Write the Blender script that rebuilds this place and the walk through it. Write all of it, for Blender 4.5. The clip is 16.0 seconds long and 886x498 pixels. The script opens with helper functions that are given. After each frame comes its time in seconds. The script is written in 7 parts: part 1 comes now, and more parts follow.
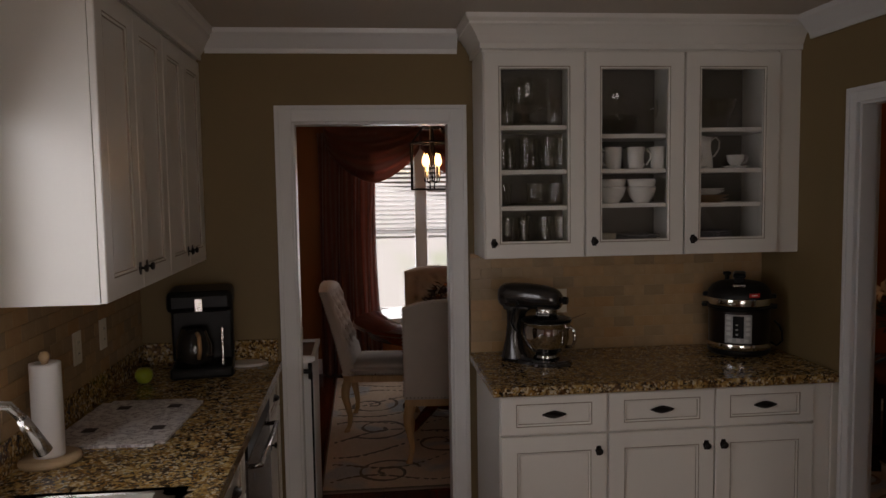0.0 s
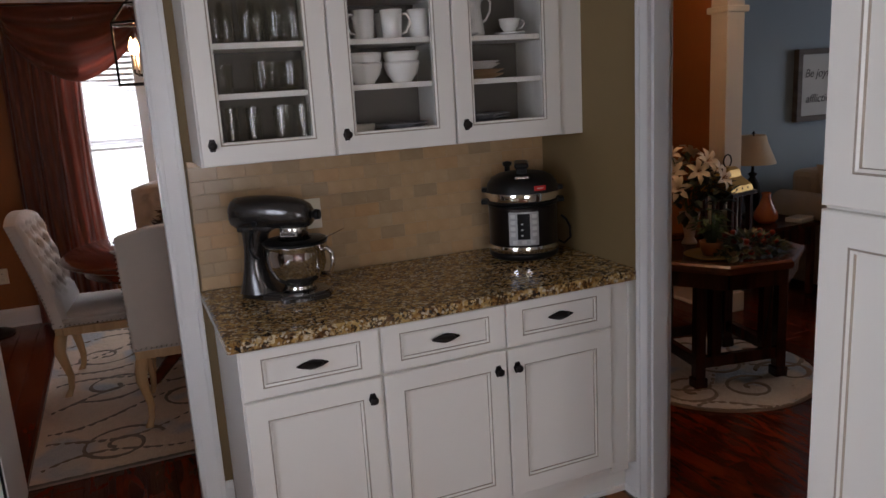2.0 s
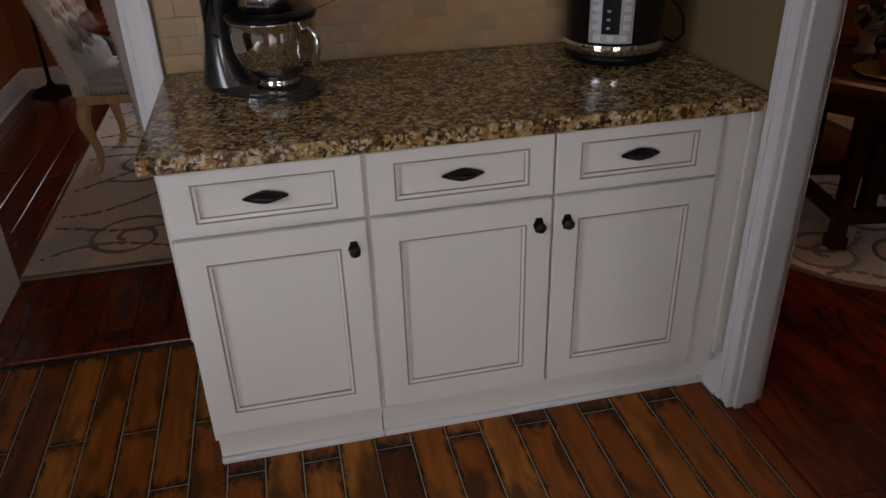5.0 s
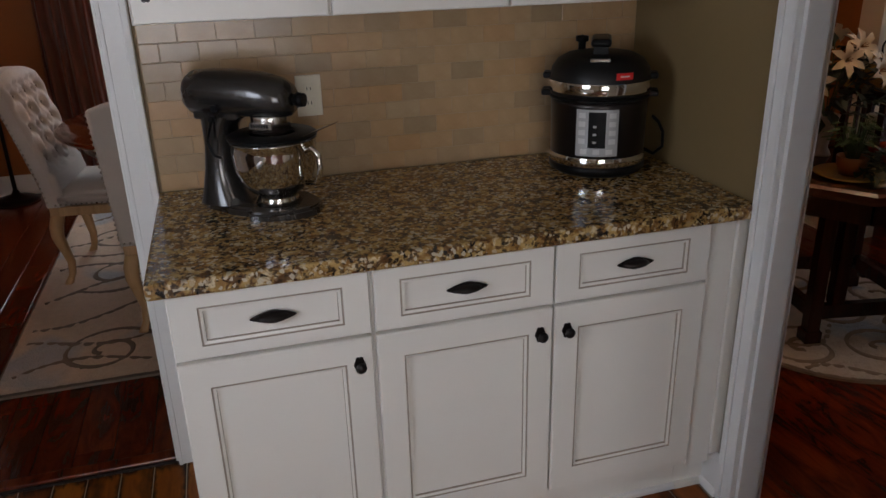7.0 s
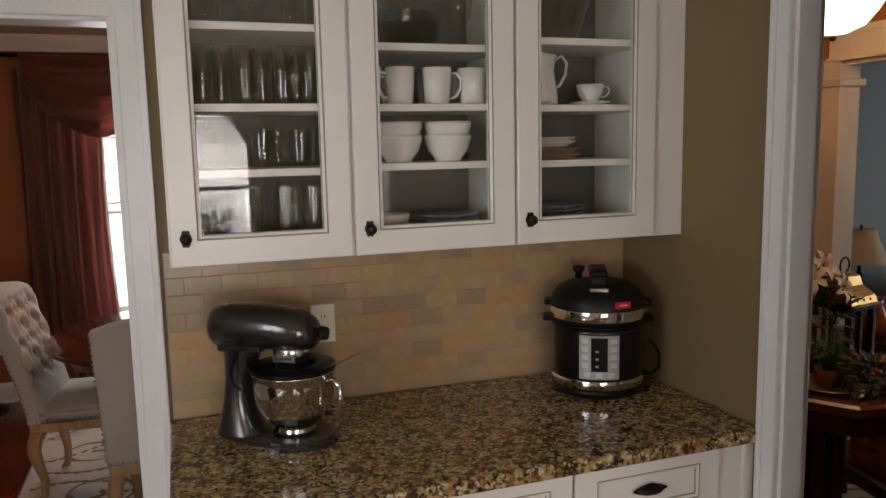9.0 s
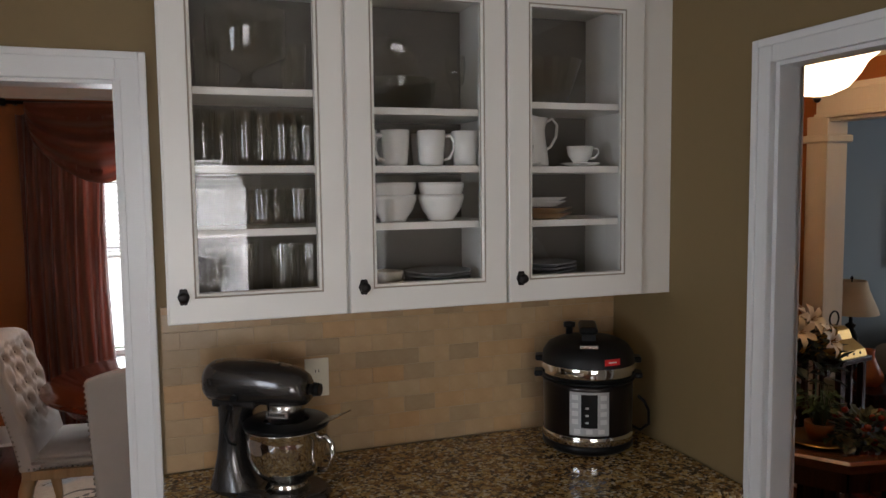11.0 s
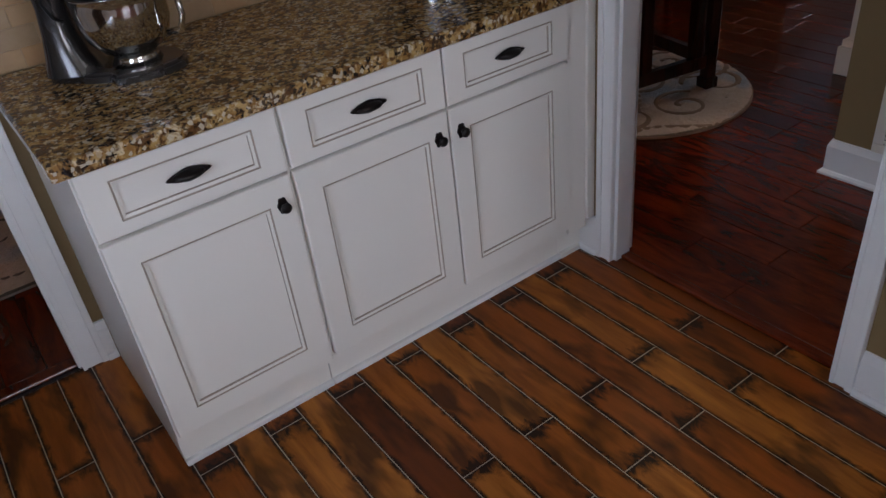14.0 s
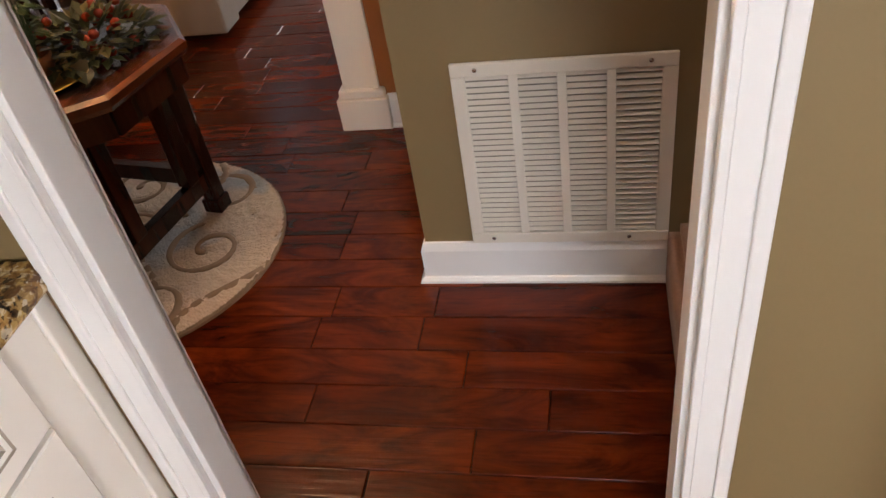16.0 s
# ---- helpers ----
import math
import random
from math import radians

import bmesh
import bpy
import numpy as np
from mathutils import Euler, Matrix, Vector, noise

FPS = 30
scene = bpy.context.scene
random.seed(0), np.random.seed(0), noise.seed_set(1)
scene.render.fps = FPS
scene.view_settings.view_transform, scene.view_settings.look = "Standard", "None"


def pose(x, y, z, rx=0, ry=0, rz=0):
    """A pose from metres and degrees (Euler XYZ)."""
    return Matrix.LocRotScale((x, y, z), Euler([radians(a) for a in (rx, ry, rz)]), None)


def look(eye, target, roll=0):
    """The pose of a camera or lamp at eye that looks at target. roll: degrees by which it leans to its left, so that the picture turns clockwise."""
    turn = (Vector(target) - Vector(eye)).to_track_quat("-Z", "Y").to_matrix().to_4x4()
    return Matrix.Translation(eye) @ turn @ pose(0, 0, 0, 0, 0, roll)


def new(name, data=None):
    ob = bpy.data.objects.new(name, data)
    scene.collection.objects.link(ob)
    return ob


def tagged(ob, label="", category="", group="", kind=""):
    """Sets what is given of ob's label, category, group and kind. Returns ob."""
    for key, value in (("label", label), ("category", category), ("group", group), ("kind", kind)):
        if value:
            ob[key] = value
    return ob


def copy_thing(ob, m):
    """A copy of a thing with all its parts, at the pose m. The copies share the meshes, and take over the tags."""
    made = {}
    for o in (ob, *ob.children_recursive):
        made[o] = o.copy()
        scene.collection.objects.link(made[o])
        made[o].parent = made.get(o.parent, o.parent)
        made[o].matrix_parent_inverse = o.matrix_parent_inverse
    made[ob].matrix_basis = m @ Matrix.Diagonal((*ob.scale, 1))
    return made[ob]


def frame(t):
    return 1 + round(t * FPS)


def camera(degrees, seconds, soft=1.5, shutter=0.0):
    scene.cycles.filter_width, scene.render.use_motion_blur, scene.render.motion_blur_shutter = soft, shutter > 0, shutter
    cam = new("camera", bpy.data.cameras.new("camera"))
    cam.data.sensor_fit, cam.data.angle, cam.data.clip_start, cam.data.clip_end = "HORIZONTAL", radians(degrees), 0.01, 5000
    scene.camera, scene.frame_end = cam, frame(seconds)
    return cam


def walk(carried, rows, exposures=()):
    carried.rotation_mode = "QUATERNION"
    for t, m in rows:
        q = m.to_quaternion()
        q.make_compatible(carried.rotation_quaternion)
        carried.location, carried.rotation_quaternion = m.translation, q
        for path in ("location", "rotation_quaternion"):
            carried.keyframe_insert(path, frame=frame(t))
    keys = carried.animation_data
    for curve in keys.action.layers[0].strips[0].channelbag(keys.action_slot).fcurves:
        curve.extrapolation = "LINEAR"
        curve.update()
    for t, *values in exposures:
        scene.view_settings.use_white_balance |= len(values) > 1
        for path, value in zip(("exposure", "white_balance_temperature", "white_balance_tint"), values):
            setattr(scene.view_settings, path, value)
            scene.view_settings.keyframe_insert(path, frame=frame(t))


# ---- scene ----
cam = camera(60.3, 16.0)
PATH = [
    (0, (-0.532, -2.95, 1.705), (-0.324, -0.967, 1.548), -0.9),
    (0.5, (-0.411, -2.758, 1.675), (-0.097, -0.793, 1.465), -2.0),
    (1, (-0.272, -2.603, 1.672), (0.138, -0.662, 1.418), -2.8),
    (1.5, (-0.216, -2.48, 1.643), (0.353, -0.592, 1.31), -3.4),
    (2, (-0.253, -2.228, 1.625), (0.5, -0.426, 1.195), -3.4),
    (2.5, (-0.266, -2.076, 1.592), (0.556, -0.359, 0.979), -1.7),
    (3, (-0.137, -1.955, 1.554), (0.641, -0.24, 0.881), -0.0),
    (3.5, (0.05, -1.817, 1.505), (0.672, -0.126, 0.636), -0.1),
    (3.7, (0.094, -1.775, 1.487), (0.664, -0.103, 0.551), -0.5),
    (5.8, (0.329, -1.56, 1.493), (0.641, 0.17, 0.539), -1.4),
    (6, (0.331, -1.562, 1.5), (0.646, 0.193, 0.593), -1.5),
    (6.5, (0.313, -1.562, 1.518), (0.633, 0.222, 0.672), -1.6),
    (7, (0.172, -1.563, 1.547), (0.676, 0.224, 0.805), -1.6),
    (7.5, (0.045, -1.578, 1.589), (0.639, 0.228, 0.969), -2.0),
    (8, (0.027, -1.571, 1.615), (0.645, 0.262, 1.106), -2.0),
    (8.5, (0.03, -1.559, 1.635), (0.663, 0.293, 1.221), -2.2),
    (9, (0.019, -1.572, 1.671), (0.672, 0.299, 1.403), -1.2),
    (9.5, (0.009, -1.594, 1.707), (0.674, 0.289, 1.592), -1.1),
    (9.7, (0.004, -1.601, 1.722), (0.681, 0.281, 1.669), -0.8),
    (12, (0.068, -1.642, 1.726), (0.673, 0.194, 1.215), -1.1),
    (12.5, (0.094, -1.712, 1.598), (0.599, 0.057, 0.814), -4.6),
    (13, (0.019, -1.733, 1.532), (0.593, -0.08, 0.566), -4.8),
    (13.5, (-0.212, -1.691, 1.529), (0.587, -0.183, 0.488), -4.1),
    (14, (-0.148, -1.508, 1.495), (0.759, -0.109, 0.39), -7.0),
    (14.5, (0.032, -1.297, 1.482), (1.155, -0.134, 0.305), -9.7),
    (15, (0.167, -1.055, 1.481), (1.58, -0.355, 0.252), -11.0),
    (15.5, (0.425, -0.86, 1.461), (1.952, -0.395, 0.256), -10.2),
    (16, (0.773, -0.73, 1.479), (2.28, -0.338, 0.224), -10.0),
]
walk(cam, [(t, look(eye, target, roll)) for t, eye, target, roll in PATH],
     [(0, -1.9, 7100, 21), (0.5, -2.35, 7000, 21), (1.0, -1.75, 6800, 20), (1.5, -0.95, 6500, 20), (2.0, -0.6, 6100, 19),
      (3.5, -0.6, 5900, 17), (6.0, -0.82, 6200, 18), (7.0, -0.55, 6100, 15), (8.5, -0.28, 6400, 14), (9.5, -0.26, 7000, 16),
      (12, -0.5, 5600, 13), (12.5, -0.35, 5450, 13), (14, -0.45, 5600, 17), (14.5, -0.65, 5600, 16), (15, -0.52, 6200, 18),
      (15.5, 0.8, 6600, 17), (16, 1.2, 6700, 17)])

# ---- light ----
world = bpy.data.worlds.new("sky")
scene.world = world
world.use_nodes = True
wn = world.node_tree.nodes
sky = wn.new("ShaderNodeTexSky")
sky.sky_type = "NISHITA"
sky.sun_disc = False
sky.sun_elevation = radians(38)
sky.sun_rotation = radians(200)
world.node_tree.links.new(sky.outputs[0], wn["Background"].inputs[0])
wn["Background"].inputs[1].default_value = 0.10

sun_data = bpy.data.lights.new("sun", "SUN")
sun_data.energy, sun_data.angle, sun_data.color = 1.2, radians(12), (1.0, 0.96, 0.9)
new("sun", sun_data).matrix_world = look((0, 0, 20), (3, 10, 5))


def window_light(name, at, to, w, h, watts, color=(0.86, 0.93, 1.0)):
    """Daylight that enters by a window's opening."""
    d = bpy.data.lights.new(name, "AREA")
    d.shape, d.size, d.size_y, d.energy, d.color = "RECTANGLE", w, h, watts, color
    ob = new(name, d)
    ob.matrix_world = look(at, to)
    return ob


def bulb_light(name, at, watts, radius, color=(1.0, 0.66, 0.36)):
    d = bpy.data.lights.new(name, "POINT")
    d.energy, d.shadow_soft_size, d.color = watts, radius, color
    ob = new(name, d)
    ob.location = at
    return ob


window_light("sink_window_light", (-1.56 - 0.16, -1.45, 1.56), (0.2, -1.3, 0.8), 1.05, 0.95, 36, (0.84, 0.92, 1.0))
window_light("patio_window_light", (-0.115, -5.14, 1.32), (0.25, 0, 0.9), 1.6, 1.5, 86, (1.0, 0.97, 0.94))
window_light("dining_window_light", (0.01, 4.27, 1.31), (-0.2, 2.0, 0.4), 1.05, 1.45, 42, (0.92, 0.96, 1.0))
window_light("living_window_light", (8.14, 0.1, 1.3), (3.0, 0.0, 0.3), 1.9, 1.55, 46, (0.88, 0.94, 1.0))
bulb_light("hall_lamp_light", (2.42, 0.75, 2.30), 19, 0.10)
bulb_light("chandelier_light", (-0.035, 2.45, 1.93), 11, 0.05, (1.0, 0.58, 0.28))

# ---- materials ----


def node_mat(name):
    m = bpy.data.materials.new(name)
    m.use_nodes = True
    nt = m.node_tree
    return m, nt, nt.nodes["Principled BSDF"]


def mixed(nt, fac, a, b):
    """A colour mix; a and b are colours or sockets."""
    n = nt.nodes.new("ShaderNodeMix")
    n.data_type = "RGBA"
    for s, v in ((6, a), (7, b)):
        if isinstance(v, bpy.types.NodeSocket):
            nt.links.new(v, n.inputs[s])
        else:
            n.inputs[s].default_value = (*v, 1)
    if isinstance(fac, bpy.types.NodeSocket):
        nt.links.new(fac, n.inputs[0])
    else:
        n.inputs[0].default_value = fac
    return n.outputs[2]


def coords(nt, scale=(1, 1, 1), rot=(0, 0, 0)):
    tc = nt.nodes.new("ShaderNodeTexCoord")
    mp = nt.nodes.new("ShaderNodeMapping")
    mp.inputs["Scale"].default_value = scale
    mp.inputs["Rotation"].default_value = rot
    nt.links.new(tc.outputs["Object"], mp.inputs[0])
    return mp.outputs[0]


def noise_of(nt, scale, detail=4, vec=None, rough=0.55, distort=0.0):
    n = nt.nodes.new("ShaderNodeTexNoise")
    n.inputs["Scale"].default_value, n.inputs["Detail"].default_value = scale, detail
    n.inputs["Roughness"].default_value, n.inputs["Distortion"].default_value = rough, distort
    nt.links.new(vec if vec else coords(nt), n.inputs["Vector"])
    return n.outputs[0]


def ramp(nt, sock, stops):
    r = nt.nodes.new("ShaderNodeValToRGB")
    els = r.color_ramp.elements
    while len(els) < len(stops):
        els.new(0.5)
    for e, (p, c) in zip(els, stops):
        e.position = p
        e.color = (c, c, c, 1) if isinstance(c, (int, float)) else (*c, 1)
    nt.links.new(sock, r.inputs[0])
    return r.outputs[0]


def bumped(nt, bsdf, height, strength=0.2, dist=0.002):
    b = nt.nodes.new("ShaderNodeBump")
    b.inputs["Strength"].default_value, b.inputs["Distance"].default_value = strength, dist
    nt.links.new(height, b.inputs["Height"])
    nt.links.new(b.outputs[0], bsdf.inputs["Normal"])


def simple(name, color, rough=0.5, metal=0.0, vary=0.12, scale=6.0, grain=120.0, bump=0.08, coat=0.0, sheen=0.0, spec=0.5):
    """Paint, metal or cloth with stains at one scale and grain at another."""
    m, nt, p = node_mat(name)
    dark = tuple(c * (1 - vary) for c in color)
    light = tuple(min(1, c * (1 + vary * 0.6)) for c in color)
    big = noise_of(nt, scale, 5)
    col = mixed(nt, big, dark, light)
    nt.links.new(col, p.inputs["Base Color"])
    fine = noise_of(nt, grain, 3)
    rr = nt.nodes.new("ShaderNodeMapRange")
    rr.inputs[3].default_value, rr.inputs[4].default_value = max(0.02, rough - 0.08), min(1, rough + 0.08)
    nt.links.new(big, rr.inputs[0])
    nt.links.new(rr.outputs[0], p.inputs["Roughness"])
    p.inputs["Metallic"].default_value = metal
    p.inputs["Specular IOR Level"].default_value = spec
    p.inputs["Coat Weight"].default_value = coat
    p.inputs["Sheen Weight"].default_value = sheen
    if bump:
        bumped(nt, p, fine, bump, 0.001)
    return m


def wood(name, light, dark, axis="y", rough=0.35, scale=1.0, coat=0.0, bump=0.15, per_piece=0.0, spec=0.5):
    """Grain stretched along an axis; per_piece varies each board by its own random number."""
    m, nt, p = node_mat(name)
    s = {"x": (1.2, 14, 14), "y": (14, 1.2, 14), "z": (14, 14, 1.2)}[axis]
    vec = coords(nt, tuple(v * scale for v in s))
    info = nt.nodes.new("ShaderNodeObjectInfo")
    add = nt.nodes.new("ShaderNodeVectorMath")
    add.operation = "MULTIPLY_ADD"
    add.inputs[1].default_value = (1, 1, 1)
    nt.links.new(vec, add.inputs[0])
    sc = nt.nodes.new("ShaderNodeMath")
    sc.operation = "MULTIPLY"
    sc.inputs[1].default_value = 37.0
    nt.links.new(info.outputs["Random"], sc.inputs[0])
    nt.links.new(sc.outputs[0], add.inputs[2])
    g = noise_of(nt, 1.0, 6, add.outputs[0], 0.6, 0.7)
    col = mixed(nt, ramp(nt, g, [(0.3, 0.0), (0.72, 1.0)]), dark, light)
    if per_piece:
        r2 = ramp(nt, info.outputs["Random"], [(0.0, 1 - per_piece), (1.0, 1.0)])
        n = nt.nodes.new("ShaderNodeMix")
        n.data_type, n.blend_type = "RGBA", "MULTIPLY"
        n.inputs[0].default_value = 1.0
        nt.links.new(col, n.inputs[6])
        nt.links.new(r2, n.inputs[7])
        col = n.outputs[2]
    nt.links.new(col, p.inputs["Base Color"])
    p.inputs["Roughness"].default_value = rough
    p.inputs["Specular IOR Level"].default_value = spec
    p.inputs["Coat Weight"].default_value = coat
    p.inputs["Coat Roughness"].default_value = 0.12
    bumped(nt, p, g, bump, 0.002)
    return m


def emission(name, color, strength):
    m, nt, p = node_mat(name)
    p.inputs["Base Color"].default_value = (*color, 1)
    p.inputs["Emission Color"].default_value = (*color, 1)
    p.inputs["Emission Strength"].default_value = strength
    return m


def glass_mat(name, tint=(1, 1, 1), rough=0.02, ior=1.4, rim=0.75, power=4.0):
    """Clear glass, thin enough to let light pass: part mirror, part see-through."""
    m = bpy.data.materials.new(name)
    m.use_nodes = True
    nt = m.node_tree
    nt.nodes.clear()
    out = nt.nodes.new("ShaderNodeOutputMaterial")
    mix = nt.nodes.new("ShaderNodeMixShader")
    tr = nt.nodes.new("ShaderNodeBsdfTransparent")
    gl = nt.nodes.new("ShaderNodeBsdfGlossy")
    lw = nt.nodes.new("ShaderNodeLayerWeight")
    lw.inputs[0].default_value = 0.5
    steep = nt.nodes.new("ShaderNodeMath")
    steep.operation = "POWER"
    steep.inputs[1].default_value = power
    nt.links.new(lw.outputs["Facing"], steep.inputs[0])
    fr = nt.nodes.new("ShaderNodeMapRange")
    fr.inputs[3].default_value, fr.inputs[4].default_value = ((ior - 1) / (ior + 1)) ** 2, rim
    nt.links.new(steep.outputs[0], fr.inputs[0])
    tr.inputs[0].default_value = (*tint, 1)
    gl.inputs["Roughness"].default_value = rough
    nt.links.new(fr.outputs[0], mix.inputs[0])
    nt.links.new(tr.outputs[0], mix.inputs[1])
    nt.links.new(gl.outputs[0], mix.inputs[2])
    nt.links.new(mix.outputs[0], out.inputs[0])
    return m


def granite_mat():
    """Polished granite: golden ground, cream crystals, brown and black patches of one to three centimetres."""
    m, nt, p = node_mat("granite")
    vec = coords(nt)
    ground = mixed(nt, ramp(nt, noise_of(nt, 34, 4, vec, 0.6, 0.6), [(0.40, 0.0), (0.60, 1.0)]), (0.26, 0.135, 0.035), (0.50, 0.335, 0.125))
    cream = ramp(nt, noise_of(nt, 62, 4, vec, 0.6, 0.5), [(0.55, 0.0), (0.62, 0.9)])
    col = mixed(nt, cream, ground, (0.66, 0.54, 0.34))
    brown = ramp(nt, noise_of(nt, 30, 4, vec, 0.62, 1.1), [(0.40, 0.95), (0.50, 0.0)])
    col = mixed(nt, brown, col, (0.095, 0.042, 0.014))
    black = ramp(nt, noise_of(nt, 58, 3, vec, 0.6, 0.9), [(0.375, 1.0), (0.445, 0.0)])
    col = mixed(nt, black, col, (0.014, 0.010, 0.008))
    v = nt.nodes.new("ShaderNodeTexVoronoi")
    v.inputs["Scale"].default_value = 120
    nt.links.new(vec, v.inputs["Vector"])
    cell = nt.nodes.new("ShaderNodeSeparateColor")
    nt.links.new(v.outputs["Color"], cell.inputs[0])
    col = mixed(nt, ramp(nt, cell.outputs[0], [(0.84, 0.0), (0.88, 0.8)]), col, (0.030, 0.018, 0.010))
    col = mixed(nt, ramp(nt, cell.outputs[1], [(0.90, 0.0), (0.93, 0.8)]), col, (0.60, 0.52, 0.38))
    nt.links.new(col, p.inputs["Base Color"])
    p.inputs["Roughness"].default_value = 0.14
    return m


def travertine_mat():
    """Honed stone tile, each piece a little different by its own random number."""
    m, nt, p = node_mat("travertine")
    info = nt.nodes.new("ShaderNodeObjectInfo")
    n = noise_of(nt, 9, 6, coords(nt, (1, 1, 2.2)), 0.62, 0.6)
    a = mixed(nt, n, (0.36, 0.235, 0.120), (0.56, 0.41, 0.245))
    tone = ramp(nt, info.outputs["Random"], [(0.0, (0.74, 0.75, 0.76)), (0.3, (0.92, 0.90, 0.88)), (0.65, (1.0, 0.94, 0.86)), (0.85, (1.0, 0.84, 0.68)), (1.0, (0.97, 0.99, 1.0))])
    mul = nt.nodes.new("ShaderNodeMix")
    mul.data_type, mul.blend_type = "RGBA", "MULTIPLY"
    mul.inputs[0].default_value = 1.0
    nt.links.new(a, mul.inputs[6])
    nt.links.new(tone, mul.inputs[7])
    nt.links.new(mul.outputs[2], p.inputs["Base Color"])
    p.inputs["Roughness"].default_value = 0.22
    bumped(nt, p, noise_of(nt, 26, 5), 0.22, 0.002)
    return m


def smoked_tile_mat():
    """Wood-look floor tile: amber brown middles, edges and ends smoked dark in uneven clouds."""
    m, nt, p = node_mat("wood_look_tile")
    info = nt.nodes.new("ShaderNodeObjectInfo")
    sc = nt.nodes.new("ShaderNodeMath")
    sc.operation = "MULTIPLY"
    sc.inputs[1].default_value = 53.0
    nt.links.new(info.outputs["Random"], sc.inputs[0])
    vec = nt.nodes.new("ShaderNodeVectorMath")
    vec.operation = "ADD"
    nt.links.new(coords(nt), vec.inputs[0])
    nt.links.new(sc.outputs[0], vec.inputs[1])
    grain = nt.nodes.new("ShaderNodeMapping")
    grain.inputs["Scale"].default_value = (22, 3.0, 1)
    nt.links.new(vec.outputs[0], grain.inputs[0])
    g = noise_of(nt, 1.0, 6, grain.outputs[0], 0.6, 0.5)
    cloud = nt.nodes.new("ShaderNodeMapping")
    cloud.inputs["Scale"].default_value = (11, 3.6, 1)
    nt.links.new(vec.outputs[0], cloud.inputs[0])
    c = noise_of(nt, 1.0, 3, cloud.outputs[0], 0.5, 0.3)
    body = ramp(nt, info.outputs["Random"], [(0.0, (0.14, 0.030, 0.005)), (0.35, (0.29, 0.074, 0.008)), (0.7, (0.43, 0.134, 0.014)), (1.0, (0.57, 0.215, 0.028))])
    tone = mixed(nt, ramp(nt, g, [(0.3, 0.0), (0.7, 1.0)]), (0.11, 0.028, 0.005), body)
    half = nt.nodes.new("ShaderNodeMix")
    half.data_type = "RGBA"
    half.inputs[0].default_value = 0.75
    nt.links.new(body, half.inputs[6])
    nt.links.new(tone, half.inputs[7])
    rag = nt.nodes.new("ShaderNodeMapping")
    rag.inputs["Scale"].default_value = (34, 16, 1)
    nt.links.new(vec.outputs[0], rag.inputs[0])
    ragged = noise_of(nt, 1.0, 5, rag.outputs[0], 0.65, 0.8)
    smoke = ramp(nt, c, [(0.36, 1.0), (0.50, 0.0)])
    # smoked rim, by the piece's own box coordinates
    tc = nt.nodes.new("ShaderNodeTexCoord")
    sep = nt.nodes.new("ShaderNodeSeparateXYZ")
    nt.links.new(tc.outputs["Generated"], sep.inputs[0])

    def edge(sock, width):
        a = nt.nodes.new("ShaderNodeMath")
        a.operation = "PINGPONG"
        a.inputs[1].default_value = 0.5
        nt.links.new(sock, a.inputs[0])
        w = nt.nodes.new("ShaderNodeMath")
        w.operation = "MULTIPLY_ADD"
        w.inputs[1].default_value, w.inputs[2].default_value = 3.4 * width, -1.75 * width
        nt.links.new(ragged, w.inputs[0])
        s = nt.nodes.new("ShaderNodeMath")
        s.operation = "ADD"
        nt.links.new(a.outputs[0], s.inputs[0])
        nt.links.new(w.outputs[0], s.inputs[1])
        return ramp(nt, s.outputs[0], [(0.0, 1.0), (width, 0.0)])

    rim = nt.nodes.new("ShaderNodeMath")
    rim.operation = "MAXIMUM"
    nt.links.new(edge(sep.outputs[0], 0.13), rim.inputs[0])
    nt.links.new(edge(sep.outputs[1], 0.06), rim.inputs[1])
    both = nt.nodes.new("ShaderNodeMath")
    both.operation = "MAXIMUM"
    nt.links.new(rim.outputs[0], both.inputs[0])
    k = nt.nodes.new("ShaderNodeMath")
    k.operation = "MULTIPLY"
    k.inputs[1].default_value = 0.75
    nt.links.new(smoke, k.inputs[0])
    nt.links.new(k.outputs[0], both.inputs[1])
    col = mixed(nt, both.outputs[0], half.outputs[2], (0.018, 0.006, 0.003))
    nt.links.new(col, p.inputs["Base Color"])
    p.inputs["Roughness"].default_value = 0.33
    p.inputs["Specular IOR Level"].default_value = 0.2
    bumped(nt, p, g, 0.25, 0.002)
    return m


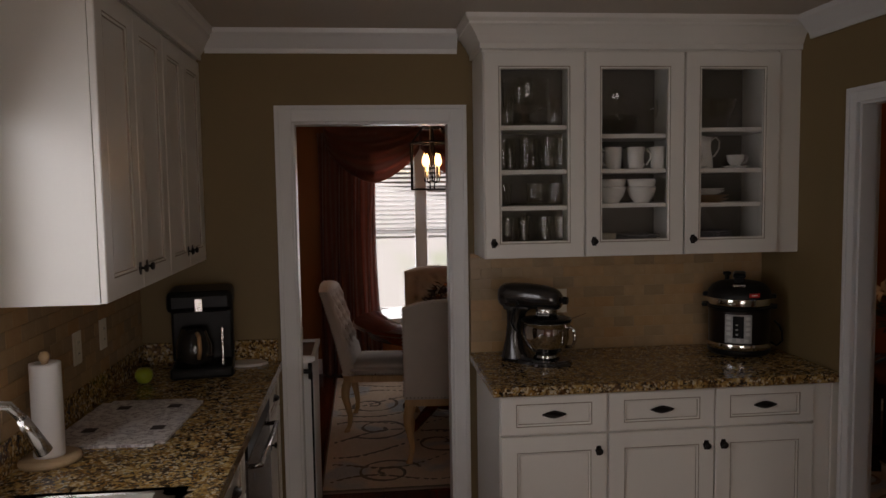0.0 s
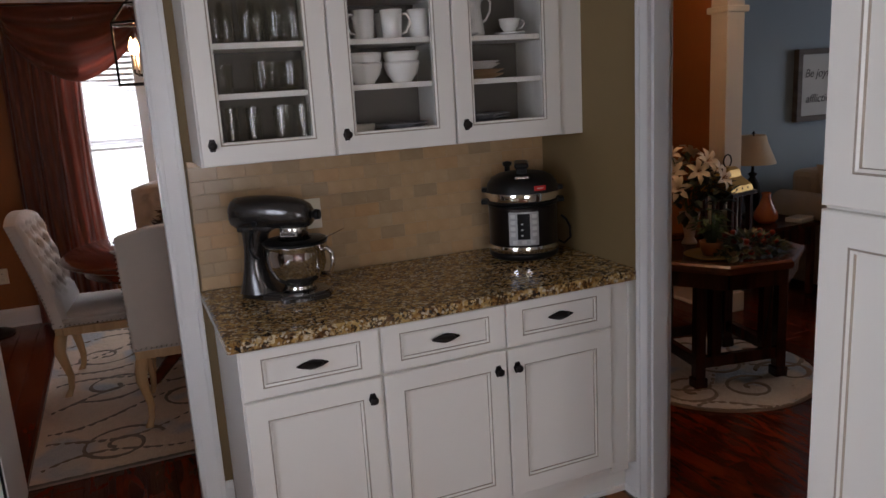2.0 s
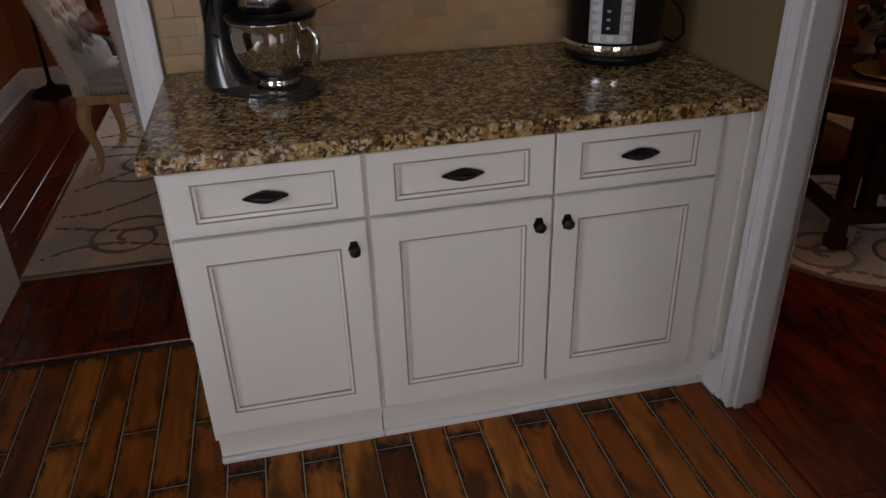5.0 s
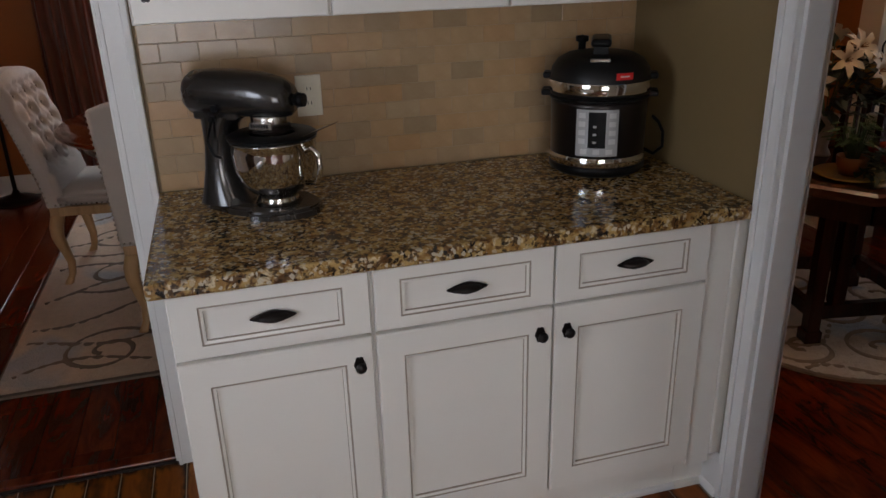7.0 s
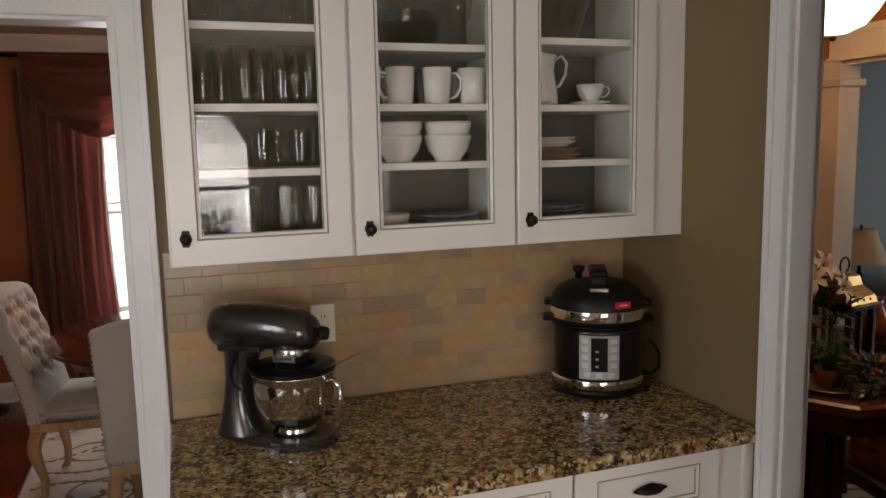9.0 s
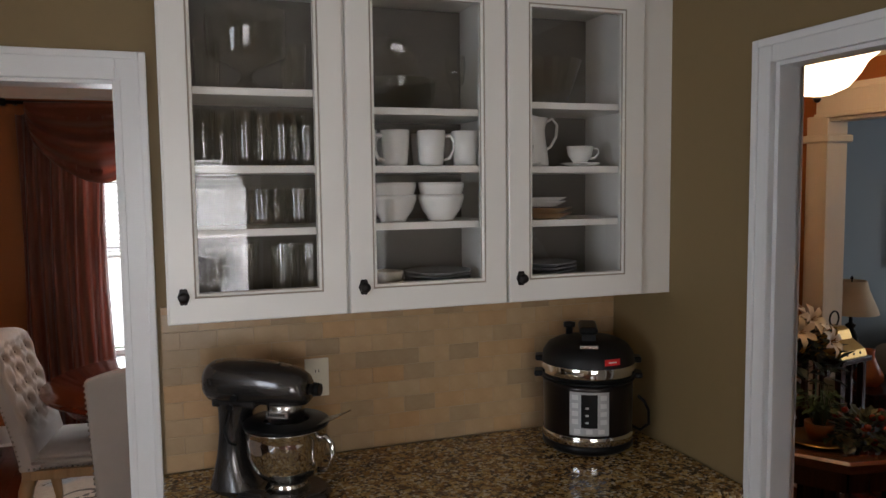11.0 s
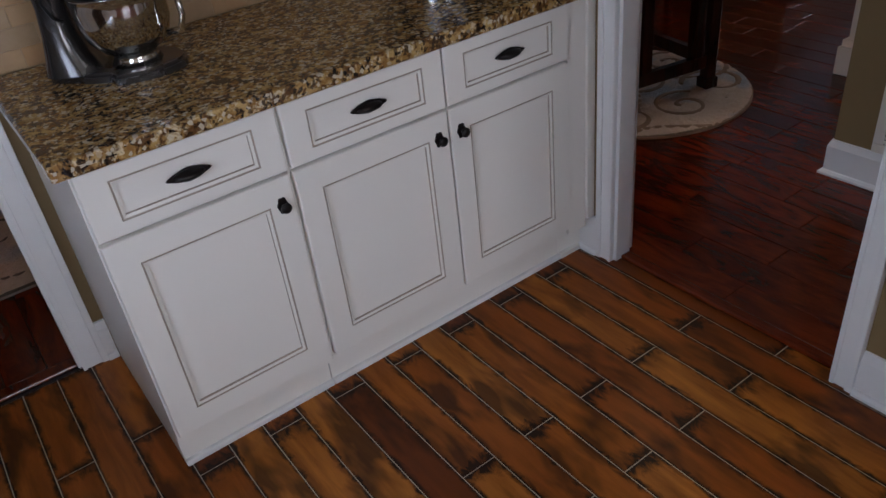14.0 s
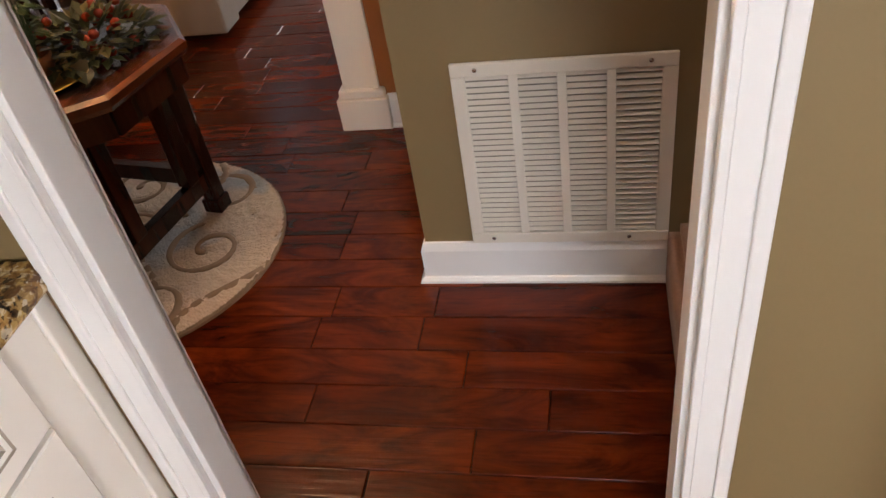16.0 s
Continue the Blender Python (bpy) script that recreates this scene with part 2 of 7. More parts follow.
def scraped_mat():
    """Hand-scraped cherry board: dark figure in red brown, ripples across the scraping."""
    m, nt, p = node_mat("cherry_floor_board")
    info = nt.nodes.new("ShaderNodeObjectInfo")
    sc = nt.nodes.new("ShaderNodeMath")
    sc.operation = "MULTIPLY"
    sc.inputs[1].default_value = 41.0
    nt.links.new(info.outputs["Random"], sc.inputs[0])
    vec = nt.nodes.new("ShaderNodeVectorMath")
    vec.operation = "ADD"
    nt.links.new(coords(nt), vec.inputs[0])
    nt.links.new(sc.outputs[0], vec.inputs[1])

    def along(scale, detail, distort):
        mp = nt.nodes.new("ShaderNodeMapping")
        mp.inputs["Scale"].default_value = scale
        nt.links.new(vec.outputs[0], mp.inputs[0])
        return noise_of(nt, 1.0, detail, mp.outputs[0], 0.6, distort)

    figure = along((9, 2.6, 1), 4, 1.8)
    pores = along((120, 7, 1), 3, 0.2)
    ripple = along((75, 2.0, 1), 2, 0.3)
    body = mixed(nt, ramp(nt, figure, [(0.34, 0.0), (0.66, 1.0)]), (0.055, 0.0068, 0.0016), (0.175, 0.0250, 0.0040))
    body = mixed(nt, ramp(nt, pores, [(0.30, 0.45), (0.44, 0.0)]), body, (0.030, 0.006, 0.003))
    dim = mixed(nt, info.outputs["Random"], (0.62, 0.55, 0.55), (1.0, 1.0, 1.0))
    mul = nt.nodes.new("ShaderNodeMix")
    mul.data_type, mul.blend_type = "RGBA", "MULTIPLY"
    mul.inputs[0].default_value = 1.0
    nt.links.new(body, mul.inputs[6])
    nt.links.new(dim, mul.inputs[7])
    nt.links.new(mul.outputs[2], p.inputs["Base Color"])
    p.inputs["Roughness"].default_value = 0.20
    p.inputs["Specular IOR Level"].default_value = 0.38
    bumped(nt, p, ripple, 0.4, 0.003)
    return m


def rug_mat(name, seed):
    """Cream pile with darker scrolls carved into it and grey-blue patches."""
    m, nt, p = node_mat(name)
    pile = noise_of(nt, 150, 3)
    clump = noise_of(nt, 38, 4)
    col = mixed(nt, clump, (0.54, 0.39, 0.25), (0.78, 0.62, 0.44))
    patch = ramp(nt, noise_of(nt, 2.4 + seed, 2, None, 0.4), [(0.54, 0.0), (0.62, 1.0)])
    col = mixed(nt, patch, col, mixed(nt, clump, (0.30, 0.31, 0.31), (0.50, 0.50, 0.49)))
    nt.links.new(col, p.inputs["Base Color"])
    p.inputs["Roughness"].default_value = 0.95
    p.inputs["Sheen Weight"].default_value = 0.3
    add = nt.nodes.new("ShaderNodeMath")
    add.operation = "ADD"
    nt.links.new(pile, add.inputs[0])
    nt.links.new(clump, add.inputs[1])
    bumped(nt, p, add.outputs[0], 1.0, 0.010)
    return m


WHITE = simple("white_trim_paint", (0.81, 0.805, 0.79), 0.34, vary=0.04, scale=3, bump=0.03)
CAB = simple("cream_cabinet_paint", (0.83, 0.80, 0.735), 0.32, vary=0.05, scale=2.5, bump=0.04)
GLAZE = simple("brown_glaze", (0.40, 0.34, 0.27), 0.6, vary=0.25)
OLIVE = simple("olive_tan_wall_paint", (0.235, 0.163, 0.072), 0.62, vary=0.05, scale=1.5, grain=220, bump=0.12)
CEIL = simple("ceiling_paint", (0.62, 0.56, 0.48), 0.8, vary=0.04, scale=2, grain=160, bump=0.2)
ORANGE = simple("terracotta_wall_paint", (0.30, 0.10, 0.020), 0.65, vary=0.06, scale=1.5, grain=220, bump=0.1)
BLUE = simple("grey_blue_wall_paint", (0.30, 0.37, 0.42), 0.7, vary=0.04, scale=1.5, grain=220, bump=0.1)
GRANITE = granite_mat()
TRAV = travertine_mat()
GROUT = simple("stone_grout", (0.42, 0.31, 0.19), 0.85, vary=0.15, scale=20)
TILE = smoked_tile_mat()
FLOORGROUT = simple("pale_floor_grout", (0.52, 0.46, 0.37), 0.9, vary=0.2, scale=15)
CHERRY = scraped_mat()
DARKJOINT = simple("dark_joint", (0.012, 0.006, 0.004), 0.7)
BLACK = simple("oil_rubbed_bronze", (0.014, 0.010, 0.009), 0.38, 0.5, vary=0.3, scale=30)
# Back panels coloured darker than CAB to carry the shade inside the cabinets.
SHADE = simple("cabinet_inside_shade", (0.15, 0.135, 0.11), 0.6, vary=0.06)
GLASS = glass_mat("clear_pane", (1, 1, 1), 0.01, 1.44)

# ---- helpers for meshes ----


def box(bm, x0, x1, y0, y1, z0, z1, bevel=0.0):
    r = bmesh.ops.create_cube(bm, size=1.0)
    vs = r["verts"]
    bmesh.ops.scale(bm, vec=(x1 - x0, y1 - y0, z1 - z0), verts=vs)
    bmesh.ops.translate(bm, vec=((x0 + x1) / 2, (y0 + y1) / 2, (z0 + z1) / 2), verts=vs)
    if bevel:
        es = list({e for v in vs for e in v.link_edges})
        bmesh.ops.bevel(bm, geom=es, offset=bevel, segments=2, affect="EDGES", profile=0.5)
    return vs


def boxes(*rows, bevel=0.0):
    bm = bmesh.new()
    for r in rows:
        box(bm, *r, bevel=bevel)
    return bm


def lathe(bm, profile, n=32, at=(0, 0, 0)):
    """A turned shape from (radius, height) pairs."""
    rings = []
    for r, z in profile:
        if r < 1e-5:
            rings.append([bm.verts.new((at[0], at[1], at[2] + z))])
        else:
            rings.append([bm.verts.new((at[0] + r * math.cos(2 * math.pi * i / n), at[1] + r * math.sin(2 * math.pi * i / n), at[2] + z)) for i in range(n)])
    for a, b in zip(rings, rings[1:]):
        for i in range(n):
            j = (i + 1) % n
            if len(a) == 1 and len(b) == 1:
                continue
            if len(a) == 1:
                f = (a[0], b[j], b[i])
            elif len(b) == 1:
                f = (a[i], a[j], b[0])
            else:
                f = (a[i], a[j], b[j], b[i])
            bm.faces.new(f).smooth = True
    bmesh.ops.recalc_face_normals(bm, faces=bm.faces)
    return bm


def tube(bm, pts, radii, n=10, caps=True):
    """A round bar along points; radii is one number or one for each point."""
    pts = [Vector(p) for p in pts]
    if isinstance(radii, (int, float)):
        radii = [radii] * len(pts)
    rings, up = [], None
    for i, p in enumerate(pts):
        t = (pts[min(i + 1, len(pts) - 1)] - pts[max(i - 1, 0)]).normalized()
        if up is None:
            up = t.orthogonal().normalized()
        up = (up - t * up.dot(t)).normalized()
        side = t.cross(up)
        rings.append([bm.verts.new(p + (up * math.cos(2 * math.pi * k / n) + side * math.sin(2 * math.pi * k / n)) * radii[i]) for k in range(n)])
    for a, b in zip(rings, rings[1:]):
        for k in range(n):
            j = (k + 1) % n
            bm.faces.new((a[k], a[j], b[j], b[k])).smooth = True
    if caps:
        bm.faces.new(rings[0][::-1])
        bm.faces.new(rings[-1])
    return bm


def extrude_poly(bm, poly, z0, z1):
    """A flat outline in x, y raised from z0 to z1."""
    lo = [bm.verts.new((x, y, z0)) for x, y in poly]
    hi = [bm.verts.new((x, y, z1)) for x, y in poly]
    n = len(poly)
    bm.faces.new(lo[::-1])
    bm.faces.new(hi)
    for i in range(n):
        j = (i + 1) % n
        bm.faces.new((lo[i], lo[j], hi[j], hi[i]))
    bmesh.ops.recalc_face_normals(bm, faces=bm.faces)
    return bm


def sweep(bm, profile, path, closed=False):
    """A moulding: profile of (out, up) pairs carried along level points with mitred corners; out is to the right of the way."""
    pts = [Vector((x, y)) for x, y, *_ in path]
    z = path[0][2]
    n = len(pts)
    rings = []
    for i, p in enumerate(pts):
        d1 = (p - pts[i - 1]).normalized() if (i > 0 or closed) else None
        d2 = (pts[(i + 1) % n] - p).normalized() if (i < n - 1 or closed) else None
        d1, d2 = d1 or d2, d2 or d1
        n1, n2 = Vector((d1.y, -d1.x)), Vector((d2.y, -d2.x))
        m = (n1 + n2) / (1 + n1.dot(n2))
        rings.append([bm.verts.new((p.x + m.x * o, p.y + m.y * o, z + u)) for o, u in profile])
    k = len(profile)
    pairs = list(zip(rings, rings[1:])) + ([(rings[-1], rings[0])] if closed else [])
    for a, b in pairs:
        for i in range(k):
            j = (i + 1) % k
            bm.faces.new((a[i], a[j], b[j], b[i]))
    if not closed:
        bm.faces.new(rings[0])
        bm.faces.new(rings[-1][::-1])
    bmesh.ops.recalc_face_normals(bm, faces=bm.faces)
    return bm


def mesh_of(name, bm, material, smooth=False):
    me = bpy.data.meshes.new(name)
    bm.to_mesh(me)
    bm.free()
    if smooth:
        for f in me.polygons:
            f.use_smooth = True
    me.materials.append(material)
    return me


def part(name, bm, material, parent, label="", smooth=False):
    ob = new(name, mesh_of(name, bm, material, smooth))
    ob.parent = parent
    if label:
        tagged(ob, label)
    return ob


def thing(name, m, label, category, group="", kind=""):
    """An empty at the thing's base, to carry its parts."""
    ob = new(name)
    ob.matrix_world = m if isinstance(m, Matrix) else pose(*m)
    ob.empty_display_size = 0.1
    return tagged(ob, label, category, group, kind)


def solid(name, bm, material, label, category, group="", kind="", smooth=False):
    return tagged(new(name, mesh_of(name, bm, material, smooth)), label, category, group, kind)


def structure(name, bm, material, label, category):
    return solid(name, bm, material, label, category, kind="structure")


# ---- the setting ----
H = 2.44
YB, XR, XL = 0.662, 1.445, -1.56      # kitchen: back wall, right wall, left wall
YF = -5.0                             # kitchen: wall behind the camera
DX0, DX1 = -0.855, -0.105             # dining doorway
RY0, RY1 = -0.856, -0.074              # hall doorway
DH = 2.03
DYF, DXL, DXR = 4.12, -1.44, 1.445    # dining: far wall, side walls
HX = 3.30                             # hall: wall with the wide opening
HY = 3.0                              # hall: end wall
LX, LY = 8.0, 2.15                    # living room: far wall, blue wall
T = 0.115
TR = 0.066                            # thickness of the wall at the hall doorway

structure("wall_back", boxes((XL - T, DX0, YB, YB + T, 0, H), (DX1, XR + T, YB, YB + T, 0, H), (DX0, DX1, YB, YB + T, DH, H)), OLIVE,
          "olive tan painted kitchen wall with a cased doorway", "wall")
structure("wall_right", boxes((XR, XR + TR, YF, RY0, 0, H), (XR, XR + TR, RY1, YB, 0, H), (XR, XR + TR, RY0, RY1, DH, H)), OLIVE,
          "olive tan painted kitchen wall with a doorway to the hall", "wall")
WY0, WY1, WZ0, WZ1 = -2.0, -0.9, 1.07, 2.05  # window over the sink
structure("wall_left", boxes((XL - T, XL, YF, WY0, 0, H), (XL - T, XL, WY1, YB, 0, H), (XL - T, XL, WY0, WY1, 0, WZ0), (XL - T, XL, WY0, WY1, WZ1, H)), OLIVE,
          "olive tan painted kitchen wall with a window over the sink", "wall")
PX0, PX1, PZ0, PZ1 = -0.95, 0.72, 0.55, 2.1  # window behind
structure("wall_front", boxes((XL - T, PX0, YF - T, YF, 0, H), (PX1, XR + T, YF - T, YF, 0, H), (PX0, PX1, YF - T, YF, 0, PZ0), (PX0, PX1, YF - T, YF, PZ1, H)), OLIVE,
          "olive tan painted kitchen wall with a wide window", "wall")
structure("ceiling", boxes((XL - T, XR + T, YF - T, YB + T, H, H + 0.1)), CEIL, "warm white painted kitchen ceiling", "ceiling")

DW0, DW1, DWZ0, DWZ1 = -0.55, 0.57, 0.55, 2.08  # dining window
structure("wall_dining_far", boxes((DXL - T, DW0, DYF, DYF + T, 0, H), (DW1, DXR + T, DYF, DYF + T, 0, H), (DW0, DW1, DYF, DYF + T, 0, DWZ0), (DW0, DW1, DYF, DYF + T, DWZ1, H)), ORANGE,
          "terracotta painted dining room wall with a double window", "wall")
structure("wall_dining_left", boxes((DXL - T, DXL, YB + T, DYF, 0, H)), ORANGE, "terracotta painted dining room side wall", "wall")
structure("wall_dining_right", boxes((XR, XR + T, YB + T, DYF, 0, H)), ORANGE, "terracotta painted wall between dining room and hall", "wall")
structure("ceiling_dining", boxes((DXL - T, XR + T, YB + T, DYF + T, H, H + 0.1)), CEIL, "warm white painted dining room ceiling", "ceiling")

VX, VY = 2.405, -0.258                 # wall with the grille, and its corner
OY0, OY1, OH = 0.155, 1.58, 2.06       # wide opening to the living room
structure("wall_grille", boxes((VX, HX + T, -3.4, VY, 0, H)), OLIVE, "tan painted wall block that holds the return air grille", "wall")
structure("wall_hall", boxes((HX, HX + T, VY, OY0, 0, H), (HX, HX + T, OY1, HY, 0, H), (HX, HX + T, OY0, OY1, OH, H)), ORANGE,
          "terracotta painted hall wall with a wide cased opening", "wall")
structure("wall_hall_end", boxes((XR + T, HX + T, HY, HY + T, 0, H)), ORANGE, "terracotta painted end wall of the hall", "wall")
structure("wall_stair_end", boxes((XR + T, VX, -3.5, -3.4, 0, 3.6)), OLIVE, "tan painted wall at the top of the stairs", "wall")
structure("ceiling_hall", boxes((XR + T, HX + T, -1.2, HY + T, H, H + 0.1), (XR + T, VX, -3.4, -1.2, 3.5, 3.6), (XR + T, VX, -1.3, -1.2, H + 0.1, 3.5)), CEIL, "warm white painted hall ceiling", "ceiling")
structure("wall_living_blue", boxes((HX + T, LX, LY, LY + T, 0, H)), BLUE, "grey blue painted living room wall", "wall")
LWY0, LWY1, LWZ0, LWZ1 = -0.9, 1.1, 0.5, 2.1
structure("wall_living_far", boxes((LX, LX + T, -3.4, LWY0, 0, H), (LX, LX + T, LWY1, LY + T, 0, H), (LX, LX + T, LWY0, LWY1, 0, LWZ0), (LX, LX + T, LWY0, LWY1, LWZ1, H)), BLUE,
          "grey blue painted living room wall with a window", "wall")
structure("wall_living_near", boxes((HX + T, LX + T, -3.5, -3.4, 0, H)), BLUE, "grey blue painted living room side wall", "wall")
structure("ceiling_living", boxes((HX + T, LX + T, -3.5, LY + T, H, H + 0.1)), CEIL, "warm white painted living room ceiling", "ceiling")
structure("ground", boxes((-60, 60, -60, 60, -0.5, -0.3)), simple("lawn", (0.07, 0.11, 0.03), 0.95, vary=0.4, scale=3), "green lawn outside the windows", "ground")

SKYGLOW, _nt, _p = node_mat("bright_outdoors")
_c = mixed(_nt, ramp(_nt, noise_of(_nt, 0.9, 5), [(0.5, 0.0), (0.66, 1.0)]), (1.0, 1.0, 0.98), (0.55, 0.72, 0.42))
_nt.links.new(_c, _p.inputs["Emission Color"])
_p.inputs["Emission Strength"].default_value = 2.6
for _n, _r in (("backdrop_dining", (-4, 4, 9.0, 9.1, -0.3, 5)), ("backdrop_patio", (-4, 4, -10.1, -10.0, -0.3, 5)), ("backdrop_sink", (-6.6, -6.5, -5, 2, -0.3, 5)), ("backdrop_living", (13, 13.1, -4, 4, -0.3, 5))):
    structure(_n, boxes(_r), SKYGLOW, "bright hazy garden seen outside the window", "backdrop")

# floors: a bed of grout or dark joint with the pieces laid on it further down
floor_kitchen = structure("floor_kitchen", boxes((XL, XR + 0.03, YF, YB, -0.3, -0.0018)), FLOORGROUT, "wood-look tile floor, smoky brown, pale grout", "floor")
for _n, _x, _s in (("trim_arch_a", PX0, 1), ("trim_arch_b", PX1, -1)):
    _bm = bmesh.new()
    _pts = [(0.0, 0.0)] + [(0.62 * (1 - math.cos(a)), -0.62 + 0.62 * math.sin(a)) for a in [math.pi / 2 * i / 14 for i in range(15)]][::_s]
    extrude_poly(_bm, [(_x + _s * a, b) for a, b in _pts], 0.0, T)
    bmesh.ops.rotate(_bm, matrix=Matrix.Rotation(radians(90), 3, "X"), verts=_bm.verts)
    bmesh.ops.translate(_bm, vec=(0, YF - 0.001, PZ1), verts=_bm.verts)
    bmesh.ops.recalc_face_normals(_bm, faces=_bm.faces)
    structure(_n, _bm, WHITE, "white painted curved corner of the arched window", "trim")
floor_hall = structure("floor_hall", boxes((XR + 0.03, LX, -3.4, HY, -0.3, 0.006)), DARKJOINT, "dark cherry hardwood floor, hand scraped and glossy", "floor")
floor_dining = structure("floor_dining", boxes((DXL, XR, YB, DYF, -0.3, 0.006)), DARKJOINT, "dark cherry hardwood floor of the dining room", "floor")


def casing(name, m, w, h, depth, label, cw=0.078):
    """A doorway's jambs and its stepped casing on the near side; local x across, y into the wall, z up."""
    ob = thing(name, m, label, "door frame", kind="structure")
    part("jamb", boxes((-0.001, 0.018, 0.0, depth, 0, h), bevel=0.002), WHITE, ob)
    part("jamb", boxes((w - 0.018, w + 0.001, 0.0, depth, 0, h), bevel=0.002), WHITE, ob)
    part("head_jamb", boxes((0.018, w - 0.018, 0.0, depth, h - 0.018, h + 0.001), bevel=0.002), WHITE, ob)
    for side in (0, 1):
        y0, y1 = ((-0.017, -0.0005) if side == 0 else (depth + 0.0005, depth + 0.017))
        yb = (-0.024, -0.0165) if side == 0 else (depth + 0.0165, depth + 0.024)
        for a, b in ((-cw + 0.008, 0.008), (w - 0.008, w + cw - 0.008)):
            bm = boxes((a, b, y0, y1, 0, h + cw - 0.01), bevel=0.003)
            o = a if a < 0 else b - 0.02
            box(bm, o, o + 0.02, *yb, 0, h + cw - 0.01, bevel=0.003)
            i = b - 0.012 if a < 0 else a
            box(bm, i, i + 0.012, yb[0] + 0.004, yb[1] - 0.001 if side == 0 else yb[1] - 0.004, 0, h - 0.008, bevel=0.002)
            part("side_casing", bm, WHITE, ob)
        bm = boxes((0.008, w - 0.008, y0, y1, h - 0.008, h + cw - 0.01), bevel=0.003)
        box(bm, -cw + 0.028, w + cw - 0.028, *yb, h + cw - 0.03, h + cw - 0.01, bevel=0.003)
        part("head_casing", bm, WHITE, ob)
    return ob


casing("door_1", pose(DX0, YB, 0), DX1 - DX0, DH, T, "white painted cased doorway to the dining room, no door")
casing("door_2", pose(XR, RY1, 0, 0, 0, -90), RY1 - RY0, DH, TR, "white painted cased doorway to the hall, no door", 0.062)

BASE = [(0, 0), (0.014, 0), (0.014, 0.110), (0.010, 0.123), (0.006, 0.134), (0, 0.136)]
SHOE = [(0.0139, 0), (0.028, 0), (0.027, 0.008), (0.020, 0.016), (0.0139, 0.018)]


def baseboard(name, path, label="white painted baseboard with a moulded top edge"):
    bm = bmesh.new()
    sweep(bm, BASE, path)
    sweep(bm, SHOE, path)
    structure(name, bm, WHITE, label, "baseboard")


# the way runs with the room to its right
baseboard("baseboard_right_a", [(XR, 0.0615, 0), (XR, RY1 + 0.054, 0)])
baseboard("baseboard_right_b", [(XR, RY0 - 0.054, 0), (XR, -1.184, 0)])
baseboard("baseboard_grille", [(VX, -0.918, 0.012), (VX, VY, 0.012), (HX, VY, 0.012), (HX, OY0 - 0.12, 0.012)][::-1])
baseboard("baseboard_dining_left", [(DXL, YB + T, 0.012), (DXL, DYF, 0.012), (XR, DYF, 0.012)])
baseboard("baseboard_door", [(DX1 + 0.07, YB, 0), (-0.003, YB, 0)])

CROWN = [(0, -0.105), (0.010, -0.105), (0.014, -0.085), (0.030, -0.065), (0.052, -0.035), (0.066, -0.022), (0.070, -0.002), (0, -0.002)]
crown = bmesh.new()
sweep(crown, CROWN, [(-1.225, YB, H), (-0.075, YB, H)])
sweep(crown, CROWN, [(XR, 0.262, H), (XR, YF, H)])
structure("trim_crown_kitchen", crown, WHITE, "white painted crown moulding under the kitchen ceiling", "moulding")
crown = bmesh.new()
sweep(crown, CROWN, [(DXL, YB + T, H), (DXL, DYF, H), (XR, DYF, H)])
structure("trim_crown_dining", crown, WHITE, "white painted crown moulding in the dining room", "moulding")

# ---- kitchen cabinets ----


def loops_mesh(w, h, rows, glaze, fill, dz=0.0):
    """Nested rectangles of (inset, y), joined ring by ring; rings named in glaze take the second material."""
    bm = bmesh.new()
    rings = []
    for i, y in rows:
        k = i + dz if i > 0.01 else i
        rings.append([bm.verts.new(c) for c in ((i, y, k), (w - i, y, k), (w - i, y, h - k), (i, y, h - k))])
    for k, (a, b) in enumerate(zip(rings, rings[1:])):
        for i in range(4):
            j = (i + 1) % 4
            f = bm.faces.new((a[i], a[j], b[j], b[i]))
            f.material_index = 1 if k in glaze else 0
    if fill:
        bm.faces.new(rings[-1])
        bm.faces.new(rings[0][::-1])
    else:
        for i in range(4):
            j = (i + 1) % 4
            bm.faces.new((rings[-1][i], rings[-1][j], rings[0][j], rings[0][i]))
    bmesh.ops.recalc_face_normals(bm, faces=bm.faces)
    return bm


def front(name, x, y, z, w, h, parent, stile=0.076, glass=False, dz=0.0):
    """A drawer front or door with a recessed panel and a glazed bead; local front towards -y."""
    rows = [(0, 0.0195), (0, 0.003), (0.003, 0.0), (stile - 0.012, 0.0), (stile - 0.0105, 0.0025), (stile - 0.0085, 0.0025), (stile - 0.0075, 0.0008),
            (stile - 0.001, 0.0028), (stile, 0.0095), (stile + 0.0025, 0.0098)]
    if glass:
        rows = rows[:-1] + [(stile, 0.0195)]
    bm = loops_mesh(w, h, rows, {3, 4, 5, 7}, not glass, dz)
    me = mesh_of(name, bm, CAB)
    me.materials.append(GLAZE)
    ob = new(name, me)
    ob.parent = parent
    ob.location = (x, y, z)
    if glass:
        pane = part("pane", boxes((stile, w - stile, 0.013, 0.016, stile, h - stile)), GLASS, ob, "clear glass pane")
        pane.visible_shadow = False
    return ob


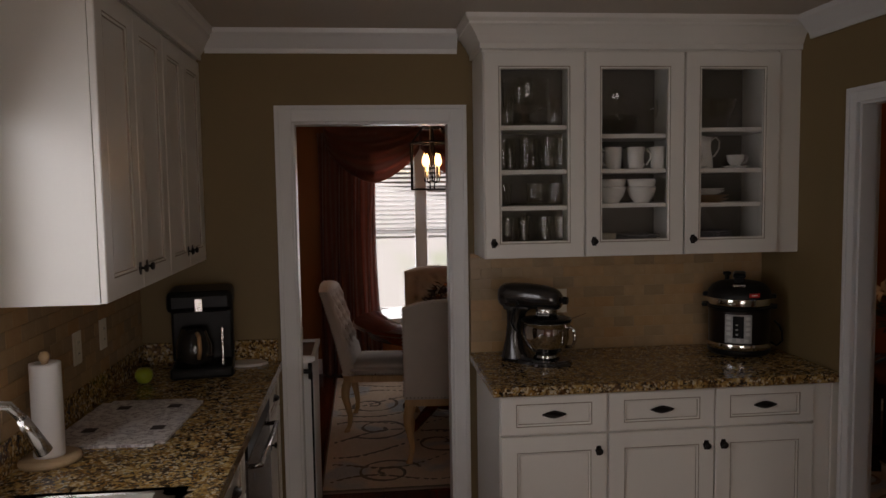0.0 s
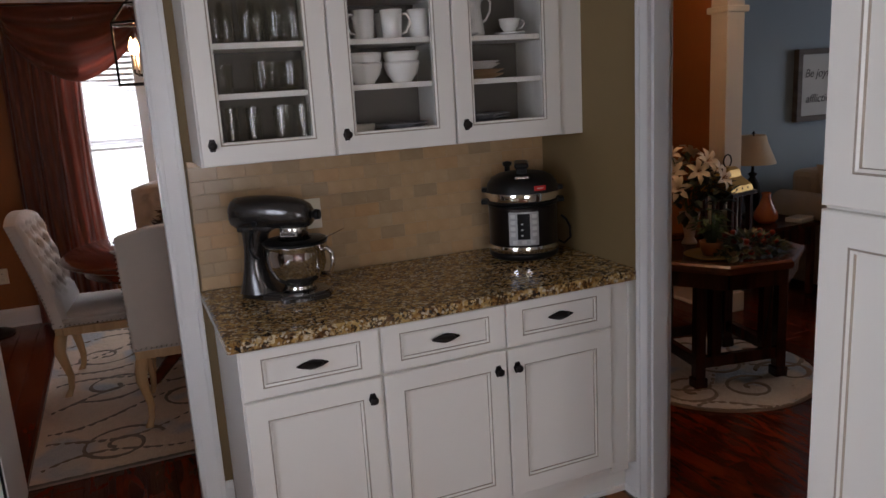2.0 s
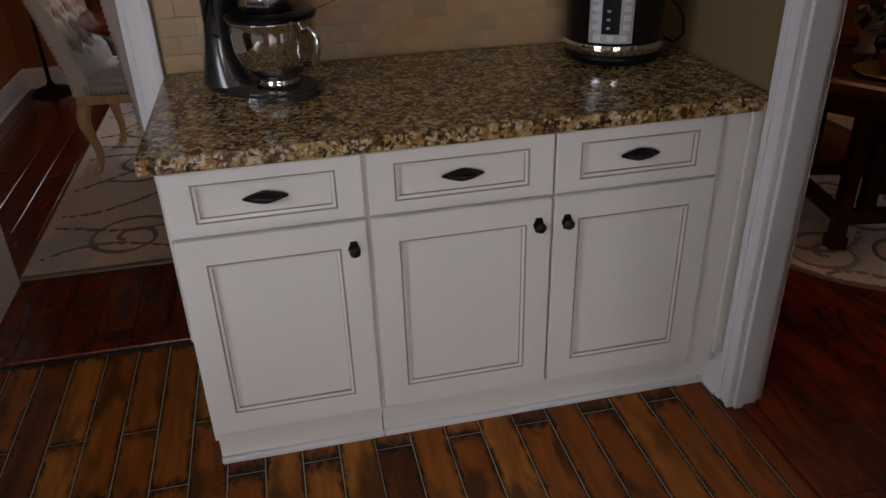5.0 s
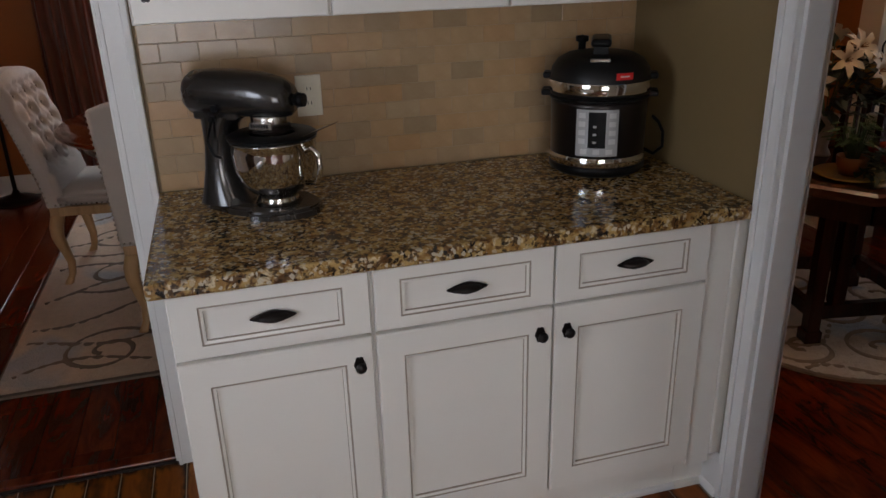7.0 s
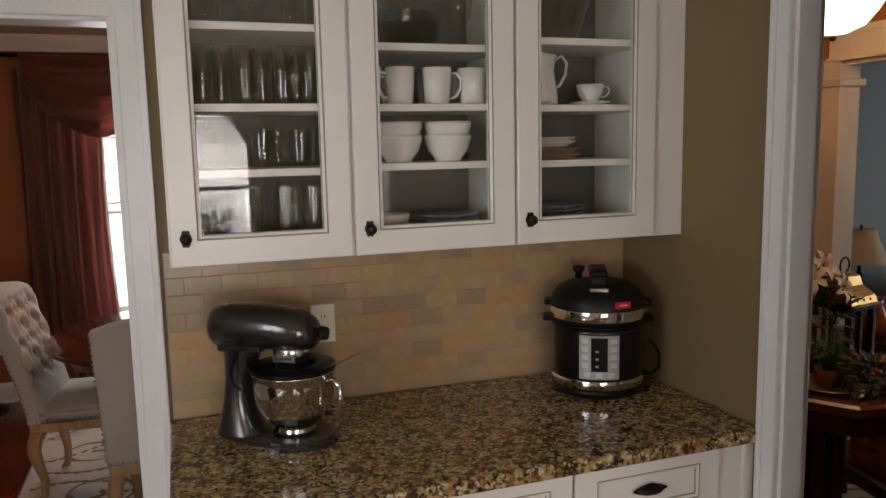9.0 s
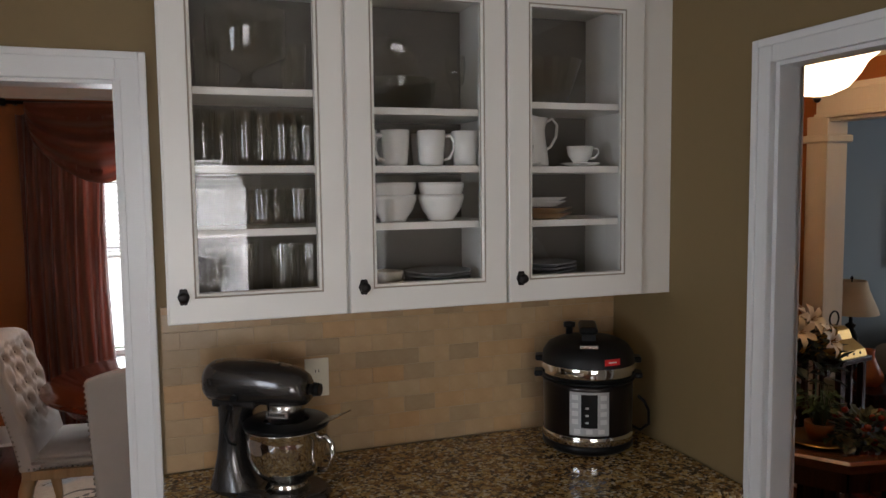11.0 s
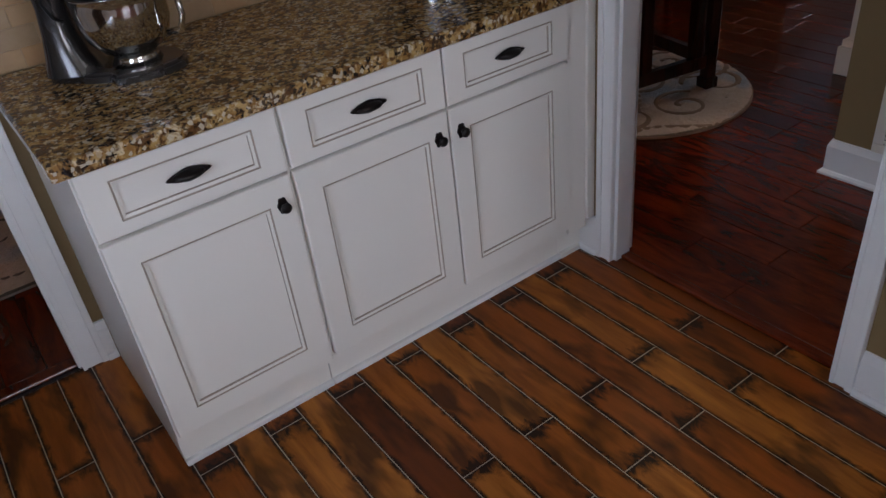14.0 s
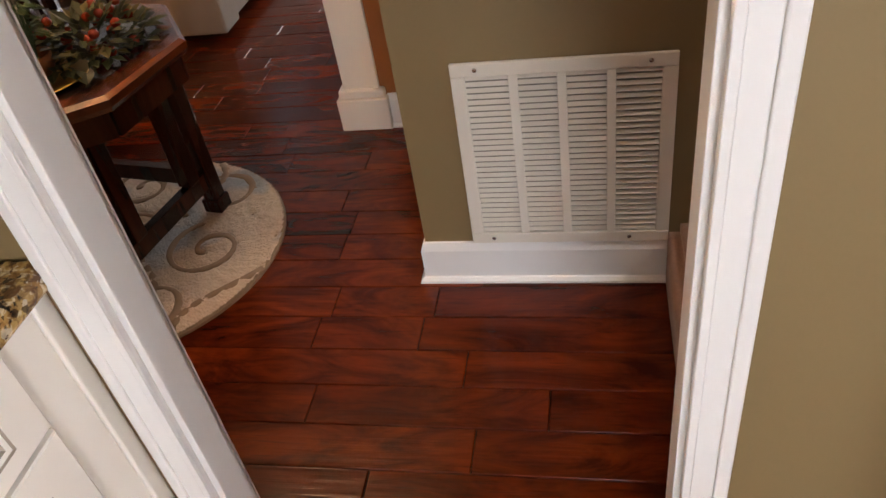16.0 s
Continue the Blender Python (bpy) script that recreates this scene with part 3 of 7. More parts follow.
def knob(parent, x, z):
    """A bronze knob with a leaf-shaped scalloped plate."""
    bm = bmesh.new()
    pts = []
    for i in range(20):
        a = 2 * math.pi * i / 20
        r = 1 + 0.10 * math.cos(6 * a)
        pts.append((0.0135 * r * math.cos(a), 0.021 * r * math.sin(a)))
    extrude_poly(bm, pts, 0.0, 0.003)
    lathe(bm, [(0.004, 0.003), (0.0045, 0.012), (0.010, 0.015), (0.0135, 0.019), (0.013, 0.023), (0.008, 0.026), (0, 0.027)], 16)
    bmesh.ops.rotate(bm, matrix=Matrix.Rotation(radians(90), 3, "X"), verts=bm.verts)
    bmesh.ops.translate(bm, vec=(x, 0, z), verts=bm.verts)
    return part("knob", bm, BLACK, parent, "dark bronze scalloped knob")


def cup_pull(parent, x, z):
    """A bronze cup pull: a scrolled plate with a half shell on it."""
    bm = bmesh.new()
    pts = []
    for i in range(32):
        a = 2 * math.pi * i / 32
        r = 1 + 0.09 * math.cos(4 * a) + 0.03 * math.cos(8 * a)
        pts.append((0.046 * r * math.cos(a), 0.0145 * r * math.sin(a)))
    extrude_poly(bm, pts, 0.0, 0.003)
    bmesh.ops.rotate(bm, matrix=Matrix.Rotation(radians(90), 3, "X"), verts=bm.verts)
    rings = []
    for i in range(13):
        u = -1 + 2 * i / 12
        w = math.sqrt(max(0.0, 1 - u * u))
        rings.append([bm.verts.new((0.036 * u, -0.003 - 0.020 * w * math.sin(b), 0.011 * w * math.cos(b) if b < 1.6 else 0.012 * w * math.cos(b))) for b in [math.pi * 0.82 * k / 7 for k in range(8)]])
    for a, b in zip(rings, rings[1:]):
        for k in range(7):
            bm.faces.new((a[k], b[k], b[k + 1], a[k + 1])).smooth = True
    bmesh.ops.translate(bm, vec=(x, 0, z), verts=bm.verts)
    return part("cup_pull", bm, BLACK, parent, "dark bronze cup pull with scrolled ends")


def base_unit(label, m, cols, x0, x1, depth=0.63, drawers=True, group="base cabinets", end_panel=False):
    """A base cabinet; cols are (left, width, knob side) for each drawer and door; local y 0 is the door face."""
    ob = thing("base_cabinet", m, label, "cabinet", group)
    part("body", boxes((x0, x1, 0.021, depth, 0.11, 0.8745)), CAB, ob)
    part("toe_kick", boxes((x0 + 0.001, x1 - 0.001, 0.062, depth, 0.0, 0.1095)), CAB, ob)
    part("shoe_moulding", boxes((x0, x1, 0.046, 0.0618, 0.0, 0.018), bevel=0.004), WHITE, ob)
    for x, w, side in cols:
        if drawers:
            d = front("drawer", x, 0, 0.712, w, 0.157, ob, 0.073, dz=-0.03)
            cup_pull(d, w / 2, 0.08)
        top = 0.703 if drawers else 0.868
        d = front("door", x, 0, 0.142, w, top - 0.142, ob)
        knob(d, 0.034 if side == "l" else w - 0.034, top - 0.142 - 0.069)
    return ob


hutch = base_unit("cream painted single base cabinet with drawer and door", pose(0, 0, 0), [(0.0, 0.436, "r")], -0.003, 0.4405)
hutch2 = base_unit("cream painted double base cabinet beside the hall doorway", pose(0, 0, 0), [(0.446, 0.447, "r"), (0.8985, 0.4295, "l")], 0.4415, 1.33)
part("filler_strip", boxes((1.332, 1.408, 0.012, 0.05, 0.11, 0.8745), bevel=0.002), CAB, hutch2)
part("scribe_moulding", boxes((1.409, 1.4442, 0.006, 0.05, 0.138, 0.8745), bevel=0.004), CAB, hutch2)
part("filler_toe", boxes((1.3305, 1.4442, 0.062, 0.10, 0.0, 0.1375), (1.3305, 1.4160, 0.046, 0.0618, 0.0, 0.018)), CAB, hutch2)


def slab(bm, x0, x1, y0, y1, z0, z1, hole=None):
    """A stone slab with eased edges."""
    if hole is None:
        box(bm, x0, x1, y0, y1, z0, z1, bevel=0.007)
        return bm
    a, b, c, d = hole
    outer, inner = ((x0, y0), (x1, y0), (x1, y1), (x0, y1)), ((a, c), (b, c), (b, d), (a, d))
    ring = [[bm.verts.new((x, y, z)) for x, y in loop] for loop, z in ((outer, z0), (outer, z1), (inner, z1), (inner, z0))]
    for p, q in zip(ring, ring[1:] + ring[:1]):
        for i in range(4):
            bm.faces.new((p[i], p[(i + 1) % 4], q[(i + 1) % 4], q[i]))
    bmesh.ops.recalc_face_normals(bm, faces=bm.faces)
    return bm


solid("countertop", slab(bmesh.new(), -0.035, 1.4425, -0.024, 0.6495, 0.8755, 0.914), GRANITE,
      "polished brown and gold granite countertop on the hutch cabinets", "countertop")


def upper_unit(label, x0, x1, dx, dw, shelves):
    """A wall cabinet with a glazed door and open to view inside."""
    ob = thing("glass_cabinet", pose(0, 0, 0), label, "cabinet", "glass-front wall cabinets")
    z0, z1, y0, y1 = 1.394, 2.30, 0.349, 0.6515
    part("back_panel", boxes((x0 + 0.019, x1 - 0.019, y1 - 0.012, y1 - 0.0065, z0 + 0.031, z1 - 0.041)), SHADE, ob, "inside back panel, shade put into its dark colour")
    for a, b in ((x0, x0 + 0.018), (x1 - 0.018, x1)):
        part("side_panel", boxes((a, b, y0, y1, z0, z1)), CAB, ob)
    for a, b in ((x0 + 0.018, x0 + 0.05), (x1 - 0.05, x1 - 0.018)):
        part("stile", boxes((a, b, y0, y0 + 0.018, z0 + 0.03, z1 - 0.04)), CAB, ob)
    part("bottom_panel", boxes((x0 + 0.018, x1 - 0.018, y0, y1, z0 + 0.012, z0 + 0.03)), CAB, ob)
    part("top_panel", boxes((x0 + 0.018, x1 - 0.018, y0, y1, z1 - 0.04, z1)), CAB, ob)
    for z in shelves:
        part("shelf", boxes((x0 + 0.019, x1 - 0.019, y0 + 0.022, y1 - 0.014, z - 0.019, z), bevel=0.001), CAB, ob)
    d = front("door", dx, 0.328, 1.396, dw, 0.894, ob, 0.074, glass=True)
    knob(d, 0.036, 0.068)
    return ob


UP = [upper_unit("cream glass-door wall cabinet full of clear glassware", -0.003, 0.4445, 0.0, 0.441, (1.623, 1.783, 1.977)),
      upper_unit("cream glass-door wall cabinet holding mugs and bowls", 0.4455, 0.8985, 0.449, 0.446, (1.628, 1.782, 1.937)),
      upper_unit("cream glass-door wall cabinet holding plates and a pitcher", 0.8995, 1.3425, 0.903, 0.438, (1.624, 1.779, 1.962))]
part("filler_strip", boxes((1.3435, 1.4445, 0.341, 0.364, 1.394, 2.30), (1.3435, 1.40, 0.3641, 0.6515, 1.394, 1.41)), CAB, UP[2])
frieze = bmesh.new()
box(frieze, 0.002, 1.4385, 0.347, 0.650, 2.3005, 2.43)
HC = [(0, 0), (0.012, 0.0), (0.012, 0.022), (0.018, 0.03), (0.030, 0.052), (0.055, 0.088), (0.064, 0.094), (0.064, 0.104), (0.078, 0.118), (0.080, 0.1365), (0, 0.1365)]
sweep(frieze, HC, [(-0.004, 0.651, 2.302), (-0.004, 0.34, 2.302), (1.4445, 0.34, 2.302)])
structure("trim_cabinet_crown", frieze, CAB, "cream painted crown moulding on the wall cabinets", "moulding")

# ---- pieces: stone tiles behind the counter ----
splash = structure("backsplash", boxes((-0.026, XR - 0.001, 0.6522, YB - 0.0005, 0.9145, 1.3935)), GROUT, "tumbled travertine subway tile backsplash, honed and warm beige", "backsplash")
rng = random.Random(4)
TW, TH = 0.1015, 0.0508


def tile_mesh(w, h, d=0.006):
    bm = bmesh.new()
    lo = [bm.verts.new(c) for c in ((0, d, 0), (w, d, 0), (w, d, h), (0, d, h))]
    mid = [bm.verts.new(c) for c in ((0, 0.001, 0), (w, 0.001, 0), (w, 0.001, h), (0, 0.001, h))]
    e = 0.0012
    hi = [bm.verts.new(c) for c in ((e, 0, e), (w - e, 0, e), (w - e, 0, h - e), (e, 0, h - e))]
    for a, b in ((lo, mid), (mid, hi)):
        for i in range(4):
            j = (i + 1) % 4
            bm.faces.new((a[i], a[j], b[j], b[i]))
    bm.faces.new(hi)
    bmesh.ops.recalc_face_normals(bm, faces=bm.faces)
    return mesh_of("tile", bm, TRAV)


cache = {}
row = 0
z = 0.9155
while z < 1.39:
    h = min(TH - 0.0012, 1.3925 - z)
    x = -0.025 - (TW / 2 if row % 2 else 0)
    while x < XR - 0.004:
        a, b = max(x, -0.025), min(x + TW - 0.0012, XR - 0.002)
        if b - a > 0.012:
            key = (round(b - a, 3), round(h, 3))
            if key not in cache:
                cache[key] = tile_mesh(b - a, h)
            ob = new("tile", cache[key])
            ob.parent = splash
            ob.location = (a, 0.6509 + rng.uniform(-0.0005, 0.0005), z)
        x += TW
    z += TH
    row += 1

# ---- pieces: floors ----


def plank_mesh(name, w, l, material, top, drop=0.006, e=0.0015, sag=0.0):
    """A board or tile with eased edges, l along y; a slight hollow across it when scraped by hand."""
    bm = bmesh.new()
    lo = [bm.verts.new(c) for c in ((0, 0, -drop), (w, 0, -drop), (w, l, -drop), (0, l, -drop))]
    mid = [bm.verts.new(c) for c in ((0, 0, -e), (w, 0, -e), (w, l, -e), (0, l, -e))]
    hi = [bm.verts.new(c) for c in ((e, e, 0), (w - e, e, 0), (w - e, l - e, 0), (e, l - e, 0))]
    for a, b in ((lo, mid), (mid, hi)):
        for i in range(4):
            j = (i + 1) % 4
            bm.faces.new((a[i], a[j], b[j], b[i]))
    bm.faces.new(hi)
    bmesh.ops.recalc_face_normals(bm, faces=bm.faces)
    return mesh_of(name, bm, material)


planks = {}
rest = bmesh.new()
pitch, x_line = 0.1003, 1.414
for k in range(-1, 30):
    x1 = x_line - pitch * k
    x0, x1 = max(x1 - pitch, XL), min(x1, XR + 0.029)
    if x1 - x0 < 0.01:
        continue
    y = (0.0 if k % 2 else -0.455) + 0.70 * 2
    while y > YF:
        a, b = max(y - 0.70, YF), min(y, YB)
        y -= 0.70
        if b - a < 0.01:
            continue
        w, l = x1 - x0 - 0.0026, b - a - 0.003
        if a > -2.0:
            key = (round(w, 3), round(l, 3))
            if key not in planks:
                planks[key] = plank_mesh("floor_tile", w, l, TILE, 0)
            ob = new("floor_tile", planks[key])
            ob.parent = floor_kitchen
            ob.location = (x0 + 0.0013, a + 0.0015, 0.0)
        else:
            box(rest, x0 + 0.0015, x1 - 0.0015, a + 0.0015, b - 0.0015, -0.006, 0.0)
ob = part("floor_tiles", rest, TILE, floor_kitchen)
ob["kind"] = "stuff"


def boards(parent, x0, x1, y0, y1, top, seed, width=0.124, near=None, cut=()):
    """Hardwood boards along y of uneven length; those outside the near stretch are joined."""
    r = random.Random(seed)
    far = bmesh.new()
    made = {}
    x = x0
    while x < x1 - 0.005:
        w = min(width, x1 - x)
        y = y0 - r.uniform(0, 0.8)
        while y < y1:
            l = r.choice((0.3, 0.45, 0.6, 0.75, 0.9, 1.2))
            a, b = max(y, y0), min(y + l, y1)
            y += l
            if b - a < 0.01:
                continue
            if near and (near[0] < x < near[1]) and (b > near[2] and a < near[3]):
                key = (round(w, 3), round(b - a, 3))
                if key not in made:
                    made[key] = plank_mesh("floor_board", w - 0.0016, b - a - 0.0016, CHERRY, 0, 0.006, 0.0022)
                ob = new("floor_board", made[key])
                ob.parent = parent
                ob.location = (x + 0.0008, a + 0.0008, top + r.uniform(-0.0006, 0.0006))
            else:
                box(far, x + 0.0008, x + w - 0.0008, a + 0.0008, b - 0.0008, top - 0.006, top)
        x += width
    ob = part("floor_boards", far, CHERRY, parent)
    ob["kind"] = "stuff"


boards(floor_hall, XR + 0.053, LX, -3.4, HY, 0.012, 11, near=(1.4, 4.6, -1.3, 1.6))
boards(floor_dining, DXL, XR, YB + 0.05, DYF, 0.012, 12, near=(-1.5, 0.3, 0.6, 3.2))
th = structure("trim_threshold_hall", boxes((XR + 0.022, XR + 0.062, RY0 + 0.018, RY1 - 0.018, 0.0, 0.016), bevel=0.006), CHERRY, "dark cherry reducer strip in the hall doorway", "threshold")
structure("trim_threshold_dining", boxes((DX0 + 0.018, DX1 - 0.018, YB + 0.01, YB + 0.06, 0.0, 0.016), bevel=0.006), CHERRY, "dark cherry reducer strip in the dining doorway", "threshold")

# ---- kitchen: things on the hutch ----
STEEL = simple("brushed_steel", (0.62, 0.60, 0.57), 0.22, 1.0, vary=0.06, scale=20, bump=0.02)
MIRROR = simple("polished_steel", (0.72, 0.70, 0.67), 0.07, 1.0, vary=0.03, bump=0.0)
PEWTER = simple("metallic_grey_enamel", (0.070, 0.065, 0.062), 0.26, 0.75, vary=0.06, coat=0.6, bump=0.0)
PLASTIC = simple("black_plastic", (0.006, 0.006, 0.006), 0.36, vary=0.2, bump=0.02, spec=0.16)
BLACKSTEEL = simple("black_stainless", (0.045, 0.038, 0.036), 0.30, 0.9, vary=0.08, bump=0.0)
CHINA = simple("white_china", (0.80, 0.78, 0.73), 0.14, vary=0.03, bump=0.0, coat=0.4)
IVORY = simple("ivory_plate", (0.72, 0.66, 0.52), 0.35, vary=0.04, bump=0.0)
RED = simple("red_sticker", (0.62, 0.02, 0.02), 0.4, vary=0.05)
LABELGREY = simple("silver_label", (0.40, 0.40, 0.39), 0.35, 0.3, vary=0.03)
KEY = simple("grey_key", (0.56, 0.56, 0.54), 0.4, vary=0.03)
TUMBLER = glass_mat("tumbler_glass", (0.955, 0.945, 0.895), 0.03, 1.75, 0.75, 3.0)


def ellipsoid(bm, c, r, seg=24, rings=14):
    v = bmesh.ops.create_uvsphere(bm, u_segments=seg, v_segments=rings, radius=1.0)["verts"]
    bmesh.ops.scale(bm, vec=r, verts=v)
    bmesh.ops.translate(bm, vec=c, verts=v)
    for x in v:
        for f in x.link_faces:
            f.smooth = True
    return v


def blob_tube(bm, rows, n=20):
    """A body through oval sections: (centre, across vector length, up length) with sections square to x."""
    rings = []
    for (x, y, z), ry, rz, p in rows:
        ring = []
        for k in range(n):
            a = 2 * math.pi * k / n
            c, s = math.cos(a), math.sin(a)
            ring.append(bm.verts.new((x, y + ry * math.copysign(abs(c) ** p, c), z + rz * math.copysign(abs(s) ** p, s))))
        rings.append(ring)
    for a, b in zip(rings, rings[1:]):
        for k in range(n):
            j = (k + 1) % n
            bm.faces.new((a[k], a[j], b[j], b[k])).smooth = True
    for r in (rings[0][::-1], rings[-1]):
        bm.faces.new(r).smooth = True
    bmesh.ops.recalc_face_normals(bm, faces=bm.faces)
    return bm


def stand_mixer(m):
    """Local x runs from the column to the head's nose."""
    ob = thing("stand_mixer", m, "dark metallic grey stand mixer with polished steel bowl", "mixer")
    base = bmesh.new()
    pts = []
    for i in range(40):
        a = 2 * math.pi * i / 40
        x, y = math.cos(a), math.sin(a)
        w = 0.11 if x > 0 else 0.075
        pts.append((0.055 + 0.165 * x, w * y * (1 - 0.12 * (x < -0.4))))
    extrude_poly(base, pts, 0.0, 0.022)
    bmesh.ops.bevel(base, geom=[e for e in base.edges if all(v.co.z > 0.02 for v in e.verts)], offset=0.008, segments=3, affect="EDGES")
    part("base", base, PEWTER, ob)
    col = bmesh.new()
    rings = []
    for z, x0, x1, w in ((0.02, -0.108, 0.03, 0.068), (0.06, -0.096, 0.005, 0.060), (0.11, -0.085, -0.010, 0.052), (0.17, -0.078, -0.012, 0.048), (0.22, -0.080, 0.005, 0.048), (0.245, -0.085, 0.03, 0.048)):
        ring = []
        for k in range(24):
            a = 2 * math.pi * k / 24
            c, s = math.cos(a), math.sin(a)
            ring.append(col.verts.new(((x0 + x1) / 2 + (x1 - x0) / 2 * math.copysign(abs(c) ** 0.7, c), w * math.copysign(abs(s) ** 0.7, s), z)))
        rings.append(ring)
    for a, b in zip(rings, rings[1:]):
        for k in range(24):
            j = (k + 1) % 24
            col.faces.new((a[k], a[j], b[j], b[k])).smooth = True
    part("column", col, PEWTER, ob)
    head = bmesh.new()
    rows = [((-0.118, 0, 0.300), 0.030, 0.028, 0.9), ((-0.112, 0, 0.300), 0.046, 0.044, 0.9), ((-0.095, 0, 0.300), 0.058, 0.055, 0.85), ((-0.05, 0, 0.301), 0.064, 0.059, 0.85),
            ((0.02, 0, 0.302), 0.066, 0.058, 0.85), ((0.09, 0, 0.298), 0.064, 0.055, 0.85), ((0.14, 0, 0.292), 0.058, 0.050, 0.9), ((0.165, 0, 0.288), 0.046, 0.040, 0.95), ((0.176, 0, 0.286), 0.030, 0.026, 1.0)]
    blob_tube(head, rows, 28)
    part("head", head, PEWTER, ob)
    part("hinge_block", boxes((-0.088, 0.035, -0.044, 0.044, 0.238, 0.262), bevel=0.006), PEWTER, ob)
    band = lathe(bmesh.new(), [(0.036, 0.205), (0.048, 0.207), (0.049, 0.246), (0.047, 0.252), (0.036, 0.254)], 28, (0.105, 0, 0))
    part("beater_collar", band, STEEL, ob, "brushed steel collar")
    part("name_strip", boxes((0.075, 0.135, -0.0535, -0.0485, 0.222, 0.238)), STEEL, ob)
    for i in range(7):
        part("badge_mark", boxes((0.080 + i * 0.007, 0.084 + i * 0.007, -0.0545, -0.0536, 0.2255, 0.2345)), PLASTIC, ob)
    part("shaft", lathe(bmesh.new(), [(0.014, 0.13), (0.014, 0.206)], 14, (0.105, 0, 0)), STEEL, ob)
    nose = bmesh.new()
    tube(nose, [(0.172, 0, 0.288), (0.186, 0, 0.288), (0.187, 0, 0.288), (0.204, 0, 0.288)], [0.014, 0.014, 0.019, 0.016], 18)
    part("attachment_knob", nose, PLASTIC, ob, "black attachment knob")
    bowl = lathe(bmesh.new(), [(0.0, 0.038), (0.046, 0.038), (0.048, 0.030), (0.058, 0.024), (0.060, 0.022), (0.052, 0.036), (0.049, 0.046), (0.070, 0.058), (0.092, 0.085), (0.104, 0.120), (0.108, 0.165), (0.108, 0.186),
                               (0.112, 0.189), (0.110, 0.192), (0.105, 0.188), (0.100, 0.120), (0.085, 0.085), (0.060, 0.062), (0.0, 0.058)], 48, (0.105, 0, 0))
    bowl = part("bowl", bowl, MIRROR, ob, "polished steel bowl", True)
    h = bmesh.new()
    a = radians(-14)
    hp = [(0.105 + r * math.cos(a), r * math.sin(a), z) for r, z in ((0.104, 0.165), (0.128, 0.176), (0.146, 0.160), (0.148, 0.125), (0.136, 0.090), (0.100, 0.085))]
    tube(h, hp, 0.0075, 10)
    part("handle", h, MIRROR, bowl)
    shield = bmesh.new()
    extrude_poly(shield, [(0.195, -0.045), (0.262, -0.03), (0.30, 0.015), (0.268, 0.02), (0.205, 0.05)], 0.0, 0.002)
    bmesh.ops.rotate(shield, cent=(0.2, 0, 0), matrix=Matrix.Rotation(radians(-22), 3, "Y"), verts=shield.verts)
    bmesh.ops.translate(shield, vec=(-0.01, 0, 0.196), verts=shield.verts)
    part("pouring_chute", shield, glass_mat("cloudy_chute", (0.72, 0.70, 0.66), 0.2), ob, "clear plastic pouring chute")
    rimm = lathe(bmesh.new(), [(0.06, 0.199), (0.112, 0.194), (0.113, 0.199), (0.108, 0.203), (0.06, 0.206)], 40, (0.105, 0, 0))
    part("pouring_shield", rimm, PLASTIC, ob, "dark pouring shield on the bowl")
    kb = bmesh.new()
    tube(kb, [(-0.02, -0.060, 0.246), (-0.02, -0.074, 0.246)], 0.007, 12)
    part("lock_lever", kb, PLASTIC, ob)
    kb = bmesh.new()
    tube(kb, [(-0.01, -0.062, 0.272), (-0.01, -0.070, 0.272)], 0.008, 12)
    part("speed_knob", kb, PLASTIC, ob)
    cord = bmesh.new()
    tube(cord, [(-0.03, -0.052, 0.24), (-0.035, -0.075, 0.19), (-0.015, -0.085, 0.16), (-0.005, -0.07, 0.15)], 0.004, 8)
    part("cord", cord, PLASTIC, ob)
    return ob


stand_mixer(pose(0.192, 0.437, 0.9142, 0, 0, -33))


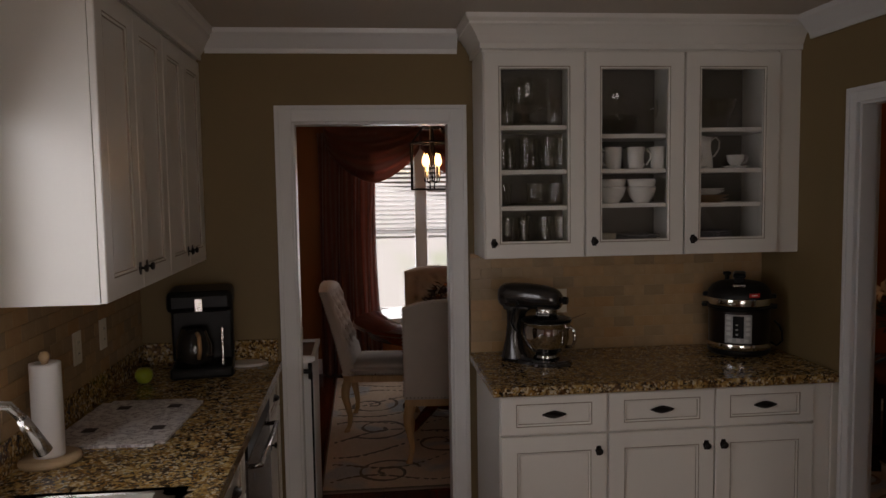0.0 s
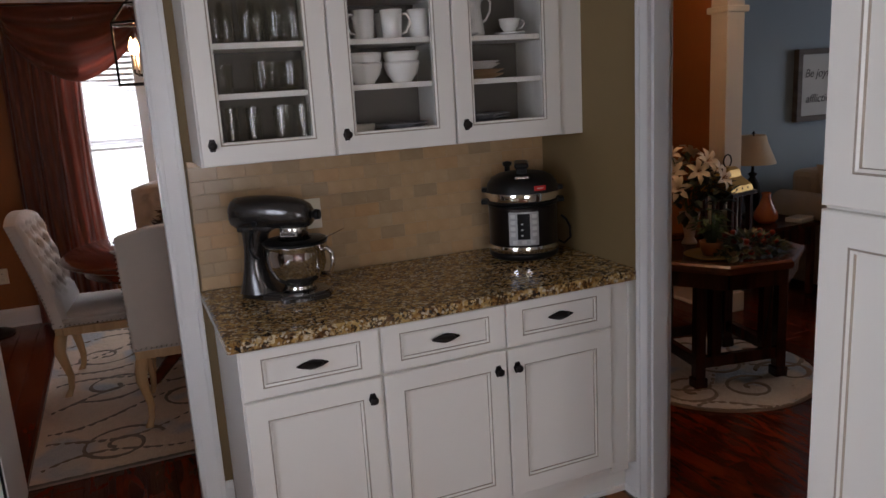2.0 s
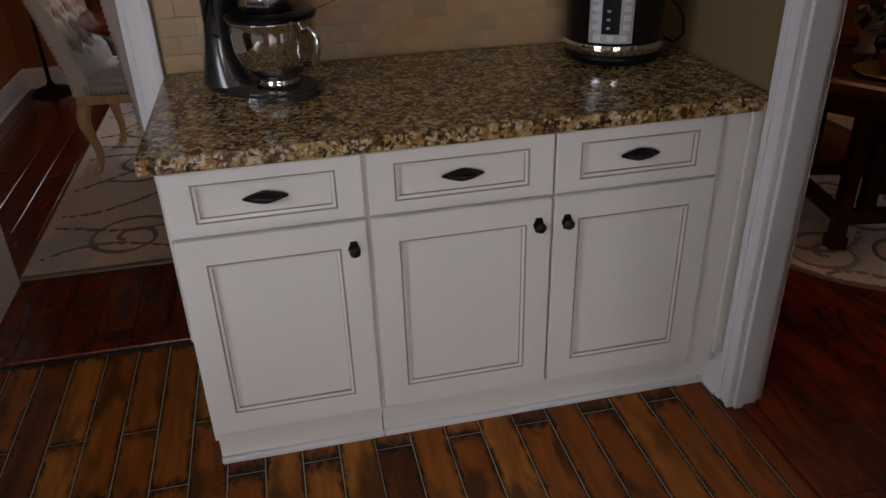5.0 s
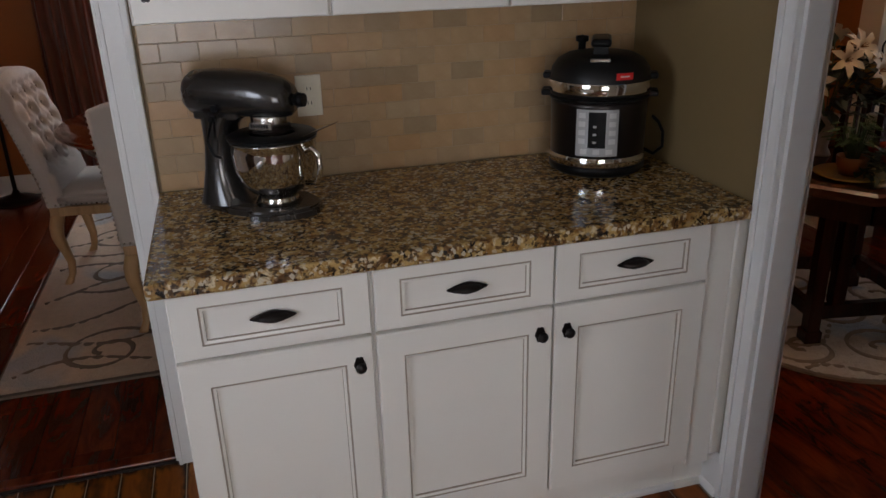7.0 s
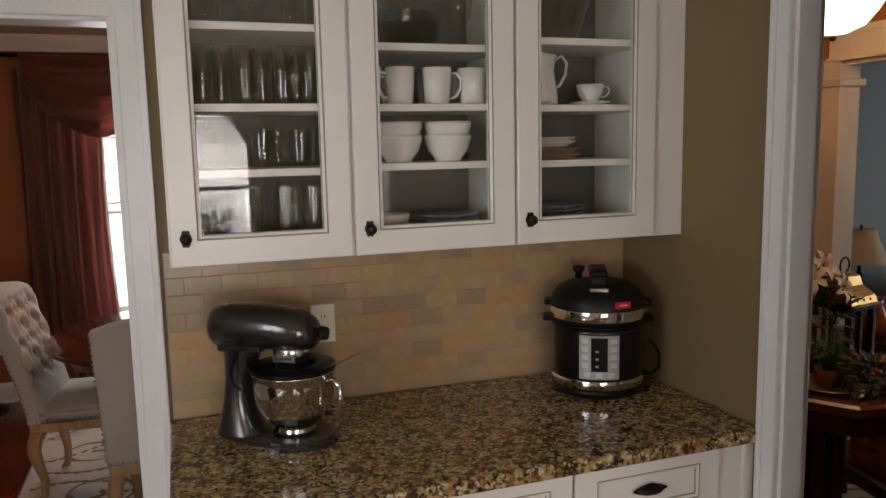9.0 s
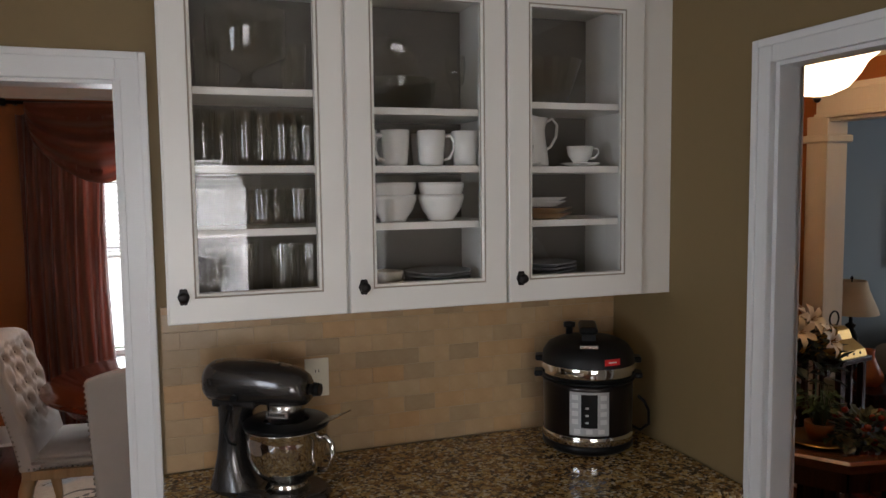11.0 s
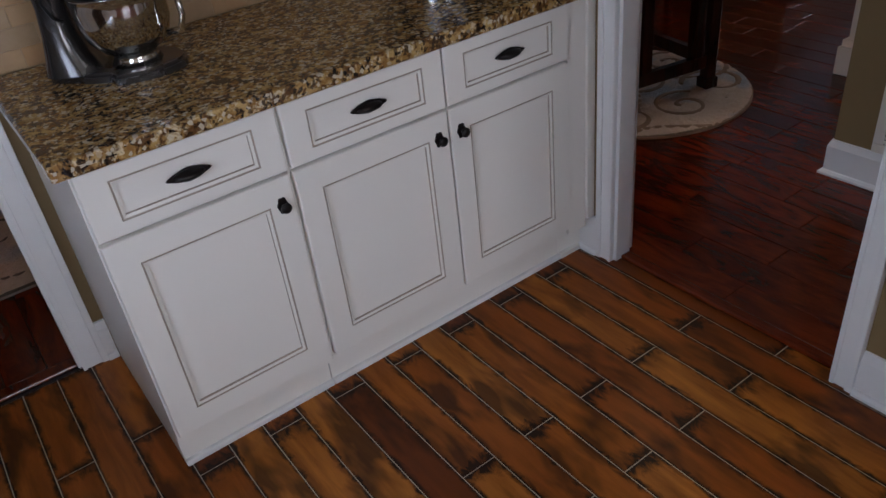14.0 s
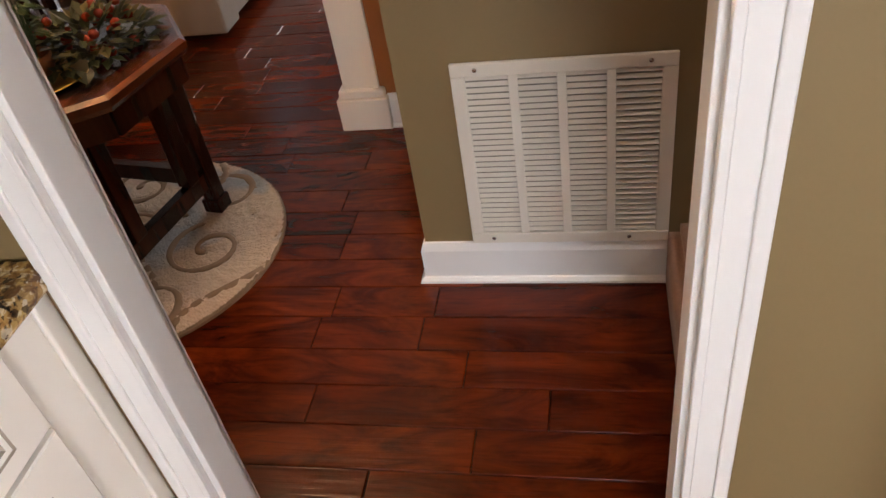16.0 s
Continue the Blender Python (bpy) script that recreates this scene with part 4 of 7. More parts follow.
def pressure_cooker(m):
    """Local front towards -y."""
    ob = thing("pressure_cooker", m, "black stainless electric pressure cooker with silver keypad", "cooker")
    part("body", lathe(bmesh.new(), [(0, 0.012), (0.140, 0.012), (0.146, 0.02), (0.148, 0.20), (0.148, 0.212), (0, 0.212)], 56), BLACKSTEEL, ob, "dark brushed steel drum")
    part("foot_ring", lathe(bmesh.new(), [(0, 0), (0.132, 0), (0.150, 0.012), (0.151, 0.028), (0.147, 0.030), (0, 0.030)], 56), PLASTIC, ob)
    part("steel_band", lathe(bmesh.new(), [(0.1484, 0.032), (0.1495, 0.034), (0.1495, 0.056), (0.1484, 0.058)], 56), MIRROR, ob, "polished lower band")
    part("collar", lathe(bmesh.new(), [(0.14, 0.2125), (0.153, 0.2125), (0.156, 0.218), (0.150, 0.222), (0.14, 0.222)], 56), PLASTIC, ob)
    lid = part("lid", lathe(bmesh.new(), [(0.12, 0.2225), (0.152, 0.2225), (0.154, 0.232), (0.154, 0.27), (0.148, 0.295), (0.130, 0.318), (0.10, 0.332), (0.06, 0.338), (0, 0.339)], 56), simple("satin_black", (0.006, 0.006, 0.006), 0.45, vary=0.2, spec=0.3), ob, "domed black lid")
    part("lid_band", lathe(bmesh.new(), [(0.1543, 0.234), (0.1552, 0.236), (0.1552, 0.262), (0.1543, 0.264)], 56), MIRROR, lid, "polished steel lid band")
    hnd = bmesh.new()
    box(hnd, -0.030, 0.030, -0.075, 0.075, 0.352, 0.376, bevel=0.010)
    box(hnd, -0.022, 0.022, -0.075, -0.045, 0.330, 0.354)
    box(hnd, -0.022, 0.022, 0.045, 0.075, 0.330, 0.354)
    part("lid_handle", hnd, PLASTIC, lid)
    part("handle_plate", boxes((-0.030, 0.030, -0.122, -0.098, 0.312, 0.330), bevel=0.004), STEEL, lid, "steel plate under the handle")
    part("valve", lathe(bmesh.new(), [(0.012, 0.335), (0.012, 0.356), (0.02, 0.358), (0.02, 0.372), (0, 0.376)], 18, (-0.06, 0.05, 0)), PLASTIC, lid)
    for s in (-1, 1):
        g = bmesh.new()
        box(g, s * 0.148 - (0.03 if s < 0 else 0), s * 0.148 + (0.03 if s > 0 else 0), -0.03, 0.03, 0.214, 0.232, bevel=0.006)
        lug = bmesh.new()
        box(lug, s * 0.146 - (0.028 if s < 0 else 0), s * 0.146 + (0.028 if s > 0 else 0), -0.026, 0.026, 0.262, 0.280, bevel=0.006)
        part("side_handle", g, PLASTIC, ob)
        part("lid_handle", lug, PLASTIC, lid)

    def bent(x0, x1, z0, z1, r, n=10):
        bm = bmesh.new()
        cols = []
        for i in range(n + 1):
            x = x0 + (x1 - x0) * i / n
            cols.append([bm.verts.new((x, -math.sqrt(r * r - x * x), z)) for z in (z0, z1)] + [bm.verts.new((x, -math.sqrt((r - 0.004) ** 2 - x * x), z)) for z in (z1, z0)])
        for a, b in zip(cols, cols[1:]):
            for k in range(4):
                j = (k + 1) % 4
                bm.faces.new((a[k], b[k], b[j], a[j]))
        bm.faces.new(cols[0])
        bm.faces.new(cols[-1][::-1])
        bmesh.ops.recalc_face_normals(bm, faces=bm.faces)
        return bm

    kp = part("keypad", bent(-0.062, 0.062, 0.066, 0.196, 0.1502), LABELGREY, ob, "silver keypad frame")
    part("display", bent(-0.026, 0.026, 0.090, 0.190, 0.1512), PLASTIC, kp, "black display window")
    keys = [(sx, z) for sx in (-0.045, 0.045) for z in (0.180, 0.156, 0.132, 0.108)] + [(-0.038, 0.079), (0.0, 0.079), (0.038, 0.079)]
    for x, z in keys:
        k = part("key", bent(x - 0.010, x + 0.010, z - 0.007, z + 0.007, 0.1516, 3), KEY, kp)
    for z in (0.150, 0.128, 0.106):
        part("display_mark", bent(-0.012, -0.002, z - 0.003, z + 0.003, 0.1518, 2), LABELGREY, kp)
    part("sticker", bent(0.048, 0.096, 0.276, 0.294, 0.1556), RED, lid, "red sticker with a white line")
    part("sticker_mark", bent(0.060, 0.086, 0.283, 0.287, 0.1562), CHINA, lid)
    cord = bmesh.new()
    tube(cord, [(0.14, 0.05, 0.05), (0.18, 0.06, 0.03), (0.205, 0.03, 0.06), (0.20, 0.0, 0.11), (0.185, -0.01, 0.14), (0.165, 0.0, 0.155)], 0.005, 8)
    part("cord", cord, PLASTIC, ob)
    return ob


pressure_cooker(pose(1.222, 0.445, 0.9142, 0, 0, -28) @ Matrix.Diagonal((0.93, 0.93, 1.01, 1)))


def outlet(m, double=True, label="ivory double outlet plate on the stone backsplash"):
    """A wall plate; local front towards -y."""
    ob = thing("outlet_plate", m, label, "outlet")
    w = 0.118 if double else 0.072
    part("plate", boxes((-w / 2, w / 2, -0.006, 0, -0.058, 0.058), bevel=0.002), IVORY, ob)
    for x in ((-0.024, 0.024) if double else (0,)):
        for zz in (-0.02, 0.02):
            so = part("socket", boxes((x - 0.013, x + 0.013, -0.0085, -0.006, zz - 0.014, zz + 0.014), bevel=0.001), IVORY, ob)
            for sx in (-0.005, 0.005):
                part("slot", boxes((x + sx - 0.001, x + sx + 0.001, -0.0092, -0.0084, zz - 0.004, zz + 0.005)), PLASTIC, so)
    return ob


outlet(pose(0.41, 0.6495, 1.155), False, "ivory outlet plate on the stone backsplash")


# crockery inside the glass cabinets
def turned(name, prof, label, category, mat, group="", n=24):
    return solid(name, lathe(bmesh.new(), prof, n), mat, label, category, group, smooth=True)


def tumbler(r, h, label):
    return turned("drinking_glass", [(0, 0.006), (r * 0.86, 0.006), (r * 0.9, 0.02), (r, h)], label, "glass", TUMBLER, "glassware in the cabinet", 20)


S1, S2, S3 = (1.424, 1.623, 1.783, 1.977), (1.424, 1.628, 1.782, 1.937), (1.424, 1.624, 1.779, 1.962)
tall = tumbler(0.030, 0.145, "tall clear drinking glass standing on the shelf")
spots = [(0.10, 0.43), (0.15, 0.53), (0.205, 0.43), (0.255, 0.53), (0.30, 0.43), (0.345, 0.53), (0.365, 0.44)]
tall.location = (*spots[0], S1[2])
for p in spots[1:]:
    copy_thing(tall, pose(*p, S1[2]))
short = tumbler(0.036, 0.10, "short clear tumbler on the shelf")
spots = [(0.24, 0.43), (0.285, 0.52), (0.335, 0.43), (0.12, 0.53), (0.37, 0.54)]
short.location = (*spots[0], S1[1])
for p in spots[1:]:
    copy_thing(short, pose(*p, S1[1]))
flute = tumbler(0.026, 0.15, "tall narrow clear glass on the bottom shelf")
spots = [(0.12, 0.44), (0.19, 0.44), (0.215, 0.54), (0.285, 0.43), (0.32, 0.52), (0.36, 0.43)]
flute.location = (*spots[0], S1[0])
for p in spots[1:]:
    copy_thing(flute, pose(*p, S1[0]))
trifle = turned("trifle_bowl", [(0, 0.004), (0.055, 0.0), (0.05, 0.012), (0.02, 0.035), (0.018, 0.06), (0.10, 0.09), (0.105, 0.10), (0.108, 0.215)],
                "large footed clear glass trifle bowl on the top shelf", "bowl", TUMBLER, n=36)
trifle.location = (0.22, 0.51, S1[3])
mugg = tumbler(0.034, 0.12, "clear glass stein on the top shelf")
mugg.location = (0.115, 0.42, S1[3])
copy_thing(mugg, pose(0.33, 0.42, S1[3]))


def mug(m):
    ob = thing("mug", m, "white china mug on the cabinet shelf", "mug", "mugs in the cabinet")
    part("cup", lathe(bmesh.new(), [(0, 0.0), (0.030, 0.0), (0.034, 0.006), (0.038, 0.05), (0.041, 0.098), (0.039, 0.099), (0.035, 0.05), (0.030, 0.01), (0, 0.008)], 26), CHINA, ob)
    h = bmesh.new()
    tube(h, [(-0.036, 0, 0.082), (-0.056, 0, 0.085), (-0.068, 0, 0.068), (-0.066, 0, 0.045), (-0.052, 0, 0.022), (-0.034, 0, 0.016)], 0.0048, 8)
    part("handle", h, CHINA, ob)
    return ob


m0 = mug(pose(0.605, 0.43, S2[2], 0, 0, 10))
for x, y, a in ((0.71, 0.43, 175), (0.815, 0.435, 168), (0.515, 0.44, 20), (0.62, 0.55, 40), (0.73, 0.55, 200), (0.83, 0.55, 120)):
    copy_thing(m0, pose(x, y, S2[2], 0, 0, a))
bowl = turned("bowl", [(0, 0), (0.036, 0), (0.038, 0.008), (0.055, 0.03), (0.066, 0.062), (0.0665, 0.075), (0.064, 0.074), (0.05, 0.03), (0, 0.012)], "white china bowl in a stack of two", "bowl", CHINA, "bowls in the cabinet", 30)
bowl.location = (0.602, 0.45, S2[1])
copy_thing(bowl, pose(0.602, 0.45, S2[1] + 0.034))
copy_thing(bowl, pose(0.745, 0.45, S2[1]))
copy_thing(bowl, pose(0.745, 0.45, S2[1] + 0.034))
small = turned("ramekin", [(0, 0), (0.04, 0), (0.048, 0.035), (0.046, 0.036), (0.036, 0.008), (0, 0.008)], "cream bowl on the cabinet floor", "bowl", IVORY, "ramekins", 24)
small.location = (0.585, 0.47, S2[0])
copy_thing(small, pose(0.585, 0.47, S2[0] + 0.028))
DARKPLATE = simple("grey_stoneware", (0.30, 0.30, 0.31), 0.25, vary=0.08, bump=0.0)
plate = turned("plate", [(0, 0.0), (0.05, 0.0), (0.055, 0.004), (0.098, 0.012), (0.10, 0.014), (0.055, 0.008), (0, 0.006)], "grey stoneware plate in a stack", "plate", DARKPLATE, "stacked plates", 34)
plate.location = (0.745, 0.49, S2[0])
for i in range(1, 5):
    copy_thing(plate, pose(0.745, 0.49, S2[0] + 0.011 * i))
for i in range(6):
    copy_thing(plate, pose(1.09, 0.48, S3[0] + 0.011 * i))
dish = turned("plate", [(0, 0.0), (0.05, 0.0), (0.055, 0.004), (0.085, 0.016), (0.087, 0.018), (0.055, 0.008), (0, 0.006)], "tan rimmed plate under white plates", "plate", simple("tan_stoneware", (0.36, 0.22, 0.11), 0.3, vary=0.1), "stacked small plates", 34)
dish.location = (1.075, 0.46, S3[1])
copy_thing(dish, pose(1.075, 0.46, S3[1] + 0.016))
wp = turned("plate", [(0, 0.0), (0.05, 0.0), (0.055, 0.004), (0.079, 0.016), (0.081, 0.018), (0.055, 0.008), (0, 0.006)], "white china side plate in a stack", "plate", CHINA, "stacked white plates", 34)
wp.location = (1.065, 0.46, S3[1] + 0.036)
copy_thing(wp, pose(1.065, 0.46, S3[1] + 0.047))
GREYGLASS = glass_mat("smoky_glass", (0.70, 0.71, 0.66), 0.05)
cass = turned("casserole_dish", [(0, 0), (0.085, 0), (0.10, 0.03), (0.105, 0.085)], "smoky glass casserole dish on the top shelf", "dish", GREYGLASS, n=36)
cass.location = (0.63, 0.47, S2[3])
plat = turned("glass_platter", [(0, 0), (0.03, 0.0), (0.06, 0.004), (0.11, 0.018), (0.115, 0.022)], "clear scalloped glass platter standing upright", "platter", TUMBLER, n=40)
plat.matrix_world = pose(0.62, 0.605, S2[3] + 0.115, 78, 0, 0)
gob = turned("goblet", [(0, 0.0), (0.03, 0.0), (0.028, 0.004), (0.006, 0.010), (0.008, 0.03), (0.006, 0.05), (0.009, 0.065), (0.024, 0.085), (0.030, 0.12), (0.028, 0.16)], "clear cut glass goblet on the top shelf", "glass", TUMBLER)
gob.location = (0.80, 0.47, S2[3])
gb = turned("glass_bowl", [(0, 0), (0.06, 0), (0.065, 0.01), (0.108, 0.135)], "large clear glass bowl on the top shelf", "bowl", TUMBLER, n=12)
gb.location = (1.10, 0.49, S3[3])


def pitcher(m):
    ob = thing("pitcher", m, "white china pitcher on the cabinet shelf", "pitcher")
    bm = lathe(bmesh.new(), [(0, 0), (0.042, 0), (0.045, 0.01), (0.042, 0.04), (0.034, 0.09), (0.033, 0.11), (0.042, 0.145), (0.040, 0.145), (0.03, 0.11), (0, 0.02)], 30)
    for v in bm.verts:
        if v.co.z > 0.125 and v.co.x < 0:
            v.co.x *= 1.5
            v.co.z += 0.012 * min(1, -v.co.x / 0.05)
    part("body", bm, CHINA, ob)
    h = bmesh.new()
    tube(h, [(0.036, 0, 0.13), (0.06, 0, 0.145), (0.078, 0, 0.125), (0.074, 0, 0.09), (0.055, 0, 0.06), (0.036, 0, 0.05)], 0.0045, 8)
    part("handle", h, CHINA, ob)


pitcher(pose(1.045, 0.46, S3[2]))


def teacup(m):
    ob = thing("teacup", m, "white china teacup on its saucer", "cup", "teacups")
    part("saucer", lathe(bmesh.new(), [(0, 0), (0.03, 0), (0.062, 0.010), (0.06, 0.012), (0.03, 0.005), (0, 0.005)], 28), CHINA, ob)
    part("cup", lathe(bmesh.new(), [(0, 0.0055), (0.018, 0.0055), (0.02, 0.012), (0.036, 0.035), (0.041, 0.062), (0.039, 0.062), (0.03, 0.03), (0, 0.014)], 26), CHINA, ob)
    h = bmesh.new()
    tube(h, [(0.038, 0, 0.055), (0.055, 0, 0.055), (0.060, 0, 0.042), (0.048, 0, 0.027), (0.030, 0, 0.025)], 0.0032, 8)
    part("handle", h, CHINA, ob)
    return ob


tc = teacup(pose(1.195, 0.45, S3[2], 0, 0, -10))
copy_thing(tc, pose(0.985, 0.43, S3[2], 0, 0, 10))

# ---- kitchen: sink side ----
LX0 = -0.935 + 0.025   # door face of the sink-side base cabinets, which face +x
M = pose(LX0, 0, 0, 0, 0, 90)
base_unit("cream painted base cabinet at the end of the sink counter", pose(LX0 - 0.03, 0.0, 0, 0, 0, 90), [(0.23, 0.405, "l")], 0.225, 0.655, 0.60)
dw = thing("dishwasher", pose(LX0 - 0.03, 0, 0, 0, 0, 90), "stainless dishwasher under the granite counter", "dishwasher")
part("body", boxes((-0.395, 0.222, 0.021, 0.60, 0.10, 0.8745)), PLASTIC, dw)
part("door", boxes((-0.39, 0.217, -0.004, 0.02, 0.12, 0.80), bevel=0.004), simple("dark_steel_door", (0.20, 0.19, 0.18), 0.25, 0.9, vary=0.08), dw, "dark steel door")
part("control_panel", boxes((-0.39, 0.217, -0.006, 0.02, 0.805, 0.868), bevel=0.004), PLASTIC, dw)
hb = bmesh.new()
tube(hb, [(-0.33, -0.004, 0.76), (-0.33, -0.04, 0.765), (0.16, -0.04, 0.765), (0.16, -0.004, 0.76)], 0.009, 12)
part("handle", hb, STEEL, dw)
part("toe_plate", boxes((-0.39, 0.217, 0.03, 0.05, 0.0, 0.098)), PLASTIC, dw)
base_unit("cream painted sink base cabinet with two doors", pose(LX0 - 0.03, 0, 0, 0, 0, 90), [(-1.32, 0.45, "r"), (-0.865, 0.45, "l")], -1.325, -0.4, 0.60)
base_unit("cream painted base cabinet beside the sink", pose(LX0 - 0.03, 0, 0, 0, 0, 90), [(-2.20, 0.43, "r"), (-1.765, 0.43, "l")], -2.21, -1.33, 0.60)
SX0, SX1, SY0, SY1 = -1.44, -1.03, -1.46, -0.905
ct = slab(bmesh.new(), XL + 0.012, -0.925, -2.25, YB - 0.022, 0.8755, 0.914, (SX0, SX1, SY0, SY1))
solid("countertop", ct, GRANITE, "polished brown granite sink counter along the wall", "countertop")
solid("stone_upstand", boxes((XL + 0.001, XL + 0.0115, -2.25, YB - 0.001, 0.8755, 1.014), bevel=0.001), GRANITE, "low granite upstand behind the sink counter", "upstand")
solid("stone_upstand", boxes((XL + 0.013, -0.94, YB - 0.021, YB - 0.001, 0.8755, 1.014), bevel=0.001), GRANITE, "low granite upstand at the counter's end", "upstand")
sink = bmesh.new()
rings = []
for i, z in ((-0.020, 0.9146), (-0.017, 0.918), (0.004, 0.918), (0.012, 0.908), (0.022, 0.74), (0.05, 0.715)):
    rings.append([sink.verts.new((SX0 + i if a < 0 else SX1 - i, SY0 + i if b < 0 else SY1 - i, z)) for a, b in ((-1, -1), (1, -1), (1, 1), (-1, 1))])
for a, b in zip(rings, rings[1:]):
    for k in range(4):
        j = (k + 1) % 4
        sink.faces.new((a[k], a[j], b[j], b[k]))
sink.faces.new(rings[-1])
bmesh.ops.bevel(sink, geom=[e for e in sink.edges if abs(e.verts[0].co.z - e.verts[1].co.z) > 0.001], offset=0.05, segments=5, affect="EDGES")
solid("kitchen_sink", sink, STEEL, "stainless steel sink basin set into the granite", "sink")


def wall_unit(y0, y1, label):
    """A two-door wall cabinet on the left wall; the end nearest the window is seen."""
    ob = thing("wall_cabinet", pose(-1.253, 0, 0, 0, 0, 90), label, "cabinet", "wall cabinets over the sink counter")
    part("body", boxes((y0, y1, 0.021, 0.306, 1.394, 2.30)), CAB, ob)
    w = (y1 - y0 - 0.012) / 2
    for i, s in ((0, "r"), (1, "l")):
        d = front("door", y0 + 0.003 + i * (w + 0.004), 0, 1.396, w, 0.894, ob)
        knob(d, 0.036 if s == "l" else w - 0.036, 0.068)
    return ob


wall_unit(-0.724, 0.006, "cream painted wall cabinet, its end panel lit by the window")
wall_unit(0.008, 0.655, "cream painted wall cabinet in the corner")
cr = bmesh.new()
box(cr, XL + 0.002, -1.262, -0.722, 0.655, 2.3005, 2.43)
sweep(cr, HC, [(XL + 0.002, -0.724, 2.302), (-1.255, -0.724, 2.302), (-1.255, 0.655, 2.302)])
structure("trim_crown_sink_side", cr, CAB, "cream painted crown moulding on the sink-side wall cabinets", "moulding")
splash2 = structure("backsplash_left", boxes((XL + 0.0005, XL + 0.0035, -0.74, YB - 0.03, 1.0145, 1.3935)), GROUT, "travertine subway tile backsplash behind the sink counter", "backsplash")
z, row = 1.0155, 0
while z < 1.39:
    h = min(TH - 0.0012, 1.3925 - z)
    y = -0.74 - (TW / 2 if row % 2 else 0)
    while y < YB - 0.035:
        a, b = max(y, -0.74), min(y + TW - 0.0012, YB - 0.031)
        if b - a > 0.012:
            key = (round(b - a, 3), round(h, 3))
            if key not in cache:
                cache[key] = tile_mesh(b - a, h)
            ob = new("tile", cache[key])
            ob.parent = splash2
            ob.matrix_world = pose(XL + 0.0115, a, z, 0, 0, 90)
        y += TW
    z += TH
    row += 1


def coffee_maker(m):
    """Local front towards -y."""
    ob = thing("coffee_maker", m, "black and steel drip coffee maker on the counter", "coffee maker")
    part("base", boxes((-0.13, 0.13, -0.14, 0.14, 0, 0.05), bevel=0.012), PLASTIC, ob)
    part("tower", boxes((-0.13, 0.13, 0.0, 0.14, 0.05, 0.31), bevel=0.012), PLASTIC, ob)
    part("top", boxes((-0.135, 0.135, -0.14, 0.145, 0.285, 0.375), bevel=0.022), PLASTIC, ob)
    part("trim_plate", boxes((-0.020, 0.012, -0.1435, -0.1395, 0.29, 0.345), bevel=0.002), STEEL, ob, "steel trim plate")
    car = part("carafe", lathe(bmesh.new(), [(0, 0.055), (0.065, 0.055), (0.078, 0.08), (0.078, 0.14), (0.06, 0.19), (0.055, 0.21), (0, 0.212)], 30, (-0.03, -0.065, 0)), simple("dark_carafe", (0.02, 0.018, 0.016), 0.06, vary=0.1), ob)
    h = bmesh.new()
    tube(h, [(-0.015, -0.125, 0.195), (-0.005, -0.16, 0.185), (-0.003, -0.165, 0.13), (-0.01, -0.138, 0.09)], 0.009, 10)
    part("handle", h, simple("tan_handle", (0.45, 0.27, 0.13), 0.4), car, "tan handle")
    part("side_strip", boxes((0.085, 0.092, -0.1435, -0.139, 0.06, 0.22), bevel=0.001), STEEL, ob, "steel strip")


coffee_maker(pose(-1.245, 0.47, 0.9142, 0, 0, 8))
fruit = lathe(bmesh.new(), [(0, 0.006), (0.012, 0.0), (0.026, 0.008), (0.036, 0.03), (0.034, 0.05), (0.022, 0.064), (0.006, 0.062), (0, 0.055)], 24)
fr = solid("green_apple", fruit, simple("apple_skin", (0.38, 0.46, 0.04), 0.3, vary=0.25, scale=25), "yellow green apple on the granite counter", "apple", smooth=True)
fr.location = (-1.455, 0.30, 0.9142)
bm = bmesh.new()
extrude_poly(bm, [(0.09 * math.cos(2 * math.pi * i / 32) * (1 + 0.05 * math.cos(8 * math.pi * i / 16)), 0.055 * math.sin(2 * math.pi * i / 32)) for i in range(32)], 0, 0.012)
sd = solid("spoon_rest", bm, CHINA, "small white china dish near the doorway", "dish")
sd.location = (-1.075, 0.58, 0.9142)


